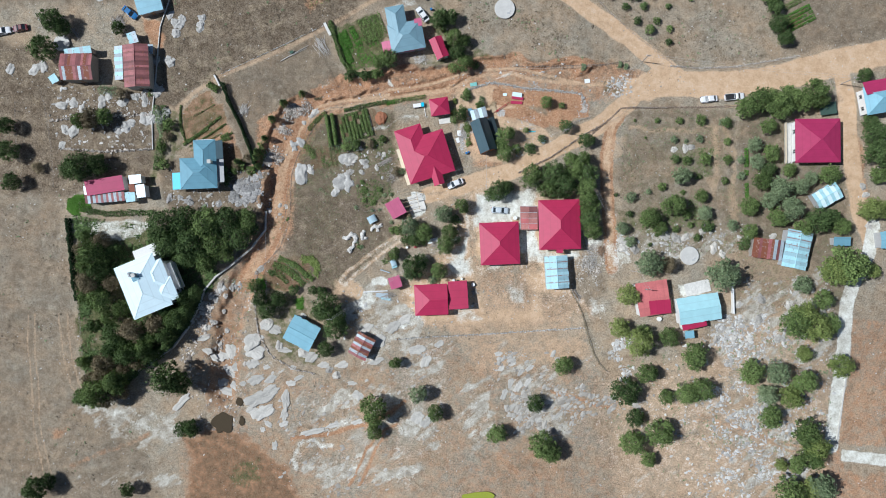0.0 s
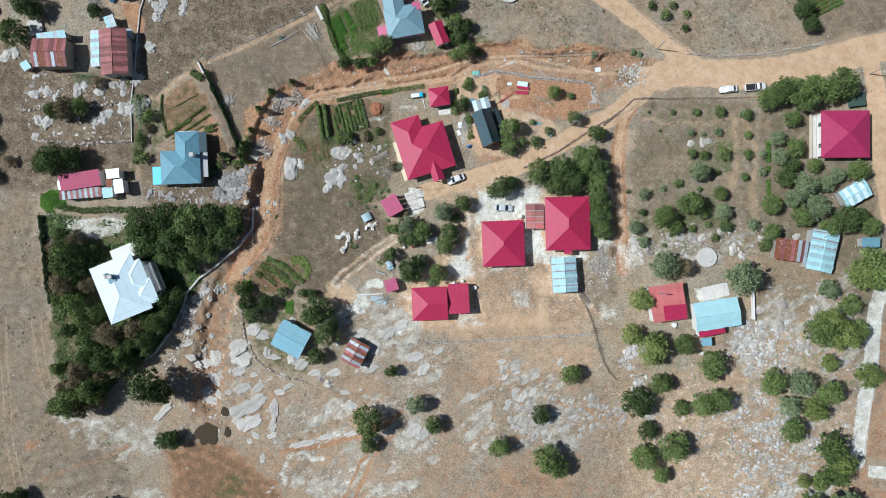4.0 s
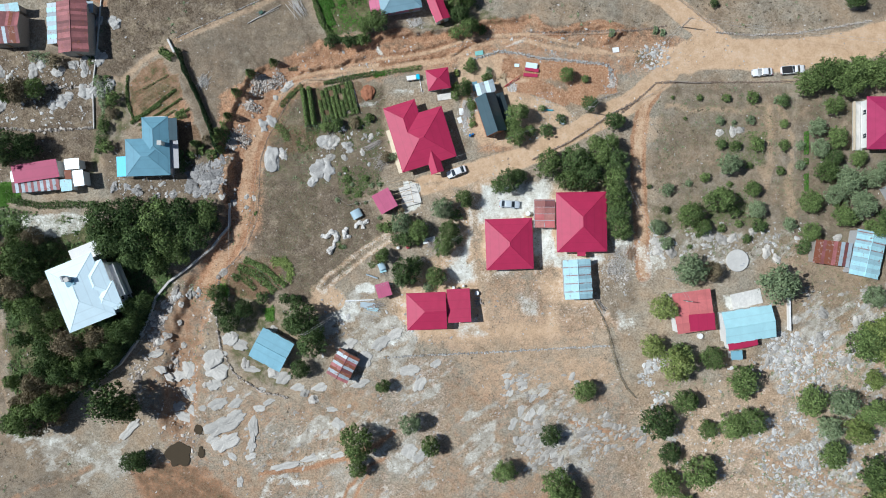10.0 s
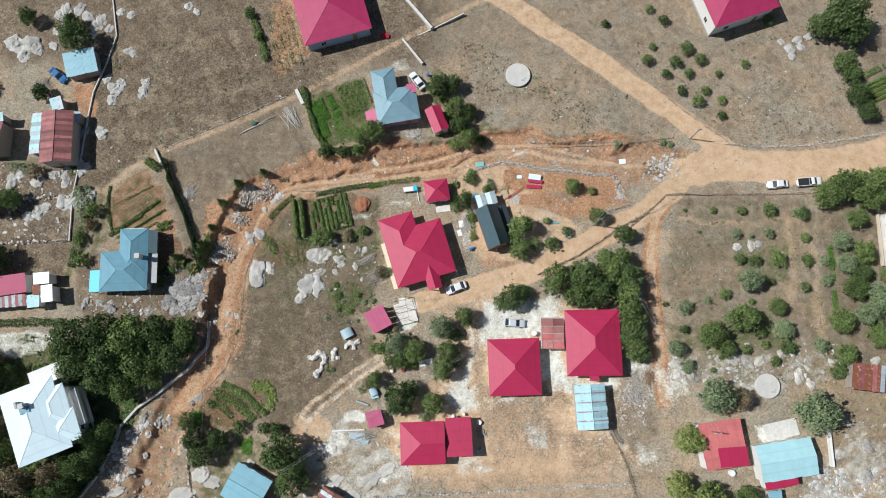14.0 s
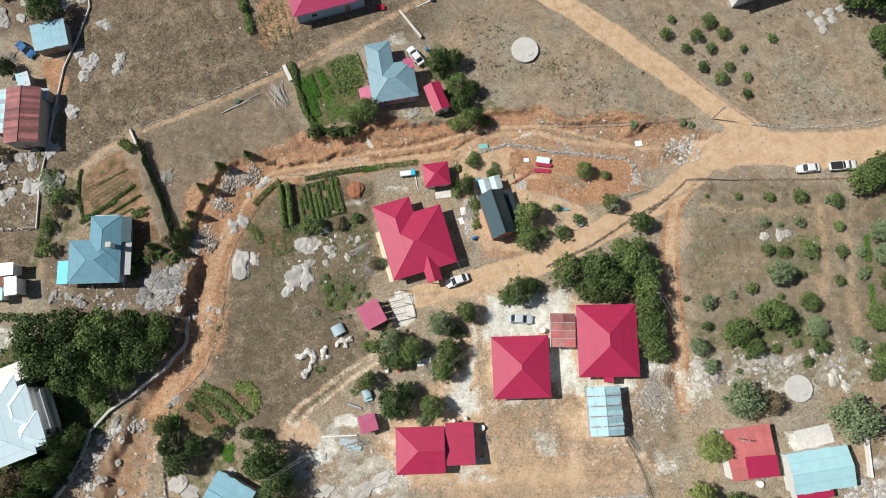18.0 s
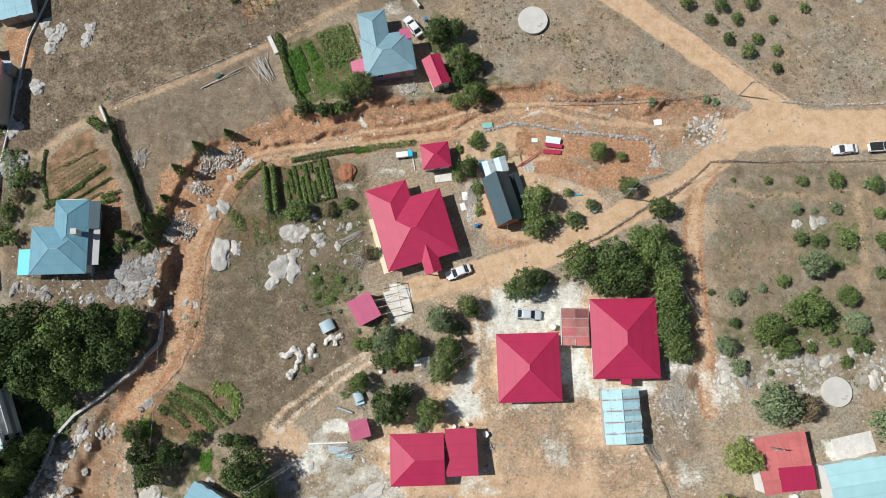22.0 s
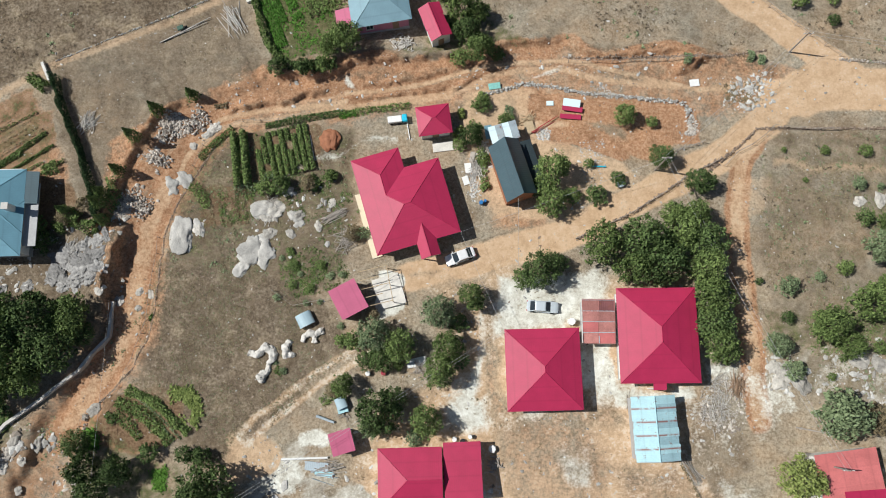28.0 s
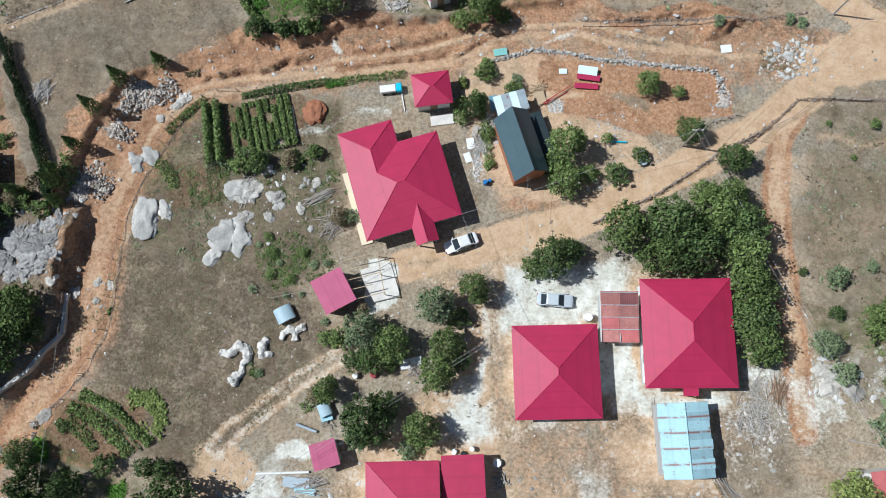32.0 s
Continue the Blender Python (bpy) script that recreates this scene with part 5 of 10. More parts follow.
# the two square houses
h = house("house", "square white house under a crimson pyramid roof", "house", (14.48, 1.42, 10.20, 10.98, 2.4), 3.1, 1.65, CRIMSON, WHITE_PLASTER)
h = house("house", "white house under a crimson hip roof with a short ridge", "house", (29.99, 6.26, 10.78, 12.84, 1.4), 3.3, 1.9, CRIMSON, WHITE_PLASTER, door="")
part("porch_roof", boxed(-1.0, -7.3, 3.05, 0.75, -6.1, 3.2), CRIMSON, h)
part("porch_post", rod(bmesh.new(), (-0.85, -7.15, -0.5), (-0.85, -7.15, 3.05), 0.09), WHITE_PLASTER, h)
part("porch_post", rod(bmesh.new(), (0.6, -7.15, -0.5), (0.6, -7.15, 3.05), 0.09), WHITE_PLASTER, h)

# the large house with a wing and a gabled porch
CROSS = (-4.49, 23.93, 12.23, 11.33, 17.4)
WING = (-7.66, 27.22, 7.11, 9.35, 17.4)
h = house("house", "large cream house under a crimson roof with wing and porch gable", "house", CROSS, 3.0, 1.85, CRIMSON, CREAM, skip=(2,))
inv = pose(CROSS[0], CROSS[1], 0, 0, 0, CROSS[4]).inverted()
wc = inv @ Vector((WING[0], WING[1], 0))
wc.x = -CROSS[2] / 2 + WING[2] / 2
WING_RISE = 1.85 * min(WING[2], WING[3]) / min(CROSS[2], CROSS[3])
walls(h, wc.x, wc.y, WING[2] - 1.1, WING[3] - 1.1, 3.0, CREAM, 1, "", False)
hip_roof(h, wc.x, wc.y, WING[2], WING[3], 3.008, WING_RISE, CRIMSON, False, True, skip=(0,))
meet = (wc.x, CROSS[3] / 2 - WING[2] / 2, 3.008 + WING_RISE)
ridge_caps(h, [((wc.x, wc.y + WING[3] / 2 - WING[2] / 2, 3.008 + WING_RISE), meet), (meet, (-CROSS[2] / 2 + CROSS[3] / 2, 0, 4.85))], CRIMSON)
PORCH = (-1.87, 19.29, 2.82, 3.87, 17.0)
pc = inv @ Vector((PORCH[0], PORCH[1], 0))
hip_roof(h, pc.x, pc.y - 0.2, PORCH[2], PORCH[3] + 1.2, 3.03, 0.85, CRIMSON, False, False)
for sx in (-1, 1):
    part("porch_post", rod(bmesh.new(), (pc.x + sx * (PORCH[2] / 2 - 0.3), pc.y - PORCH[3] / 2 - 0.3, -0.4), (pc.x + sx * (PORCH[2] / 2 - 0.3), pc.y - PORCH[3] / 2 - 0.3, 3.0), 0.1), WHITE_PLASTER, h)
part("terrace", boxed(-CROSS[2] / 2 - 0.9, -CROSS[3] / 2 + 0.3, -0.5, -CROSS[2] / 2 + 0.6, CROSS[3] / 2 - 1.2, 0.35), CREAM, h, "cream paved terrace along the wall")

# the long house in two parts
h = house("house", "long white house with a crimson roof hipped at one end", "house", (-3.27, -13.19, 8.62, 8.05, 2.6), 2.8, 1.4, CRIMSON, WHITE_PLASTER, hips=(True, False))
h = shed("annex", "lower annex under crimson sheet roofing beside the long house", (3.71, -11.95, 4.96, 7.27, 3.3), 2.7, 0.6, [[CRIMSON]], WHITE_PLASTER, "x", mono=-1, sheet_w=9)
h["category"] = "annex"

# slate-roofed cabin with a white lean-to
CABIN = (10.27, 29.34, 4.53, 8.47, 18.5)
h = shed("cabin", "timber and brick cabin under a dark slate-blue gable roof", CABIN, 3.0, 2.7, [[SLATE]], plain("orange_brick", (0.36, 0.15, 0.08), vary=0.3, scale=5), "y", sheet_w=30)
h["category"] = "cabin"
shed("lean_to", "low lean-to of slate-blue sheets, coloured dark for the cabin's shade", (13.2, 30.7, 2.1, 7.4, 18.5), 1.35, 0.25, [[SHADED_SLATE]], GREY_PLASTER, "y", mono=-1, sheet_w=30)
h = shed("lean_to", "lean-to with loose white and grey roofing sheets", (9.10, 35.16, 4.11, 2.61, 16.9), 2.5, 0.25, [[WHITE_SHEET, ZINC]], GREY_PLASTER, "x", mono=1)

# small outbuildings round the yard
house("summer_kitchen", "small outbuilding under a crimson pyramid roof", "outbuilding", (-1.10, 37.01, 4.94, 4.52, 8.7), 2.5, 0.95, CRIMSON, WHITE_PLASTER, 0.4, windows=1)
shed("shed", "open shed under faded pink roofing sheet", (-12.49, 10.56, 4.06, 4.48, 29.5), 2.5, 0.3, [[PINK_SHEET]], TIMBER, "y", mono=-1, sheet_w=9)
shed("shed", "little hut under a pink-red sheet roof", (-12.64, -8.69, 3.11, 3.02, 17.2), 2.4, 0.3, [[PINK_SHEET]], GREY_PLASTER, "y", mono=-1, sheet_w=9)
shed("barn", "long shed under pale blue sheets with rust streaks", (29.32, -6.09, 5.93, 8.48, 3.6), 2.9, 0.75, [[STREAKED_BLUE], [STREAKED_GREY, STREAKED_BLUE]], GREY_PLASTER, "y", sheet_w=1.1)
h = shed("lean_to", "lean-to under rusty red corrugated sheets with pale joints", (22.08, 8.05, 4.45, 6.06, 0.5), 2.8, 0.3, [[PATCHED_RED]], GREY_PLASTER, "x", mono=1, sheet_w=2.2, seed=12)
for k, (y, mats) in enumerate(zip((-3.0, -1.55, -0.1, 1.4), ((PATCHED_RED, FADED_RED), (FADED_RED, PATCHED_RED), (PATCHED_RED, PATCHED_RED), (PATCHED_RED, OLD_RED)))):
    for x0, mat in zip((-2.2, 0.04), mats):
        z = 2.84 + 0.3 * (y + 3.03) / 6.06
        slab("patch_sheet", [(x0, y, z), (x0 + 2.12, y, z), (x0 + 2.12, y + 1.46, z + 0.072), (x0, y + 1.46, z + 0.072)], mat, h, 0.02)
    part("joint_strip", boxed(-2.2, y + 1.42, 2.93 + 0.3 * (y + 4.45) / 6.06 - 0.045, 2.2, y + 1.5, 2.93 + 0.3 * (y + 4.45) / 6.06 - 0.02), ZINC, h)
part("joint_strip", boxed(-0.06, -3.0, 3.0, 0.02, -2.0, 3.02), ZINC, h)
part("edge_board", boxed(-2.34, -3.0, 2.8, -2.22, 3.0, 3.05), WALL_WASH, h)
shed("shed", "shed under blue corrugated sheets", (-36.70, -21.74, 7.68, 7.03, -27.7), 3.0, 0.5, [[BLUE_SHEET]], GREY_PLASTER, "x")
shed("shed", "shed under red and pale striped sheets", (-21.28, -25.23, 5.11, 6.08, -28.1), 2.6, 0.5, [[OLD_RED, ZINC, RUSTY]], GREY_WOOD, "y", sheet_w=0.7)

# the tall white house in its garden
TALL = (-76.00, -9.43, 10.53, 14.12, 22.4)
TALL_WING = (-71.72, -8.43, 5.86, 10.75, 21.6)
h = house("house", "tall three-storey house under a bright white sheet roof", "house", TALL, 7.0, 1.9, WHITE_SHEET, WHITE_PLASTER, overhang=0.8, windows=3)
q = pose(TALL[0], TALL[1], 0, 0, 0, TALL[4]).inverted() @ Vector((TALL_WING[0], TALL_WING[1], 0))
walls(h, q.x, q.y, TALL_WING[2] - 1.0, TALL_WING[3] - 1.0, 6.8, WHITE_PLASTER, 3, "", False)
hip_roof(h, q.x, q.y - 2.4, TALL_WING[2], TALL_WING[3] - 4.8, 6.8, 1.0, WHITE_SHEET)
hip_roof(h, q.x - 0.6, q.y + 1.8, TALL_WING[2], TALL_WING[3] - 3.0, 6.85, 1.1, WHITE_SHEET)
for lvl in (2.9, 5.2):
    b = part("balcony", boxed(q.x + TALL_WING[2] / 2 - 0.6, q.y - 3.0, lvl - 0.15, q.x + TALL_WING[2] / 2 + 1.0, q.y + 4.0, lvl), WHITE_PLASTER, h)
    part("railing", boxed(q.x + TALL_WING[2] / 2 + 0.9, q.y - 3.0, lvl + 0.004, q.x + TALL_WING[2] / 2 + 0.98, q.y + 4.0, lvl + 0.95), WHITE_FRAME, b)
part("terrace", boxed(-0.5, TALL[3] / 2 - 0.6, -0.5, TALL[2] / 2 + 0.6, TALL[3] / 2 + 2.6, 4.2), WHITE_PLASTER, h, "flat white roof terrace")
chimney(h, -0.2, 3.2, 7.5, 9.9, 0.8, GREY_PLASTER)
part("roof_vent", boxed(-1.6, 3.2, 7.3, -1.2, 4.4, 9.3), GREY_PLASTER, h)
part("roof_hatch", boxed(-1.2, 1.8, 7.6, 0.6, 2.9, 8.9), STEEL_BLUE, h)

# grey-blue house with a wing to the back
GB = (-63.65, 19.70, 9.49, 8.01, 2.3)
h = house("house", "house under a grey-blue hip roof with a wing", "house", GB, 3.2, 1.6, STEEL_BLUE, WHITE_PLASTER)
walls(h, GB[2] * 0.19, GB[3] * 0.5 + 0.6, GB[2] * 0.57 - 1.1, 8.0, 3.2, WHITE_PLASTER, 1, "", False)
hip_roof(h, GB[2] * 0.19, GB[3] * 0.5 - 0.1, GB[2] * 0.6, 9.2, 3.22, 1.4, STEEL_BLUE)
chimney(h, GB[2] / 2 - 1.2, 2.6, 3.8, 5.6, 0.8)
part("balcony", boxed(GB[2] / 2 - 0.3, -2.5, 2.4, GB[2] / 2 + 1.6, 6.6, 2.55), GREY_PLASTER, h)
slab("awning", [(GB[2] / 2 - 0.6, 3.5, 3.3), (GB[2] / 2 + 1.6, 3.5, 2.9), (GB[2] / 2 + 1.6, 8.2, 2.9), (GB[2] / 2 - 0.6, 8.2, 3.3)], SLATE, h)
slab("awning", [(-GB[2] / 2 - 2.3, -GB[3] / 2 + 0.1, 2.5), (-GB[2] / 2 + 0.1, -GB[3] / 2 + 0.1, 2.8), (-GB[2] / 2 + 0.1, 0.4, 2.8), (-GB[2] / 2 - 2.3, 0.4, 2.5)], TURQUOISE, h)["label"] = "bright turquoise tarpaulin awning"
for y in (-GB[3] / 2 + 0.3, 0.2):
    part("awning_post", rod(bmesh.new(), (-GB[2] / 2 - 2.2, y, -0.5), (-GB[2] / 2 - 2.2, y, 2.47), 0.05), GREY_WOOD, h)

# pale blue house with a garden, and its red outbuilding
NB = (-9.68, 55.16, 8.89, 7.40, 10.8)
h = house("house", "pink-walled house under a light grey-blue hip roof", "house", NB, 3.1, 1.6, sheet_metal("light_blue_sheet", (0.21, 0.34, 0.40), rough=0.5, depth=0.01), PINK_PLASTER)
lb = bpy.data.materials["light_blue_sheet"]
NW = (-11.99, 58.18, 4.92, 9.76, 13.5)
q = pose(NB[0], NB[1], 0, 0, 0, NB[4]).inverted() @ Vector((NW[0], NW[1], 0))
walls(h, q.x, q.y, NW[2] - 1.1, NW[3] - 1.1, 3.1, PINK_PLASTER, 1, "", False)
hip_roof(h, q.x, q.y, NW[2], NW[3], 3.12, 1.2, lb)
slab("porch_roof", [(-NB[2] / 2 - 2.2, -NB[3] / 2 + 0.2, 2.6), (-NB[2] / 2 + 0.6, -NB[3] / 2 + 0.2, 3.0), (-NB[2] / 2 + 0.6, -NB[3] / 2 + 3.6, 3.0), (-NB[2] / 2 - 2.2, -NB[3] / 2 + 3.6, 2.6)], PINK_SHEET, h)
slab("porch_roof", [(NB[2] / 2 - 1.8, NB[3] / 2 - 1.8, 3.5), (NB[2] / 2 + 0.1, NB[3] / 2 - 1.8, 3.5), (NB[2] / 2 + 0.1, NB[3] / 2 + 0.2, 3.5), (NB[2] / 2 - 1.8, NB[3] / 2 + 0.2, 3.5)], PINK_SHEET, h)
shed("shed", "gabled outbuilding under crimson roofing sheet", (-1.21, 52.20, 3.32, 5.58, 22.1), 2.8, 0.8, [[CRIMSON]], WHITE_PLASTER, "y", sheet_w=1.8)
house("house", "house with pale blue walls under a large magenta hip roof", "house", (-24.33, 77.16, 14.73, 15.02, 16.4), 3.8, 1.9, PURPLE, BLUE_PLASTER)
house("house", "white house with blue trim under a crimson hip roof", "house", (61.78, 80.64, 14.75, 13.47, 19.5), 5.0, 2.6, PURPLE, WHITE_PLASTER)

# barns and yards to the north-west
shed("barn", "barn under old red sheets patched with pale ones", (-94.88, 47.11, 8.09, 6.64, 1.0), 4.0, 0.9, [[OLD_RED, OLD_RED, OLD_RED, RUSTY, ZINC], [OLD_RED, OLD_RED, RUSTY, OLD_RED, OLD_RED]], GREY_WOOD, "x", sheet_w=0.7, seed=3)
shed("lean_to", "lean-to under pale blue sheets behind the red barn", (-94.90, 51.39, 6.80, 1.75, 7.7), 3.2, 0.3, [[PALE_BLUE, ZINC, PALE_BLUE]], GREY_WOOD, "x", mono=1, seed=6)
shed("barn", "long barn under dull red ribbed sheets", (-79.60, 47.42, 6.43, 10.80, 2.6), 3.8, 0.9, [[OLD_RED]], GREY_WOOD, "y", sheet_w=0.6, seed=4)
shed("lean_to", "lean-to with weathered pale sheets beside a barn", (-84.49, 48.38, 2.28, 8.59, 1.9), 2.8, 0.5, [[ZINC, PALE_BLUE]], GREY_WOOD, "y", mono=1, seed=5)
shed("lean_to", "small pale blue lean-to behind a barn", (-76.92, 52.11, 2.13, 2.35, 0.0), 2.5, 0.2, [[ZINC]], GREY_WOOD, "y", mono=-1)
shed("shed", "low shed under light blue sheets", (-76.92, 64.26, 6.49, 5.30, 14.6), 2.6, 0.4, [[BLUE_SHEET]], GREY_WOOD, "x", mono=1)
shed("shed", "small hut under pale blue sheets", (-102.01, 44.51, 1.92, 2.13, 32.5), 2.0, 0.2, [[PALE_BLUE]], GREY_WOOD, "x", mono=1)
shed("shed", "crooked hut roofed with pale blue sheets", (-81.12, 55.08, 2.33, 2.83, 18.4), 2.4, 0.2, [[PALE_BLUE, ZINC]], GREY_WOOD, "x", mono=1)
shed("shed", "low house under a magenta sheet roof", (-87.81, 16.44, 9.79, 3.92, 9.1), 3.2, 0.4, [[PURPLE]], WHITE_PLASTER, "x", mono=1, sheet_w=20)
shed("lean_to", "lean-to under rusty striped sheets below the low house", (-88.10, 13.34, 10.17, 2.35, 4.6), 2.6, 0.3, [[OLD_RED, ZINC]], WHITE_PLASTER, "x", mono=1, sheet_w=0.7)
shed("shed", "small block under white sheets", (-80.12, 18.13, 3.21, 2.24, 5.0), 3.0, 0.15, [[WHITE_SHEET]], WHITE_PLASTER, "y", mono=1)
shed("shed", "small block under white sheets with a tank frame", (-78.53, 15.05, 2.31, 3.35, 7.0), 3.2, 0.12, [[WHITE_SHEET]], WHITE_PLASTER, "y", mono=1)
shed("shed", "lean-to under a pale blue sheet beside the low house", (-81.50, 13.57, 2.53, 2.52, 6.4), 2.6, 0.12, [[PALE_BLUE]], WHITE_PLASTER, "y", mono=1)
shed("shed", "narrow rusty roof between white blocks", (-81.05, 15.85, 1.54, 1.97, 5.2), 2.8, 0.1, [[RUSTY]], WHITE_PLASTER, "y", mono=1)
shed("shed", "small white-roofed porch at the low house's end", (-92.31, 15.28, 2.18, 2.38, 7.4), 2.8, 0.12, [[WHITE_SHEET]], WHITE_PLASTER, "y", mono=1)

# east side
h = house("house", "square white house under a magenta hip roof", "house", (96.80, 27.96, 11.65, 11.29, 0.4), 3.3, 1.9, PURPLE, WHITE_PLASTER)
part("terrace", boxed(-6.9, -5.5, -0.4, -5.0, 5.2, 0.3), CONCRETE, h)
part("balustrade", boxed(-7.0, -5.5, 0.304, -6.85, 5.2, 1.0), CREAM, h)
shed("shed", "shed patched with pale blue sheets", (99.65, 13.76, 6.86, 4.57, 30.2), 2.6, 0.4, [[PALE_BLUE, WHITE_SHEET]], GREY_PLASTER, "x")
shed("barn", "barn under rusty striped sheets", (84.14, -0.07, 7.74, 5.14, -6.5), 2.6, 0.4, [[RUSTY, OLD_RED, RUSTY, RUSTY, ZINC]], GREY_WOOD, "x", mono=1, sheet_w=0.75)
shed("barn", "barn under light blue sheets", (91.68, -0.28, 6.42, 9.67, -11.8), 2.8, 0.5, [[PALE_BLUE, STREAKED_GREY]], GREY_PLASTER, "y")
shed("shed", "small hut under a grey-blue sheet", (103.71, 1.86, 4.32, 2.35, 0.0), 2.3, 0.2, [[STEEL_BLUE]], GREY_PLASTER, "x", mono=1)
shed("shed", "outbuilding under faded red roofing sheet", (54.25, -12.81, 8.27, 8.63, 8.2), 3.0, 0.35, [[FADED_RED]], WHITE_PLASTER, "y", mono=-1, sheet_w=2)
shed("lean_to", "lean-to under crimson roofing sheet", (56.03, -15.11, 5.51, 3.52, 4.6), 3.15, 0.2, [[CRIMSON]], WHITE_PLASTER, "y", mono=-1, sheet_w=2)
shed("shed", "house under pale blue roofing sheets", (66.09, -15.56, 10.65, 6.84, 9.5), 3.2, 0.8, [[CLEAN_BLUE], [CLEAN_BLUE]], WHITE_PLASTER, "x", sheet_w=1.6)
shed("lean_to", "lean-to under crimson sheets against the blue-roofed house", (65.00, -19.50, 6.29, 2.38, 12.2), 2.6, 0.3, [[CRIMSON]], WHITE_PLASTER, "x", mono=1, sheet_w=2)
shed("shed", "tiny hut under a blue sheet", (63.90, -22.33, 2.37, 1.96, 7.2), 2.2, 0.15, [[BLUE_SHEET]], WHITE_PLASTER, "x", mono=1)
h = house("house", "white house under a light blue and magenta roof", "house", (114.55, 38.99, 12.32, 7.33, 10.2), 4.0, 1.8, BLUE_SHEET, WHITE_PLASTER)
slab("roof_panel", [(-6.0, 1.5, 5.0), (6.0, 1.5, 5.0), (6.0, 4.9, 4.15), (-6.0, 4.9, 4.15)], PURPLE, h)
shed("shed", "blue-roofed shed at the far edge", (115.38, 2.30, 4.24, 4.39, 4.0), 3.0, 0.4, [[BLUE_SHEET]], GREY_PLASTER, "x")


# ---- trees ----
def crown_mesh(kind, seed, leaves, leaf, lobes):
    """A crown of unit radius made of many separate leaf sprays on uneven lobes, base at z = 0."""
    g = np.random.default_rng(seed)
    c = []
    for i in range(lobes):
        a, r = 2 * math.pi * (i + g.uniform(-0.3, 0.3)) / (lobes - 1), g.uniform(0.45, 0.62)
        c.append((r * math.cos(a), r * math.sin(a), g.uniform(0.55, 0.95), g.uniform(0.30, 0.44)))
    c[-1] = (g.uniform(-0.15, 0.15), g.uniform(-0.15, 0.15), g.uniform(1.05, 1.3), g.uniform(0.45, 0.58))
    for _ in range(lobes):
        a, r = g.uniform(0, 2 * math.pi), g.uniform(0.5, 0.85)
        c.append((r * math.cos(a), r * math.sin(a), g.uniform(0.5, 1.05), g.uniform(0.14, 0.26)))
    for _ in range(lobes * 3):
        a, r = g.uniform(0, 2 * math.pi), g.uniform(0.72, 1.04)
        c.append((r * math.cos(a), r * math.sin(a), g.uniform(0.45, 0.95), g.uniform(0.07, 0.14)))
    c = np.array(c)
    w = c[:, 3] ** 2
    pick_lobe = g.choice(len(c), leaves, p=w / w.sum())
    d = g.normal(size=(leaves, 3))
    d[:, 2] = np.abs(d[:, 2]) * 0.9 - 0.25
    d /= np.linalg.norm(d, axis=1, keepdims=True)
    rad = c[pick_lobe, 3] * np.where(g.random(leaves) < 0.14, g.uniform(1.05, 1.5, leaves), g.uniform(0.55, 1.1, leaves))
    pos = c[pick_lobe, :3] + d * rad[:, None] * np.array([1, 1, 0.9])
    n = d + g.normal(size=(leaves, 3)) * 0.55 + np.array([0, 0, 0.35])
    n /= np.linalg.norm(n, axis=1, keepdims=True)
    t = np.cross(n, g.normal(size=(leaves, 3)))
    t /= np.linalg.norm(t, axis=1, keepdims=True)
    b = np.cross(n, t)
    s = leaf * g.uniform(0.6, 1.35, leaves)[:, None]
    verts = np.stack([pos + t * s, pos + b * s * 0.55 - n * s * 0.12, pos - t * s, pos - b * s * 0.55 - n * s * 0.12], 1).reshape(-1, 3)
    me = bpy.data.meshes.new("crown")
    me.from_pydata(verts, [], np.arange(leaves * 4).reshape(-1, 4).tolist())
    me.materials.append(LEAVES[kind])
    return me


def trunk_mesh(seed):
    rnd = random.Random(seed)
    bm = bmesh.new()
    rod(bm, (0, 0, -0.25), (0.03, 0.02, 0.45), 0.07, 0.05)
    for i in range(5):
        a = i * 1.256 + rnd.uniform(-0.3, 0.3)
        e = Vector((0.45 * math.cos(a), 0.45 * math.sin(a), rnd.uniform(0.7, 0.95)))
        rod(bm, (0.03, 0.02, 0.4), e, 0.035, 0.012, 5)
        for k in (-0.5, 0.5):
            rod(bm, e * 0.7 + Vector((0, 0, 0.1)), e + Vector((0.2 * math.cos(a + k), 0.2 * math.sin(a + k), 0.15)), 0.015, 0.006, 4)
    me = bpy.data.meshes.new("trunk")
    bm.to_mesh(me)
    bm.free()
    me.materials.append(BARK)
    return me


TREE_WORDS = {"dark": "dark green leafy fruit tree", "mid": "green leafy fruit tree", "olive": "grey-green tree with a loose crown", "yellow": "yellow-green leafy tree", "dry": "thin scrubby half-dry bush", "bright": "bright green bush"}
prototypes, tree_count = {}, [0]


def tree(x, y, r, kind, place="", small=False, tall=1.0):
    tree_count[0] += 1
    rnd = random.Random(tree_count[0] * 7 + 3)
    key = (kind, small, rnd.randrange(4))
    r *= 1.07
    flat = rnd.uniform(1.0, 1.2) if small else rnd.uniform(1.45, 1.75)
    m = pose(x, y, gz(x, y), 0, 0, rnd.uniform(0, 360)) @ Matrix.Diagonal((r, r * rnd.uniform(0.9, 1.08), r * flat * tall, 1))
    if key in prototypes:
        ob = copy_thing(prototypes[key], m)
        ob.matrix_basis = m
    else:
        ob = thing("bush" if small else "tree", "", "bush" if small else "tree", m)
        seed = sum(map(ord, kind)) + key[2] * 31
        t = new("trunk", trunk_mesh(seed))
        c = new("crown", crown_mesh(kind, seed, 850 if small else 3000, 0.1 if small else 0.061, 6 if small else 8))
        t.parent = c.parent = ob
        prototypes[key] = ob
    tagged(ob, TREE_WORDS[kind] + (" " + place if place else ""), "bush" if small else "tree", "bushes" if small else "trees")
    return ob


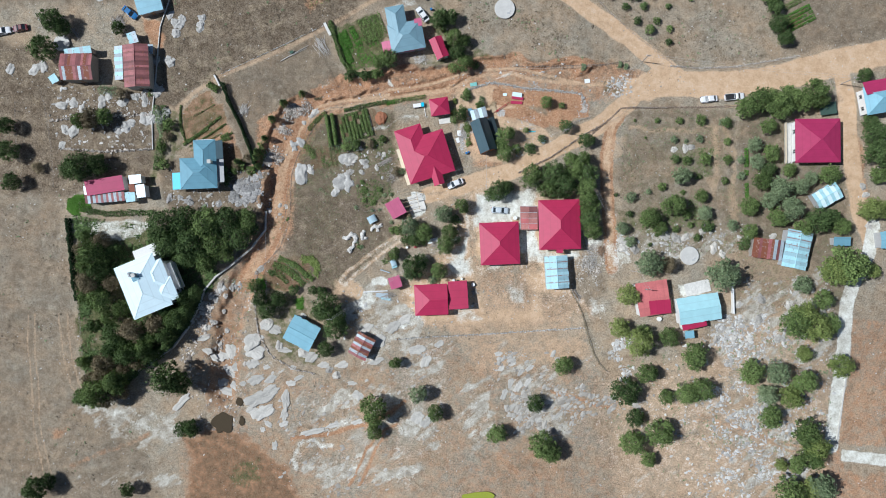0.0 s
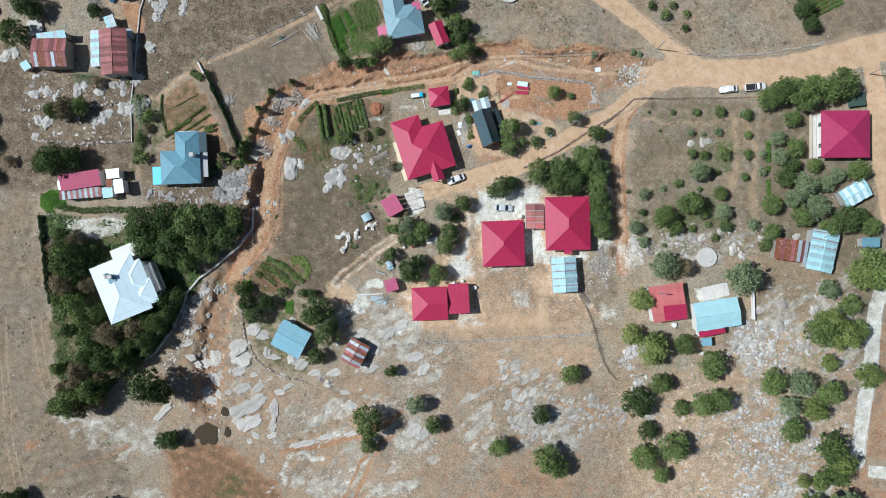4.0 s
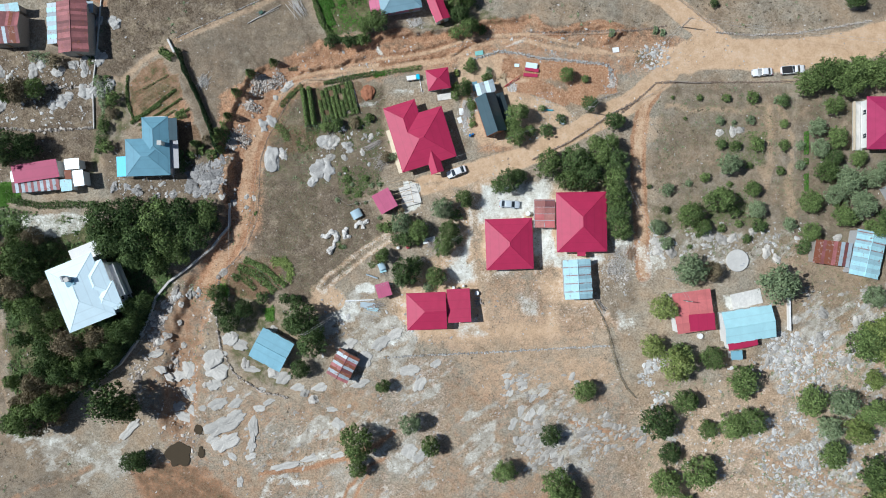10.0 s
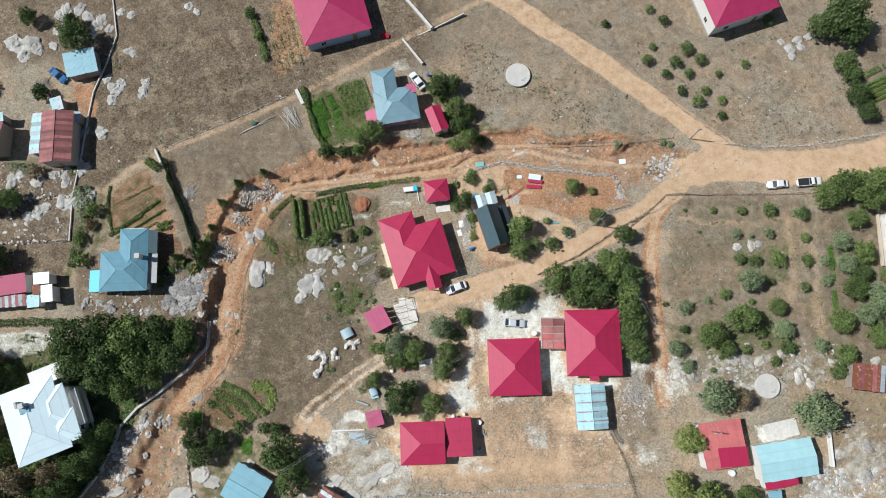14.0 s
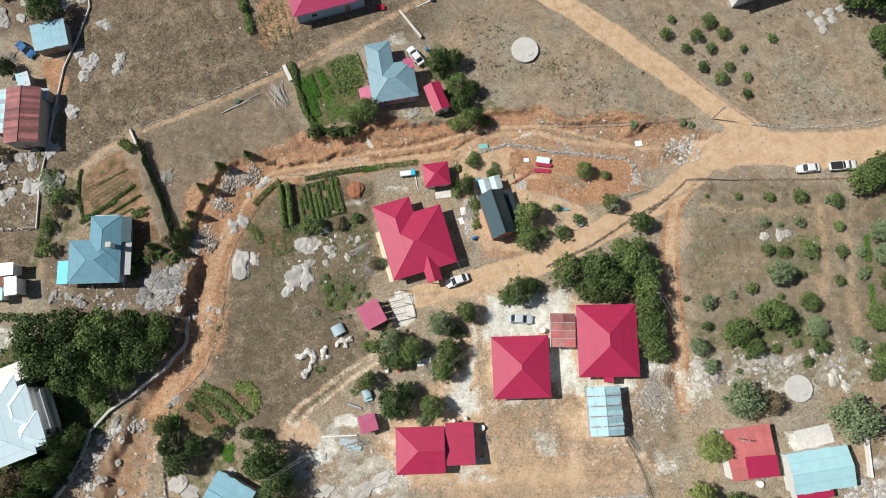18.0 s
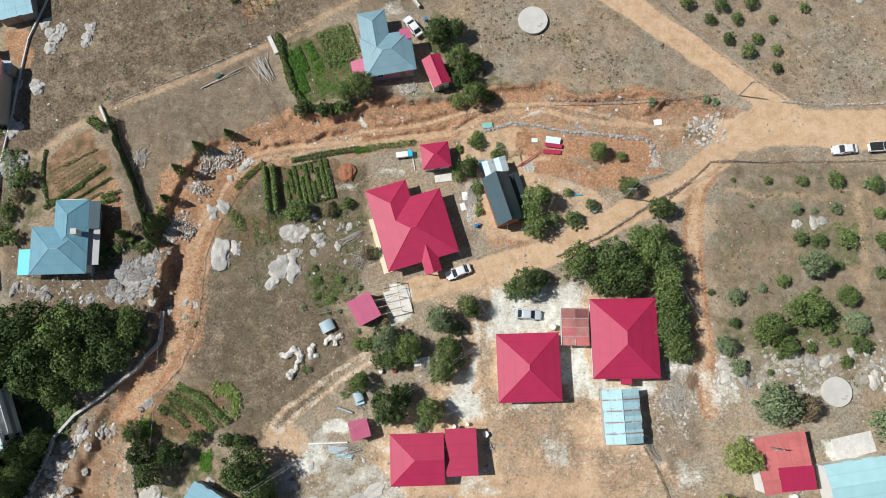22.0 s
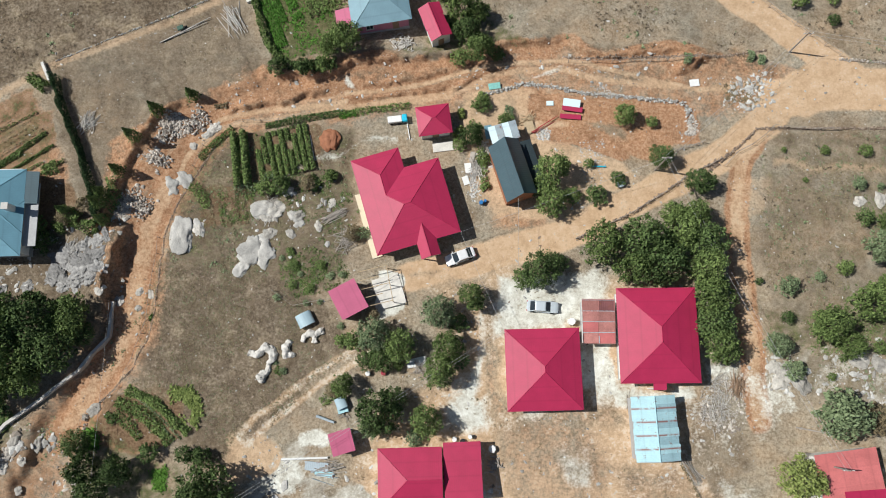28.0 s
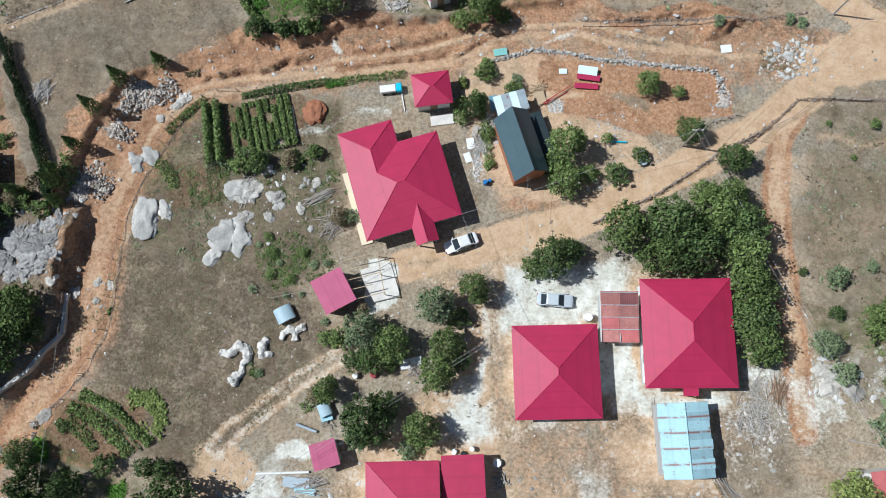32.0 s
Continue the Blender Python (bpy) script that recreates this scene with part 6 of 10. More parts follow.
def trees(rows, kinds, place, small_under=1.6, tall=1.0):
    rnd = random.Random(len(rows) * 13 + len(place))
    for x, y, r in rows:
        tree(x, y, r, rnd.choice(kinds), place, r < small_under, tall)


trees([(30.8, -30.1, 2.5), (-12.6, -29.7, 1.6), (-17.8, -41.2, 3.5), (-2.3, -42.5, 2.2), (-18.1, -47.2, 2.2), (23.7, -40.0, 2.2), (13.8, -47.9, 2.5), (25.4, -50.4, 3.4), (27.6, -52.6, 2.6), (46.6, -36.5, 3.6), (49.5, -43.8, 2.2), (55.4, -47.0, 3.4), (48.5, -49.9, 3.2), (52.8, -54.3, 2.0), (57.6, -38.4, 1.9), (62.7, -37.2, 2.9), (66.3, -36.4, 2.9), (64.9, -27.7, 3.2), (52.4, -32.1, 2.5)], ["mid", "dark", "mid"], "on bare stony slope")
trees([(-6.7, -37.5, 2.3), (86.0, -32.0, 2.9), (83.8, -37.9, 2.6), (52.9, -3.9, 3.3), (71.9, -6.8, 3.7), (96.2, -61.2, 3.5), (93.3, -9.4, 2.2)], ["olive"], "among pale rocks")
trees([(45.4, -20.4, 2.5), (50.3, -24.0, 3.5), (51.7, -21.9, 2.3), (58.3, -22.9, 2.5), (79.4, -31.8, 2.9), (92.6, -34.2, 2.9), (89.7, -38.2, 2.9), (84.1, -43.4, 2.9), (93.3, -27.4, 2.0), (90.4, -18.9, 3.8), (95.5, -20.4, 3.5), (99.9, -19.6, 2.6), (93.3, -47.4, 3.5), (95.5, -51.0, 3.5), (94.0, -54.2, 2.9), (87.5, -56.1, 1.6), (91.4, -56.1, 2.0), (88.9, -62.4, 4.1), (94.0, -61.2, 2.9), (98.4, -13.1, 2.3), (102.8, -4.3, 4.7), (99.9, -5.7, 3.5), (107.2, -4.3, 2.9), (111.5, -5.7, 2.0)], ["mid", "mid", "yellow"], "on a stony slope")
trees([(47.6, -12.0, 2.8), (92.6, -16.7, 3.2), (102.5, -30.3, 2.8), (110.1, 10.3, 2.9), (113.3, 10.0, 2.3)], ["yellow"], "beside the path")
trees([(50.3, 33.8, 0.41), (56.1, 33.7, 0.73), (61.9, 33.6, 0.98), (67.4, 33.7, 1.40), (53.1, 29.2, 0.41), (60.4, 28.7, 0.97), (63.7, 28.4, 0.57), (67.2, 28.8, 1.05), (60.5, 23.5, 1.19), (63.8, 23.1, 1.26), (68.5, 23.5, 1.54), (61.6, 19.0, 2.24), (57.2, 16.3, 1.12), (62.8, 14.8, 0.73), (67.2, 19.0, 0.65), (49.2, 13.6, 1.40), (45.3, 14.2, 0.57), (59.6, 11.1, 2.94), (67.2, 13.8, 1.68), (48.6, 9.1, 0.98), (53.5, 8.0, 2.38), (46.7, 5.4, 1.68), (56.6, 5.4, 1.68), (60.9, 5.2, 0.98), (48.8, 1.9, 1.47), (64.7, 6.2, 0.89), (63.7, 8.6, 1.26), (67.9, 9.3, 1.83), (69.0, 5.7, 1.54), (66.4, 2.9, 0.98), (73.1, 33.3, 0.98), (53.9, 15.0, 0.73), (56.0, 3.6, 0.57), (54.2, 1.1, 0.57), (74.1, 33.0, 1.48), (74.4, 28.1, 1.01), (74.4, 23.4, 1.25), (73.7, 17.8, 0.99), (75.6, 6.0, 1.48)], ["mid", "mid", "mid", "olive", "dark"], "in a fenced orchard")
trees([(85.3, 38.1, 3.5), (81.6, 38.3, 2.9), (89.6, 39.2, 2.9), (95.5, 40.3, 3.2), (92.9, 38.1, 2.6), (78.3, 36.6, 2.6), (87.5, 35.9, 2.6), (84.5, 31.9, 1.9), (97.7, 38.1, 2.0)], ["mid", "mid", "dark"], "beside the dirt road")
trees([(80.9, 27.1, 1.76), (81.6, 22.7, 1.94), (85.3, 24.9, 2.02), (82.4, 17.6, 2.29), (86.7, 15.4, 2.82), (92.6, 16.2, 2.02), (99.9, 19.1, 2.55), (89.7, 10.3, 2.82), (96.9, 7.4, 3.08), (86.7, 8.1, 2.29), (79.4, 11.0, 2.29), (79.4, 4.5, 2.02), (89.9, 20.5, 1.76), (102.8, 5.9, 2.29), (93.3, 5.2, 2.29), (78.7, 1.2, 1.58), (78.0, 23.4, 1.06), (78.0, 19.1, 1.06), (84.5, 20.5, 1.76), (84.5, 12.5, 2.02), (95.5, 18.3, 1.76), (100.6, 8.1, 2.02)], ["mid", "mid", "dark", "olive"], "in a dense grove")
trees([(111.5, 29.3, 3.2), (111.8, 24.2, 3.2), (113.0, 19.1, 2.2), (109.3, 45.1, 1.8), (110.8, 33.0, 1.8)], ["dark", "mid"], "beside the far track")
trees([(14.3, 15.1, 2.5), (11.9, 14.0, 1.4), (16.4, 16.2, 1.6), (22.6, 18.7, 2.7), (28.5, 19.2, 3.1), (31.0, 16.1, 3.3), (26.9, 15.3, 2.4), (35.9, 23.2, 2.1), (37.0, 19.3, 2.7), (36.8, 15.5, 2.7), (37.6, 11.7, 2.7), (37.7, 8.3, 2.5), (38.4, 5.0, 2.5), (33.7, 21.0, 2.7), (33.1, 23.5, 1.8)], ["dark", "mid"], "shading the houses")
trees([(37.2, 28.3, 1.9), (31.8, 31.9, 1.7), (26.8, 38.3, 1.6), (15.9, 29.5, 2.4), (14.1, 27.3, 1.5), (15.8, 25.1, 2.1), (19.0, 26.2, 1.3), (22.5, 26.3, 1.5), (25.7, 28.9, 1.1), (21.6, 31.1, 0.8), (31.0, 37.6, 0.9), (5.9, 40.0, 1.3), (9.5, 37.7, 1.2), (4.5, 35.0, 1.6), (2.7, 33.8, 1.1)], ["mid", "mid", "dark"], "near the cabin")
trees([(0.0, 9.0, 2.3), (4.8, 11.2, 1.9), (2.8, 7.7, 1.4), (1.5, 4.3, 2.1), (0.2, 1.0, 2.3), (3.2, 2.4, 1.2), (-8.7, 5.8, 2.2), (-5.3, 4.2, 2.2), (-7.6, 2.5, 1.7), (-9.9, 2.1, 1.3), (-7.6, -4.7, 2.8), (-8.9, -6.6, 1.6), (-5.7, -3.0, 1.6), (-1.3, -5.8, 2.1), (-2.9, -8.1, 1.2)], ["dark", "olive", "mid"], "in the dusty yard")
trees([(-12.9, -1.2, 1.6), (-11.8, 4.9, 1.4), (-13.5, 4.9, 1.0), (-14.5, -1.9, 1.0), (-5.4, 1.6, 0.8), (-9.1, 8.8, 0.8), (-25.6, 26.8, 1.3), (-23.1, 27.2, 1.5), (-19.4, 27.6, 1.2), (-16.2, 28.8, 1.0), (-12.5, 20.2, 1.2)], ["dry", "dry", "mid"], "in dry grass")
trees([(-30.0, -14.8, 3.2), (-31.9, -16.6, 2.2), (-28.1, -20.4, 3.0), (-30.6, -26.0, 2.2), (-49.0, -9.6, 1.83), (-47.8, -12.8, 2.07), (-45.8, -15.7, 2.32), (-42.9, -13.0, 1.95), (-39.3, -10.6, 1.46), (-34.3, -10.9, 1.34), (-31.9, -11.1, 1.4), (-27.5, -17.9, 2.2)], ["dark"], "by the blue-roofed shed")
trees([(-72.9, 6.1, 3.8), (-67.4, 7.3, 3.8), (-61.6, 6.5, 3.8), (-56.2, 7.0, 3.4), (-51.0, 7.8, 2.8), (-71.1, 1.7, 3.8), (-64.5, 1.4, 4.1), (-58.7, 1.5, 3.5), (-53.2, 3.3, 3.3), (-61.4, -3.4, 2.8), (-49.9, 5.2, 1.6), (-66.7, -2.2, 2.6), (-74.0, 2.9, 2.6), (-57.0, -1.2, 2.5)], ["dark", "dark", "mid"], "in a dense walnut grove", tall=0.8)
trees([(-93.2, -4.5, 2.3), (-93.1, -11.8, 2.1), (-89.5, -5.9, 2.6), (-86.6, -8.8, 2.1), (-83.6, -15.4, 2.1), (-82.1, -23.5, 2.3), (-77.7, -22.0, 2.1), (-85.8, -26.4, 2.3), (-79.2, -29.3, 2.1), (-75.5, -22.0, 2.1), (-68.2, -16.9, 1.8), (-88.7, -32.3, 2.3), (-83.6, -36.7, 2.1), (-86.5, -17.6, 2.1), (-92.4, 2.9, 2.1), (-88.8, 2.1, 2.1), (-87.2, -38.1, 2.6), (-66.0, -13.2, 1.8), (-71.2, -20.5, 1.8), (-93.1, -29.3, 1.8), (-93.1, -38.1, 2.3)], ["dark", "mid", "mid", "dry"], "crowding the walled garden")
trees([(-90.1, -1.5, 3.5), (-91.6, -8.8, 2.9), (-88.6, -13.2, 3.2), (-85.0, -22.0, 2.9), (-79.9, -20.8, 2.9), (-74.0, -19.3, 2.6), (-70.3, -17.6, 2.6), (-66.7, -15.4, 2.0), (-87.2, -29.3, 2.9), (-81.3, -27.1, 2.9), (-76.9, -24.6, 2.3), (-88.6, -36.6, 3.5), (-84.2, -34.0, 2.9), (-85.7, -0.8, 2.0), (-93.8, -0.1, 2.1), (-64.5, -11.7, 2.3), (-82.8, -30.8, 2.0), (-90.8, -19.8, 2.0), (-72.5, -15.4, 2.0), (-91.5, -33.7, 2.0)], ["dark", "dark", "mid", "dry"], "in a walled garden", tall=1.05)
trees([(-93.4, 21.2, 3.5), (-89.4, 21.9, 2.6), (-96.7, 20.4, 2.6), (-101.6, 59.2, 2.9), (-103.7, 51.9, 3.2), (-99.7, 57.8, 2.1), (-112.9, 25.5, 2.6), (-112.1, 17.5, 2.3), (-113.6, 32.1, 2.1), (-104.7, -61.2, 2.9), (-102.5, -60.0, 2.0), (-81.6, -62.2, 1.9), (-65.2, -46.1, 2.3), (-67.4, -46.4, 2.0), (-85.1, 57.8, 1.8)], ["dark"], "on trodden ground")
trees([(-91.4, 33.8, 2.7), (-94.4, 33.3, 2.1), (-88.4, 34.4, 2.1), (-84.7, 40.7, 1.5), (-72.1, 32.6, 1.5), (-72.8, 29.6, 1.3), (-74.3, 26.7, 1.3), (-73.6, 22.2, 1.5), (-58.0, 20.7, 1.3), (-54.3, 22.2, 1.3), (-51.3, 23.7, 1.2), (-106.2, 21.4, 1.5)], ["dry", "mid"], "among limestone rocks")
trees([(-1.1, 59.7, 2.3), (1.8, 60.3, 1.9), (3.0, 54.8, 2.1), (5.3, 54.2, 1.6), (3.6, 51.1, 2.1), (5.4, 48.1, 2.1), (2.5, 47.5, 1.4), (8.2, 48.1, 1.2), (-14.4, 49.4, 2.3), (-16.7, 48.5, 1.6), (-20.6, 45.2, 1.4), (-24.7, 45.2, 1.4), (-17.7, 45.7, 1.4)], ["mid", "dark"], "round a house garden")
trees([(35.0, 75.1, 0.89), (44.8, 78.4, 0.89), (47.7, 75.8, 1.11), (52.2, 69.3, 1.41), (43.7, 66.7, 1.26), (49.7, 66.1, 1.26), (55.1, 66.8, 1.26), (52.5, 63.6, 1.11), (47.8, 63.6, 1.04), (58.9, 63.6, 0.81), (50.8, 59.8, 1.11), (55.9, 59.8, 1.04), (54.0, 57.3, 1.26), (59.3, 57.7, 0.96), (59.1, 54.2, 0.89), (64.6, 65.8, 0.96), (70.1, 76.0, 1.26), (45.1, 69.9, 0.81), (-42.2, 76.5, 1.11), (-40.0, 71.3, 0.96), (-38.6, 66.7, 0.81)], ["mid", "dark"], "in a young orchard")
trees([(83.8, 74.9, 4.3), (80.2, 73.5, 2.6), (86.5, 71.7, 3.1), (84.7, 65.3, 2.3), (86.3, 62.8, 1.9), (87.0, 58.5, 2.3), (89.0, 54.8, 1.9), (-78.2, 69.8, 3.1), (-79.8, 73.7, 1.7), (-89.6, 74.9, 1.9)], ["dark"], "beside a vegetable plot")


for x, y, r in ((-66.6, -12.6, 2.1), (-68.4, -17.6, 2.3), (-71.4, -22.0, 2.3), (-76.6, -26.4, 2.3), (-83.6, -33.0, 2.2)):
    tree(x, y, r, "dark", "along the garden wall", tall=1.35)
tree(-69.4, -32.3, 4.3, "dark", "at the ravine's edge", tall=1.35)
tree(-66.9, -34.3, 2.8, "dark", "at the ravine's edge", tall=1.4)
for x, y, r in [(-21.5, 17.6, 0.7), (-20.7, 15.5, 0.8), (-20.9, 12.8, 0.75), (-23.1, 10.9, 0.6), (-18.3, 12.3, 0.7), (-18.9, 10.2, 0.55), (-17.0, 15.7, 0.8), (-15.6, 14.1, 0.6), (-13.9, 14.3, 0.6), (-16.9, 10.4, 0.5), (-19.9, 14.3, 0.5), (-22.7, 16.6, 0.45), (-21.6, 0.6, 0.6), (-22.8, 1.7, 0.4), (-13.8, 7.0, 0.6)]:
    tree(x, y, r * 0.9, "mid" if r > 0.62 else "olive", "in the weedy garden", True, 0.55)


tree(58.4, -4.3, 2.0, "dry", "beside the round cistern")


# ---- rocks ----
def rock_mesh(seed, flat, rough=0.28, divisions=3):
    bm = bmesh.new()
    bmesh.ops.create_icosphere(bm, subdivisions=divisions, radius=1.0)
    o = Vector((seed * 7.3, seed * 3.1, seed * 1.7))
    for v in bm.verts:
        k = 1 + rough * noise.noise(v.co * 1.4 + o) * 1.6 + rough * 0.6 * noise.noise(v.co * 3.7 + o) + 0.12 * abs(noise.noise(v.co * 8 + o)) + rough * 0.35 * noise.noise(v.co * 14 + o)
        v.co = Vector((v.co.x * k, v.co.y * k, max(v.co.z, -0.35) * k * flat))
    me = bpy.data.meshes.new("boulder")
    bm.to_mesh(me)
    bm.free()
    me.materials.append(LIMESTONE)
    return me


ROCKS = [rock_mesh(i, 0.55) for i in range(6)]
WHITE_ROCKS, GREY_ROCKS = [], []
for base_rock in ROCKS:
    for group, stuff in ((WHITE_ROCKS, WHITE_LIMESTONE), (GREY_ROCKS, GREY_LIMESTONE)):
        me = base_rock.copy()
        me.materials.clear()
        me.materials.append(stuff)
        group.append(me)


def ledge_mesh(seed):
    """An angular, weathered slab of bedrock of about unit radius: a broken outline, bevelled rim, cracked and tilted top."""
    rnd = random.Random(seed)
    n = 26
    corners = sorted(rnd.uniform(0, 2 * math.pi) for _ in range(7))
    bm = bmesh.new()
    rings = []
    o = Vector((seed * 3.7, seed * 1.9, 0))
    for scale, z in ((1.06, -0.35), (1.0, 0.10), (0.9, 0.17), (0.55, 0.20), (0.2, 0.21)):
        ring = []
        for i in range(n):
            a = 2 * math.pi * i / n
            near = min(abs(math.remainder(a - c, 2 * math.pi)) for c in corners)
            r = (0.80 + 0.22 * max(0.0, 1 - near / 0.4)) * (1 + 0.30 * noise.noise(Vector((math.cos(a), math.sin(a), 0)) * 1.3 + o) + 0.10 * noise.noise(Vector((math.cos(a), math.sin(a), 0)) * 5 + o))
            p = Vector((math.cos(a) * r * scale, math.sin(a) * r * scale, 0))
            lift = z + (0.05 * noise.noise(p * 3 + o) + 0.05 * noise.noise(p * 7 + o) + 0.05 * p.x if z > 0 else 0)
            ring.append(bm.verts.new((p.x, p.y, lift)))
        rings.append(ring)
    for u, w in zip(rings, rings[1:]):
        for i in range(n):
            j = (i + 1) % n
            bm.faces.new((u[i], u[j], w[j], w[i]))
    bm.faces.new(rings[-1])
    me = bpy.data.meshes.new("boulder")
    bm.to_mesh(me)
    bm.free()
    me.materials.append(SLAB_STONE)
    return me


SLABS = [ledge_mesh(i + 20) for i in range(9)]
CRAGS = [rock_mesh(i + 60, 0.5, 0.5, 4) for i in range(4)]
for me in CRAGS:
    me.materials.clear()
    me.materials.append(GREY_LIMESTONE)
SMOOTH_ROCKS = [rock_mesh(i + 40, 0.42, 0.36, 4) for i in range(5)]
for me in SMOOTH_ROCKS:
    me.materials.clear()
    me.materials.append(WHITE_LIMESTONE)
    me.shade_smooth()
rock_rnd = random.Random(8)


def boulder(x, y, r, stretch=1.0, turn=None, slab_like=False, grow=1.0, white=False, grey=False, smooth=False, label="pale weathered limestone boulder", group="boulders"):
    ob = new("boulder", rock_rnd.choice(SMOOTH_ROCKS if smooth else SLABS if slab_like else WHITE_ROCKS if white else CRAGS if grey else ROCKS))
    r *= 0.84 if slab_like else 0.95 * grow
    h = r * (0.5 if slab_like else rock_rnd.uniform(0.6, 0.9))
    ob.matrix_basis = pose(x, y, gz(x, y) - (0.03 if slab_like else 0.08) * r, 0, 0, rock_rnd.uniform(0, 360) if turn is None else turn) @ Matrix.Diagonal((r * stretch, r / max(stretch, 0.6) ** 0.5, h, 1))
    return tagged(ob, label, "boulder", group)


def boulders(rows, lie=42, **kw):
    for x, y, r in rows:
        boulder(x, y, r, rock_rnd.uniform(1.2, 1.9) if kw.get("slab_like") else rock_rnd.uniform(0.9, 1.35), rock_rnd.gauss(lie, 14) if kw.get("slab_like") else None, **kw)


for (x, y, r), stretch, turn in zip([(-37.5, 19.9, 1.9), (-27.0, 17.7, 2.2), (-25.1, 17.2, 1.8), (-28.5, 15.0, 1.0), (-27.8, 16.5, 1.2), (-39.5, 27.3, 1.3), (-37.7, 28.2, 1.3), (-35.0, 21.0, 1.0), (-34.3, 35.8, 0.9), (-25.9, 23.8, 1.4), (-24.1, 23.5, 0.9), (-21.2, 22.9, 0.9), (-25.5, 19.6, 0.8), (-20.4, 21.8, 0.7)], (1.45, 1.1, 1.2, 1.3, 1.1, 1.1, 1.3, 1.5, 2.0, 1.2, 1.0, 1.2, 1.3, 1.0), (97, 10, 70, 60, 120, 100, 120, 95, 45, 20, 0, 130, 150, 40)):
    boulder(x, y, r, stretch, turn, smooth=True, label="smooth white limestone boulder in dry grass", group="white boulders")
boulders([(-35.2, 20.7, 0.9), (-24.9, 20.2, 1.0), (-22.4, 26.6, 0.7), (-15.7, 24.8, 0.7), (-20.7, 22.8, 0.9), (-21.6, 20.2, 0.7), (-24.4, 23.5, 1.5), (-25.5, 22.8, 0.9), (-17.7, 21.4, 0.7), (-34.0, 36.2, 0.9), (-35.0, 35.0, 0.7), (-36.8, 33.4, 0.6), (-48.0, 11.4, 0.7), (-43.3, 11.6, 0.6), (-41.7, 11.1, 0.6), (-43.4, 9.3, 0.5), (-46.1, 10.3, 0.7), (-48.3, -5.3, 1.0), (-49.6, -6.3, 0.5)])
boulders([(-53.5, 16.1, 1.7), (-51.3, 13.9, 1.5), (-50.1, 16.2, 1.4), (-54.7, 14.2, 1.4), (-52.5, 17.3, 1.2), (-49.2, 18.5, 1.2), (-51.1, 18.0, 1.1), (-48.3, 16.9, 1.1), (-48.4, 14.7, 1.1), (-53.7, 12.3, 1.0), (-51.9, 12.4, 1.0), (-49.7, 12.8, 0.9), (-55.7, 16.1, 0.9), (-47.8, 19.3, 0.8), (-53.7, 18.0, 0.8), (-51.1, 15.4, 1.2), (-56.1, 13.0, 0.9), (-49.0, 13.5, 0.9)], grey=True, label="craggy grey limestone outcrop", group="grey outcrops")


def rock_ridge(pts, radii, seed):
    """A rounded, water-worn ridge of rock along a bent line."""
    line, rad = [], []
    for (p, q), (r0, r1) in zip(zip(pts, pts[1:]), zip(radii, radii[1:])):
        for k in range(10):
            line.append(Vector((*p, 0)).lerp(Vector((*q, 0)), k / 10))
            rad.append(r0 + (r1 - r0) * k / 10)
    line.append(Vector((*pts[-1], 0)))
    rad.append(radii[-1])
    for _ in range(3):
        line = [line[0]] + [(line[i - 1] + line[i] * 2 + line[i + 1]) / 4 for i in range(1, len(line) - 1)] + [line[-1]]
    base = line[0].copy()
    bm = bmesh.new()
    rings = []
    for i, (p, r) in enumerate(zip(line, rad)):
        d = (line[min(i + 1, len(line) - 1)] - line[max(i - 1, 0)]).normalized()
        side = Vector((-d.y, d.x, 0))
        end = 0.45 if i in (0, len(line) - 1) else 1.0
        ring = []
        for k in range(20):
            a = 2 * math.pi * k / 20
            s = p + side * math.cos(a) * r + Vector((seed * 5, 0, math.sin(a) * r))
            n = 1 + 0.55 * noise.noise(s * 0.9) + 0.38 * noise.noise(s * 2.1) + 0.12 * noise.noise(s * 5)
            h = math.sin(a)
            q = p + side * math.cos(a) * r * n * end + Vector((0, 0, (h * 1.05 if h > 0 else h * 0.35) * r * n * end))
            ring.append(bm.verts.new(q - base))
        rings.append(ring)
    for u, w in zip(rings, rings[1:]):
        for k in range(20):
            bm.faces.new((u[k], u[(k + 1) % 20], w[(k + 1) % 20], w[k]))
    bm.faces.new(rings[0][::-1])
    bm.faces.new(rings[-1])
    bmesh.ops.recalc_face_normals(bm, faces=bm.faces[:])
    me = bpy.data.meshes.new("boulder")
    bm.to_mesh(me)
    bm.free()
    me.materials.append(PALE_LIMESTONE)
    ob = new("boulder", me)
    ob.matrix_basis = pose(base.x, base.y, gz(base.x, base.y) + 0.1)
    tagged(ob, "white hollowed limestone rock, water-worn into a ridge", "boulder", "hollowed rocks")


rock_ridge([(-26.7, 3.1), (-25.5, 2.7), (-24.6, 3.8), (-23.3, 3.7), (-23.2, 2.2), (-23.8, 1.4)], (0.5, 0.42, 0.55, 0.62, 0.55, 0.3), 1)
rock_ridge([(-23.7, 1.6), (-23.8, 0.5), (-24.7, -0.4), (-25.2, -0.7)], (0.28, 0.45, 0.8, 0.5), 2)
rock_ridge([(-20.8, 4.9), (-21.4, 4.0), (-21.4, 2.8), (-20.0, 2.9)], (0.4, 0.5, 0.6, 0.3), 3)
rock_ridge([(-19.1, 4.6), (-18.8, 5.6), (-18.0, 6.0), (-17.4, 5.5), (-17.3, 4.5)], (0.35, 0.4, 0.5, 0.42, 0.5), 4)
rock_ridge([(-17.4, 5.6), (-16.5, 6.4), (-16.2, 5.8)], (0.35, 0.5, 0.25), 5)
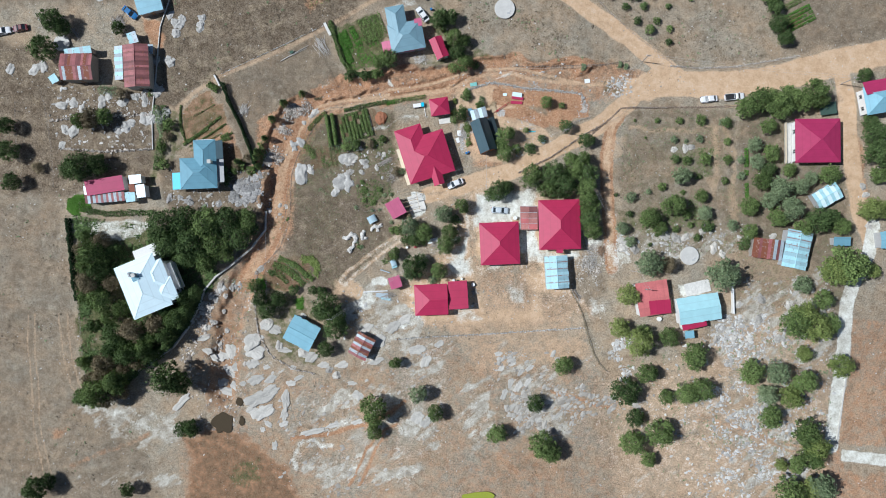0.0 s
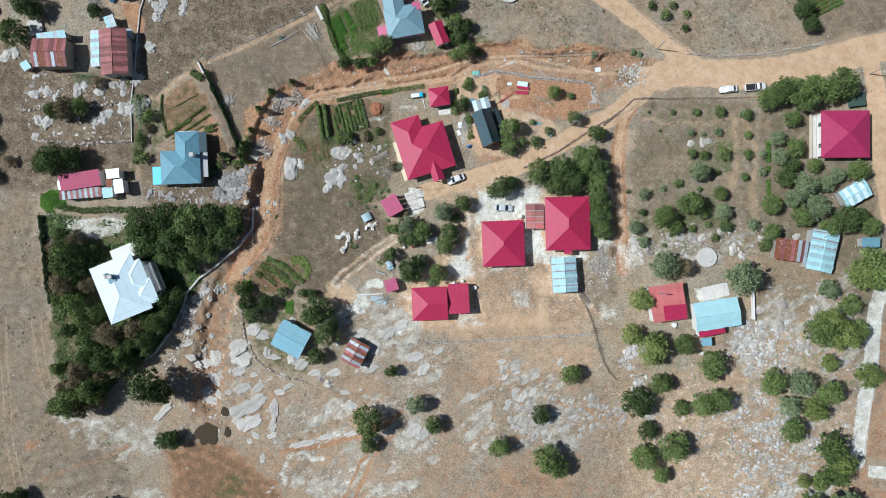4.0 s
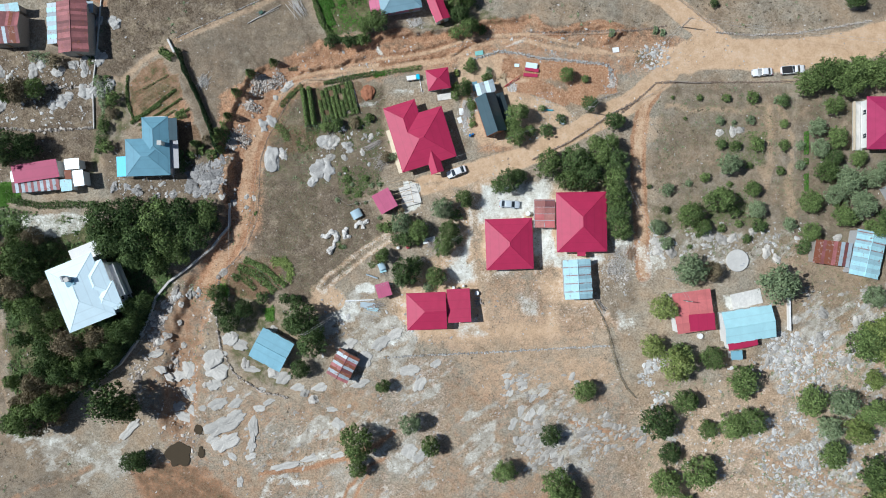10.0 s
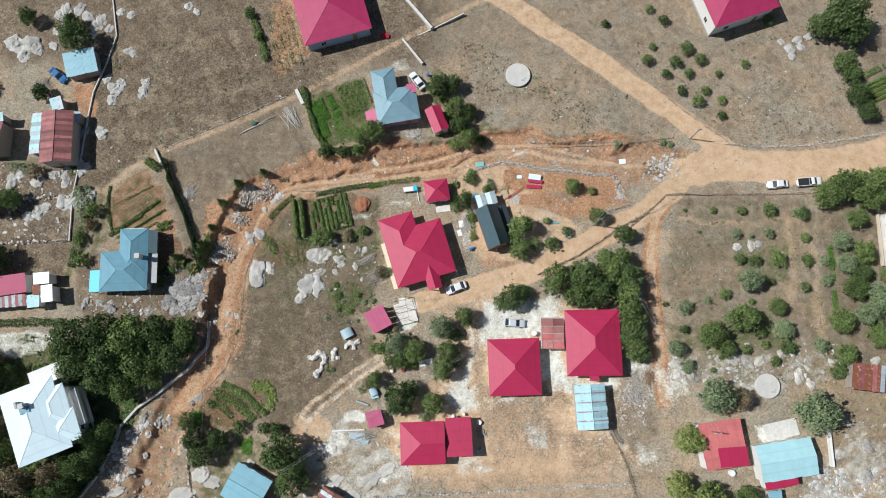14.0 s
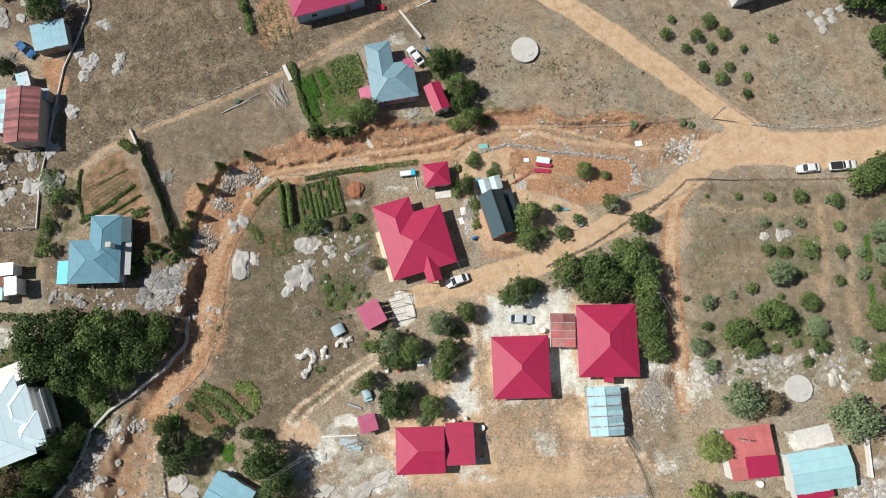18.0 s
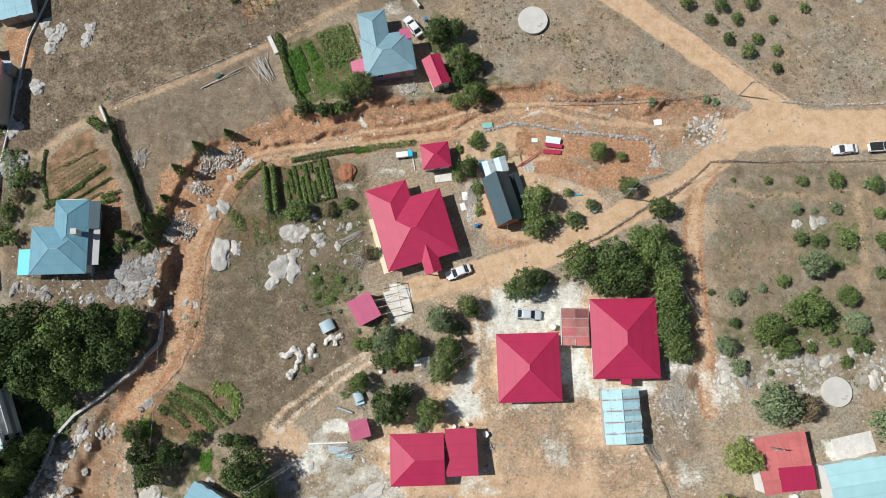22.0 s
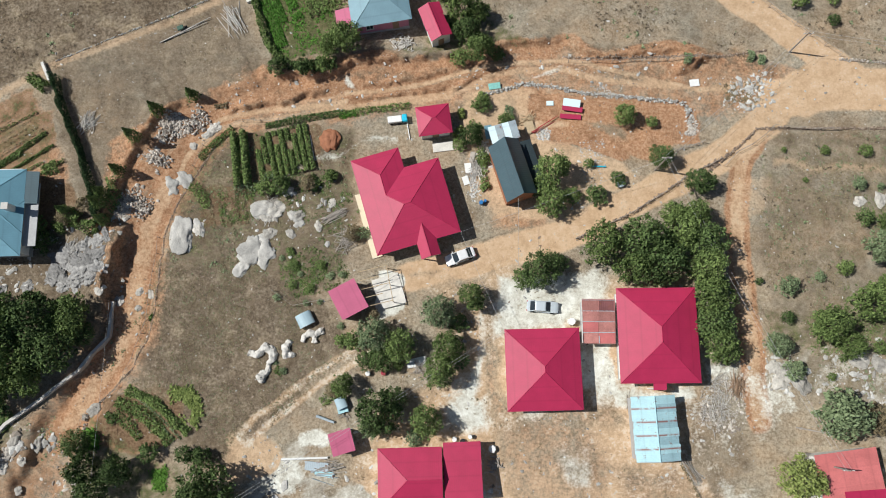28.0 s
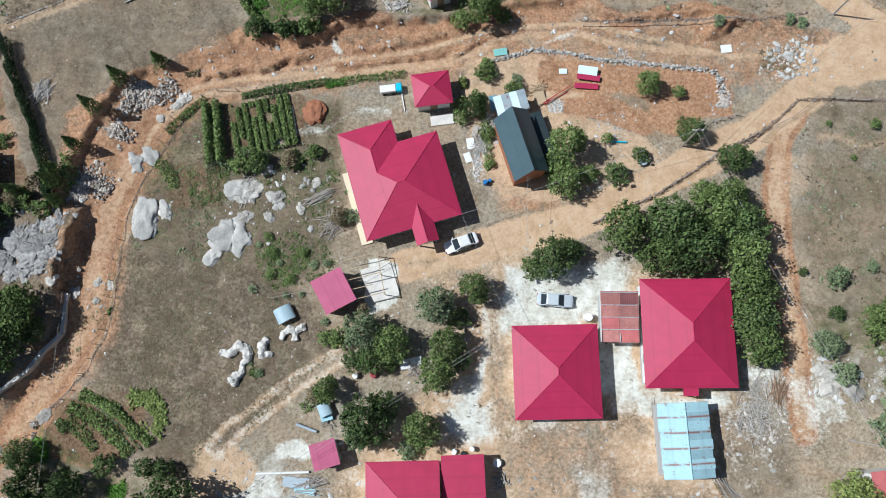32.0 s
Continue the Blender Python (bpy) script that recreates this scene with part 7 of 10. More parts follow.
boulders([(-70.1, 59.5, 1.3), (-69.1, 60.9, 1.0), (-70.8, 56.8, 1.2), (-64.1, 58.7, 1.0), (-63.7, 60.9, 0.9), (-77.5, 49.0, 1.0), (-72.3, 49.3, 1.2), (-79.8, 48.3, 0.9), (-100.6, 37.9, 1.3), (-97.6, 38.6, 1.3), (-95.4, 37.1, 1.2), (-90.2, 38.6, 1.3), (-85.0, 38.9, 1.2), (-81.5, 40.1, 1.0), (-79.0, 38.6, 0.9), (-76.0, 40.9, 1.2), (-108.1, 47.5, 1.5), (-105.8, 48.3, 1.3), (-114.8, 47.5, 1.2), (-79.0, 34.2, 1.6), (-76.8, 34.9, 1.5), (-74.5, 34.5, 1.3), (-97.6, 31.2, 1.6), (-99.8, 31.5, 1.2), (-83.5, 31.9, 1.3), (-85.7, 31.5, 1.2), (-100.6, 27.5, 1.0)], white=True, grow=1.0)
boulders([(-72.3, 13.3, 0.9), (-67.1, 12.6, 1.0), (-63.1, 11.6, 0.7), (-59.2, 12.2, 0.9), (-69.3, 13.6, 0.7)], grey=True, label="craggy grey limestone outcrop", group="grey outcrops")
boulders([(-58.6, -9.4, 0.9), (-56.0, -10.2, 0.8), (-59.9, -13.0, 0.9), (-57.4, -12.2, 0.7), (-60.5, -19.1, 0.9), (-62.3, -20.3, 1.1), (-59.1, -24.8, 0.9), (-58.3, -16.4, 0.7), (-57.2, -21.4, 0.8), (-36.9, -17.6, 0.9), (-39.5, -18.9, 1.1), (-29.9, -31.5, 1.1), (-43.2, -25.3, 1.1), (-36.9, -27.1, 1.6), (-28.0, -32.8, 1.3), (-45.8, -19.0, 1.0)])
def ledges(rows):
    for x, y, long, wide, turn in rows:
        ob = new("boulder", rock_rnd.choice(SLABS))
        ob.matrix_basis = pose(x, y, gz(x, y) - 0.02, 0, 0, turn) @ Matrix.Diagonal((long * 1.3, wide * 1.35, (long + wide) * 0.42, 1))
        tagged(ob, "broad pale limestone slab in the slope", "boulder", "limestone slabs")


RAVINE_LEDGES = [(-55.9, -26.3, 2.69, 1.13, -82), (-50.0, -23.6, 2.4, 1.98, 20), (-49.9, -26.4, 2.4, 1.98, -10), (-50.0, -29.8, 1.84, 0.99, 10), (-49.1, -34.0, 2.26, 0.99, 20), (-56.4, -32.0, 1.84, 0.99, -45), (-45.1, -34.0, 1.56, 0.85, 30), (-48.5, -39.1, 3.68, 1.56, 25), (-45.4, -37.2, 2.26, 1.27, 30), (-47.5, -42.8, 2.83, 1.41, 32), (-50.2, -41.9, 1.41, 0.85, 20), (-41.2, -39.6, 0.99, 2.55, 0), (-41.7, -43.3, 0.85, 1.41, 10), (-41.9, -45.7, 1.27, 0.57, 20), (-46.4, -30.9, 0.85, 0.57, 0), (-44.2, -51.3, 0.71, 0.99, 0), (-47.3, -47.1, 0.71, 0.57, 0), (-56.9, -37.4, 2.12, 0.85, -20), (-58.4, -35.1, 1.56, 0.85, 10), (-54.7, -35.7, 1.27, 0.85, -40), (-61.0, -28.1, 1.84, 0.71, -35), (-62.0, -26.4, 1.41, 0.71, -40)]
SLOPE_LEDGES = [(-68.7, -40.1, 3.0, 0.75, 45), (-63.0, -23.3, 1.7, 0.71, 10), (-58.1, -28.1, 1.13, 1.7, -70), (-54.5, -30.9, 0.99, 0.85, 0), (-52.5, -35.1, 0.85, 0.57, 0), (-45.9, -45.7, 1.13, 0.57, -40), (-34.5, -28.1, 1.98, 1.13, 35), (-40.1, -35.1, 1.13, 0.71, 10), (-38.0, -33.7, 1.27, 0.57, 20), (-39.4, -30.9, 0.99, 0.57, 10), (-34.4, -47.8, 2.83, 0.71, 15), (-28.8, -46.1, 1.98, 0.57, 15), (-22.5, -45.3, 1.7, 0.57, 20), (-44.4, -20.8, 1.7, 1.27, -20), (-46.5, -19.7, 1.7, 1.41, 10), (-41.6, -26.4, 1.7, 0.71, 0), (-31.0, -30.2, 1.7, 0.85, 20), (-26.1, -30.2, 1.98, 0.85, 20), (-27.5, -17.6, 1.13, 0.85, 0), (-20.5, -21.1, 1.7, 0.99, 30), (-16.9, -24.2, 1.84, 1.41, 40), (-13.4, -20.4, 2.26, 0.99, 35), (-10.3, -18.5, 1.98, 0.85, 30), (-17.6, -29.5, 1.98, 0.71, 20), (-22.5, -38.2, 1.41, 1.13, -40), (-23.9, -35.2, 1.13, 0.57, 10)]
ledges(RAVINE_LEDGES)
ledges(SLOPE_LEDGES)
boulders([(-7.1, -26.3, 2.3), (-4.6, -28.9, 2.0), (-1.4, -25.0, 1.4), (-7.0, -44.1, 2.2), (-4.5, -45.3, 1.8), (14.4, -27.5, 1.1), (15.1, -31.3, 1.0), (18.2, -30.0, 1.0), (20.1, -32.5, 1.0), (17.6, -35.1, 1.3), (19.5, -36.3, 1.4), (22.1, -35.0, 1.1), (22.7, -31.2, 1.1), (15.8, -38.2, 1.3), (18.3, -41.4, 1.1), (24.7, -44.5, 1.1), (27.8, -40.1, 1.1), (29.7, -43.9, 1.1)], slab_like=True, label="broad pale limestone slab in the slope", group="limestone slabs")
boulders([(48.1, 1.5, 1.2), (50.3, 0.1, 1.3), (58.5, 3.0, 1.2), (61.5, 2.7, 1.3), (63.7, 3.0, 1.0), (68.1, 4.5, 0.9), (71.1, 0.1, 1.2), (73.3, -1.4, 1.0), (47.4, 0.1, 1.2), (46.6, 2.3, 0.9), (63.7, 26.5, 1.0), (60.7, 26.1, 0.9), (65.2, 26.8, 0.9), (86.7, 3.1, 1.0), (83.7, -13.3, 1.2), (91.1, -14.8, 1.2), (83.0, -18.5, 1.2), (88.2, -23.7, 1.2), (80.7, -23.7, 1.0), (76.3, -23.7, 1.0), (97.1, -14.7, 1.2), (100.0, -17.0, 1.2), (94.1, -29.6, 1.0), (77.8, -14.8, 0.9), (71.8, -23.7, 0.9), (111.9, 6.0, 0.9), (110.4, 16.4, 0.9), (111.1, 14.2, 0.9)])
boulders([(-84.1, 76.6, 1.5), (-82.8, 77.6, 1.5), (-80.0, 77.9, 1.5), (-77.9, 76.0, 1.6), (-75.9, 74.0, 1.6), (-74.8, 75.3, 1.5), (-72.8, 73.4, 1.2), (-76.3, 72.0, 1.2), (-82.7, 74.6, 1.2), (-70.7, 77.3, 1.1), (-68.4, 76.7, 1.0), (-93.2, 69.9, 2.4), (-90.1, 70.0, 2.2), (-88.2, 68.7, 1.6), (-91.1, 67.3, 1.7), (-84.6, 69.3, 1.1), (-84.3, 72.6, 1.1), (-72.3, 61.7, 1.1), (-70.9, 59.8, 1.3), (-69.6, 58.9, 1.2), (-70.6, 57.2, 1.1), (-64.1, 61.1, 1.0), (-64.2, 59.2, 1.1), (-64.7, 57.9, 0.8), (-68.0, 68.2, 1.1), (-67.1, 67.3, 0.9), (-75.9, 49.9, 1.1), (-72.9, 50.0, 1.1), (-71.7, 49.7, 0.8), (-56.0, 78.8, 1.1), (-54.1, 77.4, 0.9)], white=True, grow=0.9)
boulders([(-84.8, 39.2, 1.2), (-90.2, 39.7, 1.1), (-88.5, 40.4, 1.3), (-84.2, 38.8, 1.1), (-81.4, 40.4, 0.9), (-79.0, 39.8, 1.1), (-78.7, 42.3, 1.1), (-76.4, 42.9, 1.2), (-74.8, 42.3, 1.1), (-77.3, 35.0, 1.5), (-75.6, 35.6, 1.4), (-73.4, 36.2, 1.4), (-78.4, 33.8, 1.2), (-84.1, 32.6, 1.3), (-82.4, 33.2, 1.2), (74.8, 69.9, 1.2), (76.8, 71.8, 1.1), (79.2, 72.5, 1.1), (75.3, 67.9, 1.0), (73.1, 71.1, 0.8), (77.2, 70.1, 1.0)], white=True, grow=0.9)


def scattered_stones(name, label, polys, count, sizes, flat, material, seed, turn=None):
    """Loose stones strewn over an area, as one heap of small solid pieces."""
    g = np.random.default_rng(seed)
    base = bmesh.new()
    bmesh.ops.create_icosphere(base, subdivisions=1, radius=1.0)
    bv, bf = np.array([v.co[:] for v in base.verts]), np.array([[v.index for v in f.verts] for f in base.faces])
    base.free()
    xy = []
    for poly, share in polys:
        p = np.array(poly)
        lo, hi = p.min(0), p.max(0)
        c = g.uniform(lo, hi, (int(count * share * 6), 2))
        keep = area(c[:, 0], c[:, 1], poly, 3.0) + value_noise(c[:, 0], c[:, 1], 4.0) * 1.6 + value_noise(c[:, 0], c[:, 1], 1.5) > g.uniform(0.5, 1.3, len(c))
        xy.append(c[keep][: int(count * share)])
    xy = np.concatenate(xy)
    n = len(xy)
    s = sizes[0] * (sizes[1] / sizes[0]) ** (g.random(n) ** 2.2)
    a = g.uniform(0, 2 * math.pi, n) if turn is None else np.radians(turn) + g.normal(0, 0.35, n)
    sx, sy, sz = s * g.uniform(0.9, 1.7, n), s * g.uniform(0.6, 1.0, n), s * flat * g.uniform(0.7, 1.3, n)
    v = bv[None] * (1 + g.uniform(-0.28, 0.28, (n, len(bv), 1)))
    v = v * np.stack([sx, sy, sz], -1)[:, None]
    ca, sa = np.cos(a)[:, None], np.sin(a)[:, None]
    out = np.stack([v[..., 0] * ca - v[..., 1] * sa + xy[:, :1], v[..., 0] * sa + v[..., 1] * ca + xy[:, 1:], v[..., 2] + ground_height(xy[:, 0], xy[:, 1])[:, None]], -1).reshape(-1, 3)
    faces = (bf[None] + (np.arange(n) * len(bv))[:, None, None]).reshape(-1, 3)
    ob = mesh_part(name, out, faces.tolist(), material)
    return tagged(ob, label, "stones", kind="stuff")


def island_stone(name, dark, light):
    m, nodes, links, bsdf = make_material(name)
    geo = nodes.new("ShaderNodeNewGeometry")
    col = ramp(nodes, links, geo.outputs["Random Per Island"], [(0.0, dark), (1.0, light)])
    links.new(mix_color(nodes, links, 0.5, col, ramp(nodes, links, noise_node(nodes, links, 5.0), [(0.3, (0.35, 0.35, 0.35)), (0.7, (1, 1, 1))]), "MULTIPLY"), bsdf.inputs["Base Color"])
    bsdf.inputs["Roughness"].default_value = 0.9
    return m


PALE_CHIPS = island_stone("pale_chips", (0.34, 0.32, 0.29), (0.78, 0.76, 0.72))
SLOPE_CHIPS = island_stone("slope_chips", (0.33, 0.295, 0.25), (0.58, 0.545, 0.49))
GREY_CHIPS = island_stone("grey_chips", (0.27, 0.225, 0.185), (0.78, 0.71, 0.63))
BROWN_CHIPS = island_stone("brown_chips", (0.20, 0.14, 0.10), (0.46, 0.36, 0.28))
SOUTH_ROCKS = [([(-53.0, -22.4), (-42.6, -31.3), (-24.7, -37.2), (-12.8, -23.8), (2.1, -23.8), (2.1, -38.7), (0.6, -52.0), (-12.8, -64.0), (-36.6, -65.5), (-42.5, -47.6), (-54.5, -38.7)], 0.3), ([(12.5, -29.7), (21.4, -26.0), (33.3, -37.1), (36.3, -50.5), (25.9, -50.5), (15.5, -41.6)], 0.3), ([(79.4, -8.8), (103.2, -4.4), (104.6, -29.6), (74.9, -35.6), (69.0, -25.2)], 0.4)]
scattered_stones("limestone_rubble", "pale limestone rubble breaking through the slope", SOUTH_ROCKS, 1700, (0.12, 0.6), 0.22, SLOPE_CHIPS, 1, 35)
scattered_stones("limestone_rubble", "pale limestone rubble along the orchard's lower edge", [([(45.2, 5.3), (77.9, 6.8), (80.9, -0.7), (66.0, -3.6), (46.0, -0.7)], 0.5), ([(73.5, -37.1), (97.2, -41.5), (98.7, -66.8), (61.6, -66.8)], 0.5)], 900, (0.10, 0.5), 0.4, PALE_CHIPS, 2)
scattered_stones("limestone_rubble", "grey and white stones among the yards", [([(-104.5, 43.1), (-76.2, 43.2), (-76.1, 26.5), (-103.0, 26.5)], 0.35), ([(-72.4, 16.3), (-45.6, 22.3), (-46.3, 10.1), (-72.4, 10.1)], 0.25), ([(-29.2, 30.5), (-12.1, 29.8), (-12.1, 13.4), (-27.7, 14.9)], 0.12), ([(-27.7, -6.0), (-6.8, -7.4), (-3.9, -23.8), (-27.7, -26.8)], 0.15)], 900, (0.10, 0.5), 0.5, PALE_CHIPS, 3)
scattered_stones("limestone_rubble", "white limestone blocks breaking out of the slope", [([(11.8, -28.1), (17.0, -26.9), (23.4, -35.1), (25.5, -43.5), (30.4, -49.1), (24.8, -50.6), (16.3, -42.9), (13.2, -36.5)], 0.6), ([(24.8, -35.1), (37.5, -36.5), (53.0, -39.3), (51.6, -44.9), (31.8, -44.9)], 0.4)], 520, (0.2, 0.95), 0.28, SLOPE_CHIPS, 21, 30)
scattered_stones("limestone_rubble", "white stones littering the slope between the trees", [([(71.5, -16.7), (87.0, -16.7), (94.0, -28.0), (72.9, -31.6)], 0.4), ([(68.6, -36.5), (79.9, -35.1), (92.5, -44.9), (91.1, -61.8), (71.3, -61.8)], 0.5), ([(43.1, -22.4), (47.4, -22.4), (50.2, -33.7), (45.9, -35.1)], 0.1)], 2400, (0.12, 0.62), 0.3, PALE_CHIPS, 22)
scattered_stones("gully_rubble", "grey blocks fallen along the foot of the wall", [([(-62.1, -11.1), (-58.4, -8.6), (-57.1, -10.5), (-58.7, -14.3), (-60.3, -21.5), (-64.6, -21.5), (-64.1, -15.7)], 0.6), ([(-64.9, -10.7), (-60.9, -12.1), (-59.4, -21.4), (-64.7, -28.1), (-68.7, -29.5), (-66.2, -20.1)], 0.4)], 420, (0.15, 0.7), 0.6, GREY_CHIPS, 173)
scattered_stones("gully_rubble", "pale rocks in the bend of the track", [([(-59.8, -9.6), (-54.0, -8.5), (-53.5, -11.1), (-59.1, -11.7)], 0.6), ([(-60.2, -8.7), (-56.2, -8.7), (-56.2, -11.4), (-60.2, -11.4)], 0.4)], 60, (0.2, 0.7), 0.6, PALE_CHIPS, 174)
scattered_stones("gully_rubble", "stones washed into the gully bed", [([(-66.4, -6.0), (-50.0, -6.0), (-50.0, -23.8), (-54.5, -47.7), (-63.4, -47.7), (-67.9, -26.8)], 1.0)], 520, (0.10, 0.42), 0.6, GREY_CHIPS, 4)
scattered_stones("loose_stones", "small loose stones strewn over bare soil", [([(-120.2, 68.5), (119.5, 68.5), (119.5, -68.2), (-120.0, -68.6)], 1.0)], 5500, (0.05, 0.22), 0.6, PALE_CHIPS, 5)
scattered_stones("loose_stones", "clods and brown stones on bare soil", [([(-57.5, 50.6), (76.4, 50.7), (76.4, -68.3), (-57.4, -68.5)], 1.0)], 2200, (0.05, 0.18), 0.5, BROWN_CHIPS, 6)
scattered_stones("roadside_stones", "white stones along the gully track", [([(-33.7, 43.2), (-12.9, 47.6), (16.9, 49.9), (51.1, 47.7), (51.1, 39.5), (16.9, 43.2), (-12.8, 40.2), (-33.7, 35.7)], 1.0)], 315, (0.06, 0.35), 0.6, PALE_CHIPS, 7)


# ---- walls and fences ----
def ribbon_wall(name, label, pts, width, height, material, cap=None):
    """A poured or rendered wall that follows a line over the ground."""
    w = thing(name, label, "wall", pose(pts[0][0], pts[0][1], 0), kind="structure")
    o = Vector((pts[0][0], pts[0][1], 0))
    for (ax, ay), (bx, by) in zip(pts, pts[1:]):
        d = Vector((bx - ax, by - ay, 0))
        n = max(1, int(d.length / 3))
        s = Vector((-d.y, d.x, 0)).normalized() * width / 2
        for k in range(n):
            p, q = Vector((ax, ay, 0)) + d * k / n - o, Vector((ax, ay, 0)) + d * (k + 1) / n - o
            zp, zq = gz(*(p + o)[:2]), gz(*(q + o)[:2])
            bm = bmesh.new()
            vs = [bm.verts.new(v) for v in (p - s + Vector((0, 0, zp - 0.6)), q - s + Vector((0, 0, zq - 0.6)), q + s + Vector((0, 0, zq - 0.6)), p + s + Vector((0, 0, zp - 0.6)),
                                            p - s + Vector((0, 0, zp + height)), q - s + Vector((0, 0, zq + height)), q + s + Vector((0, 0, zq + height)), p + s + Vector((0, 0, zp + height)))]
            for f in ((3, 2, 1, 0), (4, 5, 6, 7), (0, 1, 5, 4), (1, 2, 6, 5), (2, 3, 7, 6), (3, 0, 4, 7)):
                bm.faces.new([vs[i] for i in f])
            part("wall_section", bm, material, w)
    return w


def stone_wall(label, pts, width=0.6, height=0.5, seed=1, material=None, size=0.3):
    """A dry stone wall: uneven stones heaped along a line, in runs of about four metres."""
    w = thing("stone_wall", label, "wall", pose(pts[0][0], pts[0][1], 0), kind="structure")
    g = np.random.default_rng(seed)
    base = bmesh.new()
    bmesh.ops.create_icosphere(base, subdivisions=1, radius=1.0)
    bv, bf = np.array([v.co[:] for v in base.verts]), np.array([[v.index for v in f.verts] for f in base.faces])
    base.free()
    for (ax, ay), (bx, by) in zip(pts, pts[1:]):
        L = math.hypot(bx - ax, by - ay)
        for k in range(max(1, int(L / 4))):
            m = max(1, int(L / 4))
            n = int(L / m * width * (1 + height) / size ** 2 * 0.7) + 3
            t = (k + g.random(n)) / m
            off = g.normal(0, width / 3.2, n)
            x, y = ax + (bx - ax) * t - (by - ay) / L * off, ay + (by - ay) * t + (bx - ax) / L * off
            z = ground_height(x, y) + g.uniform(0, height, n) * np.clip(1 - np.abs(off) / width, 0.2, 1)
            v = bv[None] * (1 + g.uniform(-0.42, 0.42, (n, len(bv), 1))) * (size * g.uniform(0.5, 1.0, (n, 1, 3)) * g.uniform(0.45, 1.5, (n, 1, 1)))
            v = v + np.stack([x - pts[0][0], y - pts[0][1], z], -1)[:, None]
            mesh_part("wall_stones", v.reshape(-1, 3), (bf[None] + (np.arange(n) * len(bv))[:, None, None]).reshape(-1, 3).tolist(), material or GREY_CHIPS, w)
    return w


def fence(label, pts, height=1.2, gap=2.4, rails=2, r=0.05, material=None, rail_r=0.025):
    f = thing("fence", label, "fence", pose(pts[0][0], pts[0][1], 0), "fences")
    o = Vector((pts[0][0], pts[0][1], 0))
    rnd = random.Random(int(pts[0][0] * 10))
    posts = []
    for (ax, ay), (bx, by) in zip(pts, pts[1:]):
        n = max(1, round(math.hypot(bx - ax, by - ay) / gap))
        posts += [(ax + (bx - ax) * k / n, ay + (by - ay) * k / n) for k in range(n)]
    posts.append(pts[-1])
    tops = []
    for x, y in posts:
        b = Vector((x, y, gz(x, y))) - o
        tilt = Vector((rnd.uniform(-0.08, 0.08), rnd.uniform(-0.08, 0.08), height * rnd.uniform(0.9, 1.1)))
        part("post", rod(bmesh.new(), b - Vector((0, 0, 0.3)), b + tilt, r, r * 0.8, 5), material or GREY_WOOD, f)
        tops.append((b, b + tilt))
    for (b0, t0), (b1, t1) in zip(tops, tops[1:]):
        for k in range(rails):
            s = 0.92 - 0.45 * k
            part("rail", rod(bmesh.new(), b0.lerp(t0, s), b1.lerp(t1, s), rail_r, sides=4), material or GREY_WOOD, f)
    return f


def hedge(label, pts, width, height, kind, per_metre=40, leaf=0.16, seed=1, name="hedge", parent=None):
    """A row of growth: leaf sprays heaped along a line."""
    g = np.random.default_rng(seed)
    allv = []
    for (ax, ay), (bx, by) in zip(pts, pts[1:]):
        L = math.hypot(bx - ax, by - ay)
        n = max(8, int(L * per_metre))
        t = g.random(n)
        a = g.uniform(0, math.pi, n)
        swell = 1 + 0.7 * value_noise(ax + (bx - ax) * t, ay + (by - ay) * t, 1.4)
        off, up = np.cos(a) * width / 2 * swell * g.uniform(0.4, 1, n), np.sin(a) * height * swell * g.uniform(0.4, 1, n)
        x, y = ax + (bx - ax) * t - (by - ay) / L * off, ay + (by - ay) * t + (bx - ax) / L * off
        pos = np.stack([x, y, ground_height(x, y) + up], -1)
        nn = g.normal(size=(n, 3)) * 0.6 + np.array([0, 0, 0.7])
        nn /= np.linalg.norm(nn, axis=1, keepdims=True)
        tt = np.cross(nn, g.normal(size=(n, 3)))
        tt /= np.linalg.norm(tt, axis=1, keepdims=True)
        bb = np.cross(nn, tt)
        s = leaf * g.uniform(0.6, 1.4, n)[:, None]
        allv.append(np.stack([pos + tt * s, pos + bb * s * 0.6, pos - tt * s, pos - bb * s * 0.6], 1).reshape(-1, 3))
    v = np.concatenate(allv)
    ob = mesh_part(name, v, np.arange(len(v)).reshape(-1, 4).tolist(), LEAVES[kind])
    if parent is not None:
        ob.parent, ob.matrix_parent_inverse = parent, parent.matrix_basis.inverted()
        return tagged(ob, kind="stuff")
    return tagged(ob, label, name.replace("_", " "), kind="stuff")


ribbon_wall("retaining_wall", "pale concrete wall along the gully", [(-46.9, 10.0), (-47.1, 5.0), (-50.7, 0.1), (-55.3, -3.9), (-59.9, -7.3), (-63.0, -11.1), (-63.7, -14.0), (-66.2, -19.1)], 0.45, 0.7, CONCRETE)
ribbon_wall("garden_wall", "grey wall round the tall house's garden", [(-93.2, -40.6), (-84.0, -35.5), (-74.0, -26.6), (-77.3, -30.3), (-70.6, -25.6), (-66.5, -20.1)], 0.4, 1.2, GREY_PLASTER)
ribbon_wall("boundary_wall", "low whitewashed wall between yards", [(-72.9, 81.5), (-71.0, 71.6), (-72.7, 65.0), (-74.8, 58.6), (-75.5, 52.3), (-76.1, 44.8), (-77.0, 35.7), (-76.8, 26.2)], 0.2, 0.4, WALL_WASH)
stone_wall("thin line of pale stones along a dirt path", [(-59.1, 46.2), (-52.2, 49.4), (-42.3, 53.8), (-31.2, 59.3)], 0.16, 0.12, 40, PALE_CHIPS, 0.12)
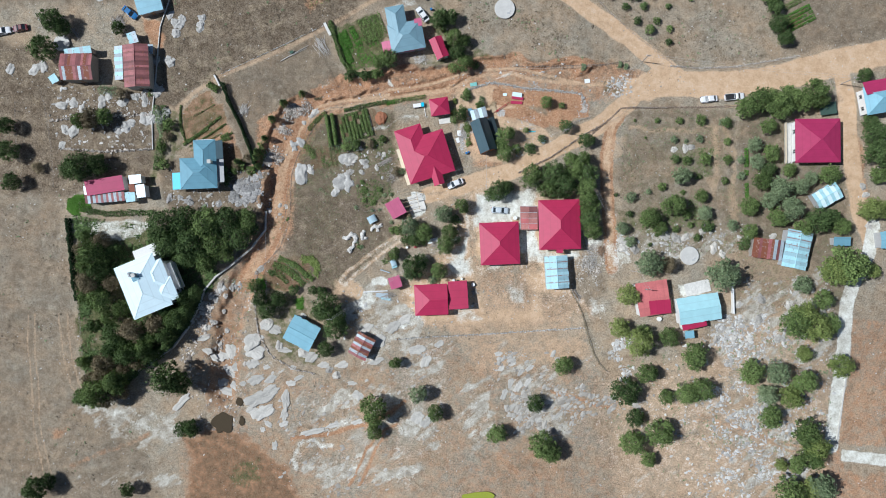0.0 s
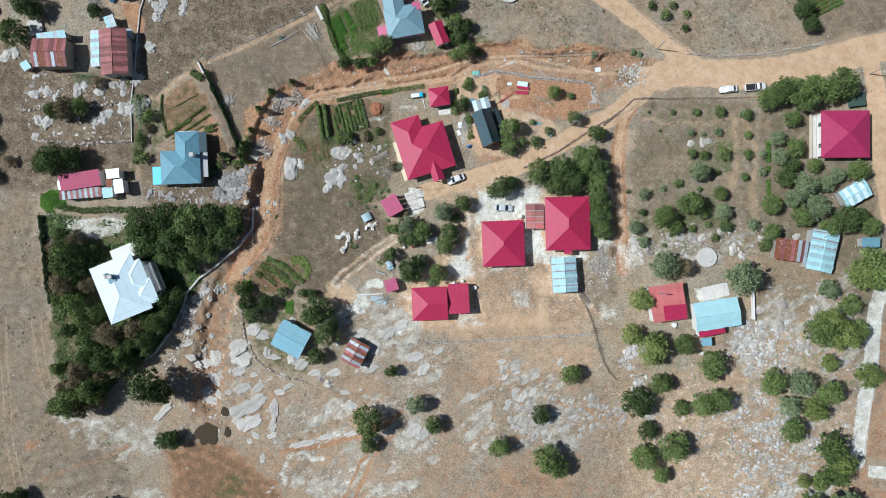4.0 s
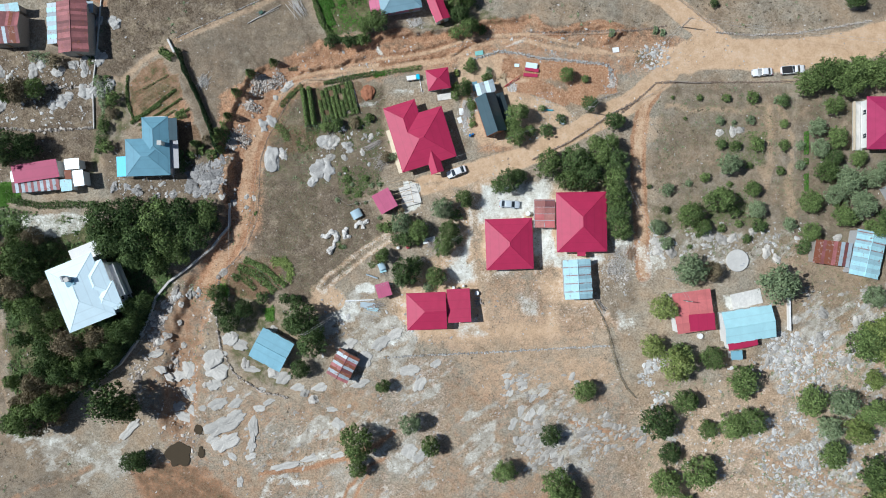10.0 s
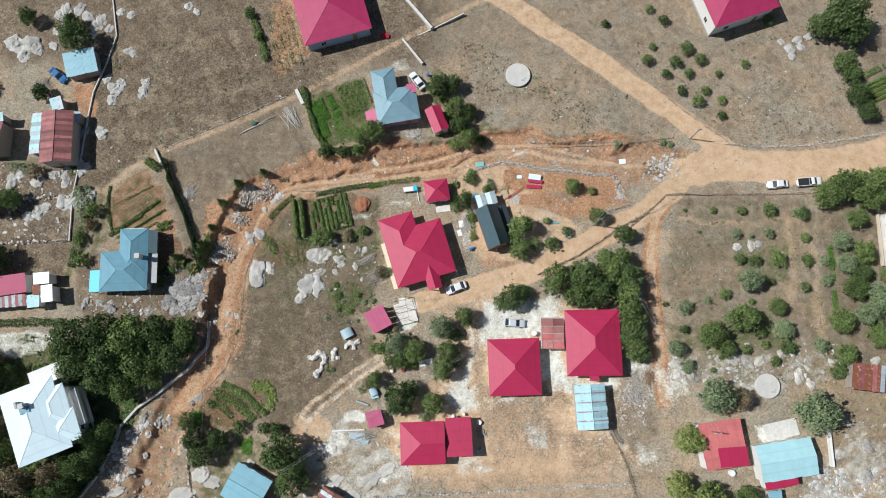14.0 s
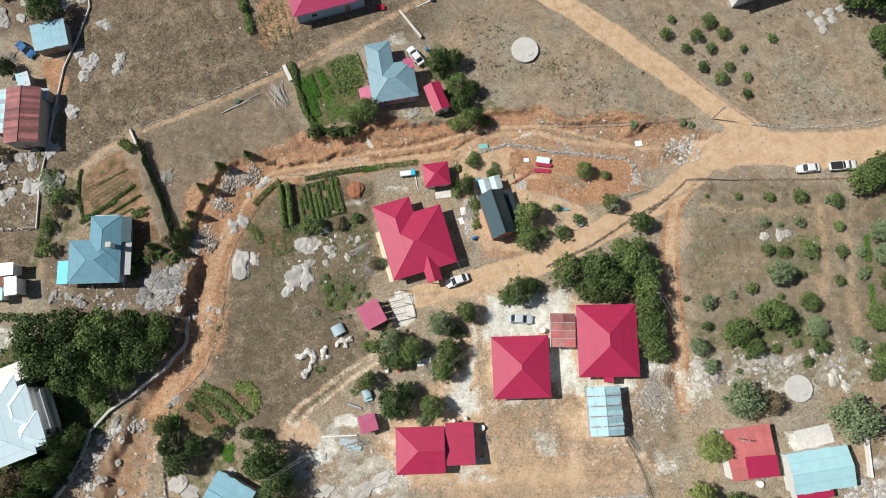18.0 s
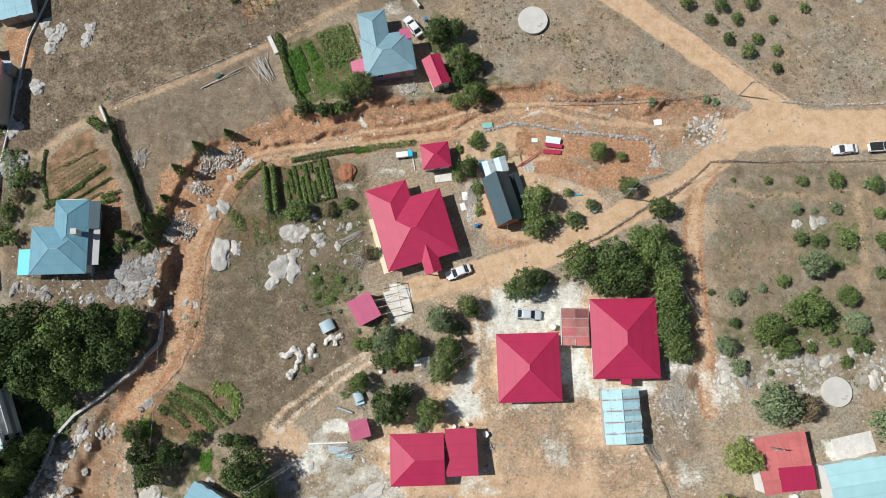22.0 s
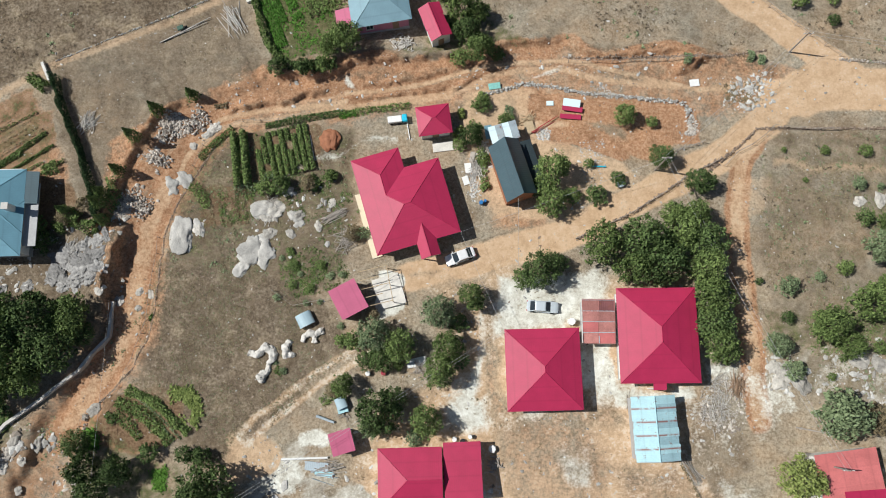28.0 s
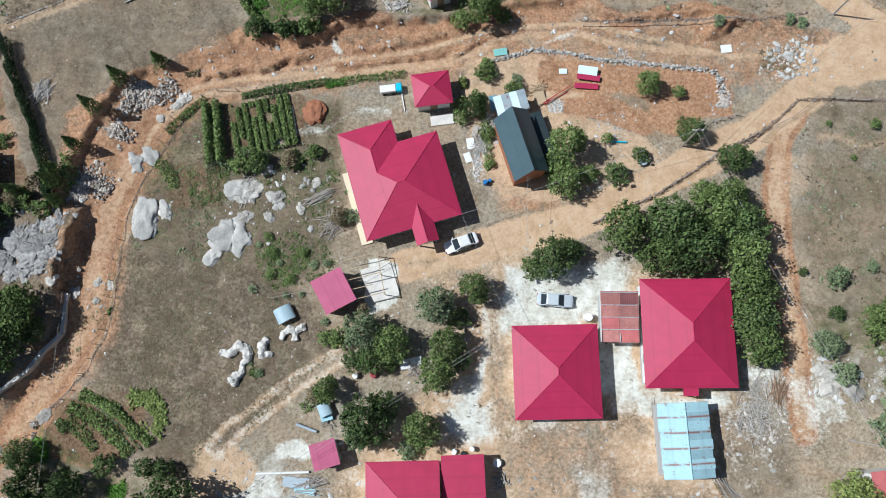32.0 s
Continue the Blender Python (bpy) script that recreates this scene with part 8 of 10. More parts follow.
ribbon_wall("boundary_wall", "low pale wall above the path", [(-7.4, 71.4), (-2.6, 73.6), (4.4, 77.4)], 0.2, 0.4, WALL_WASH)
ribbon_wall("gate_slab", "whitewashed concrete gate posts by the path", [(-31.5, 59.6), (-29.9, 56.4)], 0.9 * 0.8, 0.4, WALL_WASH)
ribbon_wall("gate_slab", "whitewashed concrete gate strip", [(-60.6, 45.9), (-59.2, 43.1)], 0.5 * 0.8, 0.6, WALL_WASH)
ribbon_wall("gate_slab", "whitewashed wall beside the drive", [(-8.9, 71.4), (-4.5, 65.8)], 0.5 * 0.8, 0.5, WALL_WASH)
ribbon_wall("gate_slab", "whitewashed wall above the path", [(-8.8, 81.3), (-2.6, 73.9)], 0.7 * 0.8, 0.6, WALL_WASH)
ribbon_wall("yard_wall", "pale wall beside the blue-roofed house", [(75.8, -7.4), (76.1, -17.0)], 0.4, 1.0, WHITE_PLASTER)
ribbon_wall("kerb", "pale kerb along the concrete road", [(102.9, -51.9), (104.4, -41.5), (106.1, -29.6)], 0.25, 0.25, CONCRETE)
stone_wall("dry stone wall below the bend of the track", [(-50.1, -6.7), (-47.0, -3.6), (-43.2, 0.2), (-41.9, 3.7), (-40.6, 8.3), (-40.3, 13.7), (-40.3, 18.9), (-38.6, 24.2), (-36.1, 28.8), (-33.5, 33.5)], 0.3, 0.08, 11, BROWN_CHIPS, 0.075)
for pts, k in (([(-40.4, 38.4), (-40.7, 36.2), (-41.7, 33.8)], 31), ([(-35.3, 38.3), (-36.9, 37.1), (-37.8, 35.5)], 32), ([(-41.3, 32.0), (-42.1, 30.4)], 33), ([(-45.9, 26.0), (-44.2, 24.1), (-42.6, 23.0)], 34)):
    stone_wall("heaped grey stones of a collapsed bank wall", pts, 2.8, 0.35, k, GREY_CHIPS, 0.19)
stone_wall("white dry stone wall above the cabin", [(6.0, 41.8), (9.1, 42.8), (12.1, 43.8), (16.6, 43.3), (21.1, 42.3), (25.6, 42.0), (30.0, 41.6), (35.2, 41.1)], 0.6, 0.4, 12, PALE_CHIPS, 0.15)
stone_wall("white dry stone wall at the red earth plot", [(35.6, 41.1), (37.0, 39.5), (36.7, 37.9)], 0.9, 0.4, 13, PALE_CHIPS, 0.2)
stone_wall("low stone line across the slope", [(-12.8, -23.8), (-6.8, -23.3), (8.0, -22.6), (25.9, -21.5), (37.0, -20.8)], 0.35, 0.2, 14, PALE_CHIPS, 0.16)
stone_wall("dry stone wall on the orchard's road side", [(38.5, 29.8), (43.0, 33.5), (46.7, 37.0), (58.6, 37.3), (69.0, 37.3), (77.9, 37.6)], 0.4, 0.3, 15, BROWN_CHIPS, 0.13)
stone_wall("dry stone wall curving round the shed", [(-49.3, -6.0), (-49.7, -14.9), (-48.5, -22.3), (-45.5, -27.6), (-39.6, -31.3), (-33.6, -32.7)], 0.4, 0.4, 16, None, 0.2)
stone_wall("tumbled stone wall across the yard", [(-104.0, 33.9), (-93.3, 35.0), (-76.6, 35.4)], 0.5, 0.4, 17)
stone_wall("tumbled stone wall at the yard's edge", [(-101.5, 26.5), (-88.8, 25.6), (-76.9, 26.5)], 0.5, 0.4, 18)
stone_wall("stone line above the gully road", [(18.5, 48.1), (25.5, 47.9), (31.5, 48.2), (39.7, 48.2), (49.2, 49.6)], 0.35, 0.2, 19, BROWN_CHIPS, 0.12)
stone_wall("stone line beside the main road", [(59.7, 48.2), (67.9, 47.6), (76.2, 47.9), (84.5, 49.2), (94.1, 50.9)], 0.45, 0.25, 20, None, 0.13)
stone_wall("dry stone line along the lane", [(19.6, 20.0), (21.5, 20.9), (24.8, 22.5), (28.1, 24.1), (32.8, 27.2), (36.4, 29.8), (39.4, 31.3), (42.5, 33.2)], 0.4, 0.35, 24, BROWN_CHIPS, 0.14)
fence("leaning pole fence along the lane", [(19.6, 20.0), (21.5, 20.9), (24.8, 22.5), (28.1, 24.1), (32.8, 27.2), (36.4, 29.8), (39.4, 31.3), (42.5, 33.2)], 1.0)
fence("leaning grey wooden fence along the orchard", [(41.6, 31.3), (43.5, 33.3), (45.8, 34.5), (47.8, 36.1), (48.9, 37.3), (53.3, 37.1), (58.4, 37.0)], 1.1)
fence("weathered pole fence at the plot's corner", [(31.7, 30.8), (34.4, 33.4), (38.5, 34.8)], 1.1, 1.2, 3, 0.06)
fence("wire fence running down the slope", [(33.0, -10.0), (34.9, -13.6), (36.4, -17.0), (37.5, -20.7), (38.3, -24.1), (39.5, -27.7), (41.0, -30.3), (42.8, -32.2)], 1.1, 2.4, 2, 0.04, None, 0.015)
fence("wire fence along the hill road", [(26.9, 81.5), (32.8, 74.3), (39.2, 66.5), (45.0, 60.8), (51.3, 55.2), (59.8, 48.7)], 1.2)
fence("wire fence above the gully road", [(19.0, 47.3), (25.5, 47.3), (31.4, 47.6), (38.5, 47.6)], 1.1)
fence("wire fence beside the drive", [(-1.2, 64.3), (5.4, 56.7)], 1.1)
fence("post fence of the trodden yard", [(-106.4, 43.1), (-104.5, 35.7), (-103.0, 26.8), (-102.5, 16.3)], 1.3)
fence("post fence up to the barns", [(-112.7, 38.7), (-112.4, 29.7), (-110.4, 16.3)], 1.3)
fence("wire fence at the garden's west side", [(-96.2, -12.0), (-94.7, -23.9), (-93.5, -37.3)], 1.2)
fence("wire fence in the meadow", [(-5.9, 14.3), (-9.4, 12.1), (-20.7, 9.7), (-23.7, 11.8)], 1.0, 3.5, 1)
hedge("dark clipped hedge along the field", [(-58.3, 43.7), (-56.7, 38.9), (-53.9, 33.5), (-51.1, 27.0), (-49.0, 21.2)], 0.95, 2.2, "hedge", 420, 0.11, seed=21)
hedge("dark hedge at the walled garden's edge", [(-98.9, 8.1), (-98.0, -0.1), (-97.0, -9.0), (-96.2, -13.5)], 1.4, 1.8, "hedge", 240, seed=22)
hedge("dark growth along the garden fence", [(-26.3, 36.5), (-24.0, 37.0), (-20.0, 37.9), (-14.5, 38.9)], 1.3, 0.8, "dark", 110, 0.13, seed=23)
hedge("green weeds along the garden fence", [(-14.5, 38.7), (-9.7, 39.5), (-6.5, 39.9), (-4.8, 40.1)], 1.5, 0.6, "mid", 70, 0.14, seed=33)
hedge("bright weeds along the garden fence", [(-15.3, 38.3), (-12.9, 38.8)], 1.3, 0.5, "bright", 110, 0.14, seed=34)
hedge("green growth along the garden's lower fence", [(-30.0, 60.2), (-28.6, 55.2), (-26.6, 49.6), (-24.1, 46.7)], 1.4, 1.2, "mid", 150, seed=24)
hedge("leafy hedge below the house garden", [(-24.7, 46.2), (-20.5, 45.5), (-15.8, 46.3)], 2.0, 1.6, "dark", 160, seed=25)
hedge("weeds along the drive", [(-1.8, 62.4), (0.6, 56.7), (1.9, 52.3)], 1.6, 0.6, "mid", 60, seed=26)
hedge("weeds beside the cabin", [(4.4, 37.9), (5.3, 35.6), (6.1, 32.4), (6.5, 27.8)], 1.4, 0.7, "mid", 50, seed=27)
hedge("bushes along the yard wall", [(-73.9, 37.9), (-73.2, 32.7), (-74.7, 26.8), (-76.1, 20.8)], 2.2, 1.2, "dark", 90, seed=28)
hedge("bushes below the low house", [(-94.8, 10.4), (-88.8, 9.2), (-81.3, 9.6), (-73.9, 9.2)], 1.8, 1.2, "dark", 90, seed=29)
hedge("leafy scrub on the gully bank", [(-64.6, -11.5), (-66.0, -15.6), (-68.6, -20.6), (-72.2, -25.3), (-79.0, -30.2), (-87.0, -37.6)], 3.0, 4.2, "dark", 300, 0.22, seed=30)
hedge("bright green lawn beside the low house", [(-96.1, 13.5), (-96.1, 9.8)], 6.0, 0.2, "lawn", 900, 0.12, seed=31, name="grass_patch")
hedge("vine row in the far plot", [(-42.6, 78.4), (-40.4, 73.1), (-38.2, 66.8)], 1.6, 1.0, "mid", 120, seed=32)


# ---- vegetable beds ----
def crop_bed(label, rect, rows, along, kind, width, height, per_metre=45, leaf=0.14, seed=1):
    """rows of plants over a rectangle; along: 'x' or 'y' in its own axes. Every row is a part."""
    cx, cy, w, d, rot = rect
    bed = thing("vegetable_bed", label, "vegetable bed", pose(cx, cy, gz(cx, cy), 0, 0, rot), "vegetable beds")
    g = np.random.default_rng(seed)
    L, S = (w, d) if along == "x" else (d, w)
    for i in range(rows):
        n = int(L * per_metre)
        c = -S / 2 + (i + 0.5) * S / rows
        t = g.uniform(-L / 2, L / 2, n)
        fill = value_noise(t + i * 13.1, t * 0 + seed * 5.0, 1.1) > -0.30
        t = t[fill]
        n = len(t)
        a = g.uniform(0, math.pi, n)
        off, up = c + np.cos(a) * width / 2, np.sin(a) * height * g.uniform(0.5, 1.1, n)
        pos = np.stack([t, off, up] if along == "x" else [off, t, up], -1)
        nn = g.normal(size=(n, 3)) * 0.5 + np.array([0, 0, 0.8])
        nn /= np.linalg.norm(nn, axis=1, keepdims=True)
        tt = np.cross(nn, g.normal(size=(n, 3)))
        tt /= np.linalg.norm(tt, axis=1, keepdims=True)
        bb = np.cross(nn, tt)
        s = leaf * g.uniform(0.6, 1.4, n)[:, None]
        v = np.stack([pos + tt * s, pos + bb * s * 0.6, pos - tt * s, pos - bb * s * 0.6], 1).reshape(-1, 3)
        tagged(mesh_part("crop", v, np.arange(len(v)).reshape(-1, 4).tolist(), LEAVES[kind], bed), kind="stuff")
    return bed


crop_bed("tall staked bean rows", (-29.54, 31.26, 2.81, 8.25, 8.7), 2, "y", "mid", 1.0, 1.6, 200, 0.16, 1)
crop_bed("rows of green vegetables in brown soil", (-23.28, 32.51, 8.36, 7.15, 14.2), 9, "y", "mid", 0.75, 0.6, 150, 0.13, 2)
crop_bed("thin rows of young plants", (-30.88, 23.63, 5.73, 4.76, 10.3), 5, "y", "dry", 0.4, 0.25, 20, 0.1, 3)
crop_bed("bright green onion strips", (-26.09, 52.98, 1.41, 8.32, 24.0), 1, "y", "bright", 1.7, 0.4, 260, 0.12, 7)
crop_bed("bright green onion strips", (-25.46, 55.46, 1.39, 4.88, 21.7), 1, "y", "bright", 1.3, 0.4, 220, 0.12, 8)
crop_bed("bright green onion strips", (-23.31, 56.17, 1.39, 5.39, 27.4), 1, "y", "bright", 1.4, 0.4, 240, 0.12, 9)
crop_bed("bed crowded with bean plants", (-18.70, 58.17, 5.78, 6.59, 21.0), 6, "y", "mid", 1.2, 0.6, 75, 0.14, 10)
crop_bed("green strip round a tilled plot", (-65.37, 29.80, 8.13, 1.22, 33.5), 1, "x", "mid", 0.7, 0.5, 110, 0.13, 11)
crop_bed("furrowed plot with thin green rows", (-63.10, 28.76, 8.81, 2.39, 30.2), 2, "x", "mid", 0.4, 0.3, 50, 0.1, 12)
crop_bed("furrowed plot with dry rows", (-64.42, 34.90, 8.79, 5.10, 34.3), 7, "x", "dry", 0.25, 0.2, 14, 0.1, 13)
crop_bed("green rows in brown soil", (93.63, 60.71, 7.76, 4.80, 27.1), 5, "x", "bright", 0.6, 0.5, 60, 0.13, 14)
crop_bed("green rows in brown soil", (92.06, 64.51, 6.12, 1.76, 28.5), 2, "x", "mid", 0.6, 0.4, 60, 0.13, 15)
crop_bed("row of young green plants", (79.76, 20.01, 0.89, 13.11, 0.0), 1, "y", "bright", 0.9, 0.6, 90, 0.14, 16)
crop_bed("dotted seedlings on red soil", (-34.66, 71.05, 5.95, 13.48, 16.3), 4, "y", "mid", 0.7, 0.5, 10, 0.16, 17)


# ---- scrub and dry tufts ----
def tufts(label, polys, count, kind, size, seed, blades=7):
    g = np.random.default_rng(seed)
    xy = []
    for poly, share in polys:
        p = np.array(poly)
        c = g.uniform(p.min(0), p.max(0), (int(count * share * 5), 2))
        keep = (area(c[:, 0], c[:, 1], poly, 2.0) > 0.5) & (value_noise(c[:, 0], c[:, 1], 5.0) + 0.6 * value_noise(c[:, 0], c[:, 1], 1.7) > g.uniform(-0.25, 0.4, len(c)))
        for way, clear in ((HILL_ROAD, 2.7), (MAIN_ROAD, 3.9), (LANE, 2.7), (FAR_TRACK, 2.6)):
            keep &= line_distance(c[:, 0], c[:, 1], way) > clear
        xy.append(c[keep][: int(count * share)])
    xy = np.concatenate(xy)
    n = len(xy)
    s = size * g.uniform(0.4, 1.5, n)
    at = np.concatenate([xy, ground_height(xy[:, 0], xy[:, 1])[:, None]], 1)
    pos = (at[:, None] + g.normal(size=(n, blades, 3)) * np.array([0.6, 0.6, 0.0]) * s[:, None, None] + np.array([0, 0, 1]) * (g.random((n, blades, 1)) * 0.7 * s[:, None, None])).reshape(-1, 3)
    k = n * blades
    nn = g.normal(size=(k, 3)) * 0.45 + np.array([0, 0, 1.0])
    nn /= np.linalg.norm(nn, axis=1, keepdims=True)
    tt = np.cross(nn, g.normal(size=(k, 3)))
    tt /= np.linalg.norm(tt, axis=1, keepdims=True)
    bb = np.cross(nn, tt)
    q = (np.repeat(s, blades) * g.uniform(0.35, 0.7, k))[:, None]
    v = np.stack([pos + tt * q, pos + bb * q * 0.5, pos - tt * q, pos - bb * q * 0.5], 1).reshape(-1, 3)
    return tagged(mesh_part("grass_tufts", v, np.arange(len(v)).reshape(-1, 4).tolist(), LEAVES[kind]), label, "grass", kind="stuff")


tufts("low dry weeds in the fields", [(FIELD_NW, 0.2), (FIELD_N, 0.10), (FIELD_N2, 0.2), (FIELD_NE, 0.2), (MEADOW_C, 0.24), (WEST_FIELD, 0.06)], 6500, "dry", 0.11, 41, 6)
tufts("dry weeds in the stony meadow and orchard", [(MEADOW_C2, 0.3), (ORCHARD_E, 0.4), (GROVE_E, 0.3)], 5000, "dry", 0.12, 42, 6)
tufts("green weeds among the beds and trees", [(MEADOW_C2, 0.22), (ORCHARD_E, 0.28), (GROVE_E, 0.3), (GARDEN_W, 0.2)], 3000, "olive", 0.16, 43, 6)
tufts("scattered low weeds on the slope", [(SOUTH, 1.0)], 1200, "dry", 0.15, 44)
tufts("dark dead weeds on the slope", [(SOUTH, 0.6), (WEST_FIELD, 0.25), (GROVE_E, 0.15)], 2600, "dead", 0.15, 48, 6)
tufts("leafy vegetables and weeds in the house garden", [([(-28.8, 58.3), (-16.3, 63.5), (-14.2, 52.2), (-17.0, 47.8), (-24.1, 47.1)], 1.0)], 350, "bright", 0.24, 45)
tufts("leafy undergrowth in the walled garden", [(GARDEN_W, 1.0)], 2600, "dark", 0.5, 46)
tufts("bright lawn by the low house", [([(-98.6, 12.8), (-96.9, 14.5), (-94.4, 14.2), (-93.0, 11.1), (-94.8, 9.0), (-97.6, 9.1), (-99.1, 10.6)], 1.0)], 1800, "lawn", 0.2, 47)


# ---- vehicles ----
def car(label, x, y, heading, paint, length=4.4, width=1.75, pickup=False):
    """A car with its nose along the heading."""
    c = thing("pickup" if pickup else "car", label, "pickup truck" if pickup else "car", pose(x, y, gz(x, y), 0, 0, heading), "parked cars")
    l, w = length / 2, width / 2
    bm = bmesh.new()
    prof = [(-l, 0.35), (-l, 0.80), (-l + 0.12, 0.90), (-l + 0.45, 0.94), (0.0, 0.95), (l - 1.1, 0.95), (l - 0.45, 0.86), (l - 0.15, 0.76), (l, 0.60), (l, 0.35), (l - 0.45, 0.33), (-l + 0.45, 0.33)]
    half = [(w - (0.07 if pz > 0.7 else 0)) * (1 - 0.17 * (abs(px) / l) ** 7) for px, pz in prof]
    left = [bm.verts.new((px, y, pz)) for (px, pz), y in zip(prof, half)]
    right = [bm.verts.new((px, -y, pz)) for (px, pz), y in zip(prof, half)]
    bm.faces.new(left[::-1])
    bm.faces.new(right)
    for i in range(len(prof)):
        j = (i + 1) % len(prof)
        bm.faces.new((left[i], left[j], right[j], right[i]))
    bmesh.ops.recalc_face_normals(bm, faces=bm.faces[:])
    bmesh.ops.bevel(bm, geom=bm.edges[:], offset=0.05, segments=2, affect="EDGES")
    body = part("body", bm, paint, c)
    a, b = (-0.1, l - 1.1) if pickup else (-l + 0.42, l - 1.1)
    ra, rb = (0.15, b - 0.75) if pickup else (a + 0.72, b - 0.82)

    def shell(x0, x1, y0, z0, u0, u1, y1, z1):
        s = bmesh.new()
        lo = [s.verts.new(p) for p in ((x0, -y0, z0), (x1, -y0, z0), (x1, y0, z0), (x0, y0, z0))]
        hi = [s.verts.new(p) for p in ((u0, -y1, z1), (u1, -y1, z1), (u1, y1, z1), (u0, y1, z1))]
        s.faces.new(lo[::-1])
        s.faces.new(hi)
        for i in range(4):
            s.faces.new((lo[i], lo[(i + 1) % 4], hi[(i + 1) % 4], hi[i]))
        return s

    part("glazing", shell(a, b, w - 0.12, 0.9, ra, rb, w - 0.22, 1.40), GLASS, c, "dark glass all round")
    roof = shell(ra - 0.05, rb + 0.05, w - 0.18, 1.375, ra + 0.1, rb - 0.08, w - 0.3, 1.46)
    bmesh.ops.bevel(roof, geom=roof.edges[:], offset=0.02, segments=1, affect="EDGES")
    part("roof", roof, paint, c)
    for s in (-1, 1):
        part("pillar", rod(bmesh.new(), (b - 0.02, s * (w - 0.14), 0.92), (rb, s * (w - 0.22), 1.40), 0.05, sides=4), paint, c)
        part("pillar", rod(bmesh.new(), (a + 0.02, s * (w - 0.14), 0.92), (ra, s * (w - 0.22), 1.40), 0.06, sides=4), paint, c)
        part("headlight", boxed(l - 0.12, s * (w - 0.32) - 0.16, 0.58, l + 0.015, s * (w - 0.32) + 0.16, 0.74, bevel=0.02), CHROME, c)
        part("tail_light", boxed(-l - 0.015, s * (w - 0.25) - 0.12, 0.65, -l + 0.1, s * (w - 0.25) + 0.12, 0.85, bevel=0.02), RED_PAINT, c)
        part("mirror", boxed(b - 0.35, s * (w + 0.02) - 0.09, 0.95, b - 0.2, s * (w + 0.02) + 0.09, 1.08, bevel=0.02), paint, c)
        for px in (-l + 0.85, l - 0.8):
            tyre = part("wheel", rod(bmesh.new(), (px, s * (w - 0.18), 0.31), (px, s * (w + 0.01), 0.31), 0.31, sides=16), BLACK, c)
            part("rim", rod(bmesh.new(), (px, s * (w - 0.02), 0.31), (px, s * (w + 0.022), 0.31), 0.19, sides=12), CHROME, tyre)
    if pickup:
        part("load_bed", boxed(-l + 0.12, -w + 0.16, 0.9, -0.15, w - 0.16, 0.965), BLACK, c)
        for s in (-1, 1):
            part("bed_side", boxed(-l + 0.05, s * (w - 0.12) - 0.05, 0.9, -0.1, s * (w - 0.12) + 0.05, 1.12, bevel=0.02), paint, c)
        part("tailgate", boxed(-l + 0.02, -w + 0.12, 0.85, -l + 0.11, w - 0.12, 1.1, bevel=0.02), paint, c)
    return c


WHITE_CAR, SILVER, BLUE_CAR, DARK_CAR = glossy("white_paint", (0.80, 0.80, 0.80), 0.25, 0, 0.6), glossy("silver_paint", (0.62, 0.68, 0.72), 0.3, 0.1, 0.5), glossy("blue_paint", (0.03, 0.16, 0.38), 0.25, 0, 0.6), glossy("dark_red_paint", (0.12, 0.015, 0.02), 0.25, 0, 0.6)
car("white sedan parked by the large house", 2.99, 17.14, -158.2, WHITE_CAR)
car("silver sedan parked on pale paving", 14.74, 10.13, -3.4, SILVER, 4.5)
car("white sedan parked beside the dirt road", 69.68, 39.34, -174.9, WHITE_CAR)
car("white pickup with a dark load bed at the roadside", 76.39, 39.93, 5.5, WHITE_CAR, 5.2, 1.85, True)
car("white car parked on the drive", -5.57, 61.70, 127.5, WHITE_CAR)
car("blue car on trodden ground", -82.62, 62.26, -38.3, BLUE_CAR)
car("white van at the yard's edge", -116.59, 57.38, 11.3, WHITE_CAR, 4.9, 1.9)
car("dark red car at the yard's edge", -111.69, 58.27, -170.5, DARK_CAR, 3.9)


# ---- cisterns, piles, yard things ----
def cistern(x, y, r, label):
    c = thing("cistern", label, "cistern", pose(x, y, gz(x, y)))
    bm = rod(bmesh.new(), (0, 0, -0.4), (0, 0, 0.55), r, sides=40)
    part("tank_wall", bm, CONCRETE, c)
    part("lid", rod(bmesh.new(), (0, 0, 0.554), (0, 0, 0.68), r + 0.12, r + 0.05, 40), CONCRETE, c)
    part("hatch", boxed(r * 0.25, -r * 0.55, 0.684, r * 0.25 + 0.8, -r * 0.55 + 0.35, 0.75), GREY_PLASTER, c)
    part("hatch", boxed(r * 0.5, -r * 0.35, 0.684, r * 0.5 + 0.4, -r * 0.35 + 0.3, 0.74), GREY_PLASTER, c)


cistern(16.05, 63.12, 2.55, "round concrete cistern cover in dry field")
cistern(64.61, -1.86, 2.3, "round pale concrete cistern by the orchard")
cistern(-100.74, 54.30, 2.0, "round pale concrete cistern in a yard")


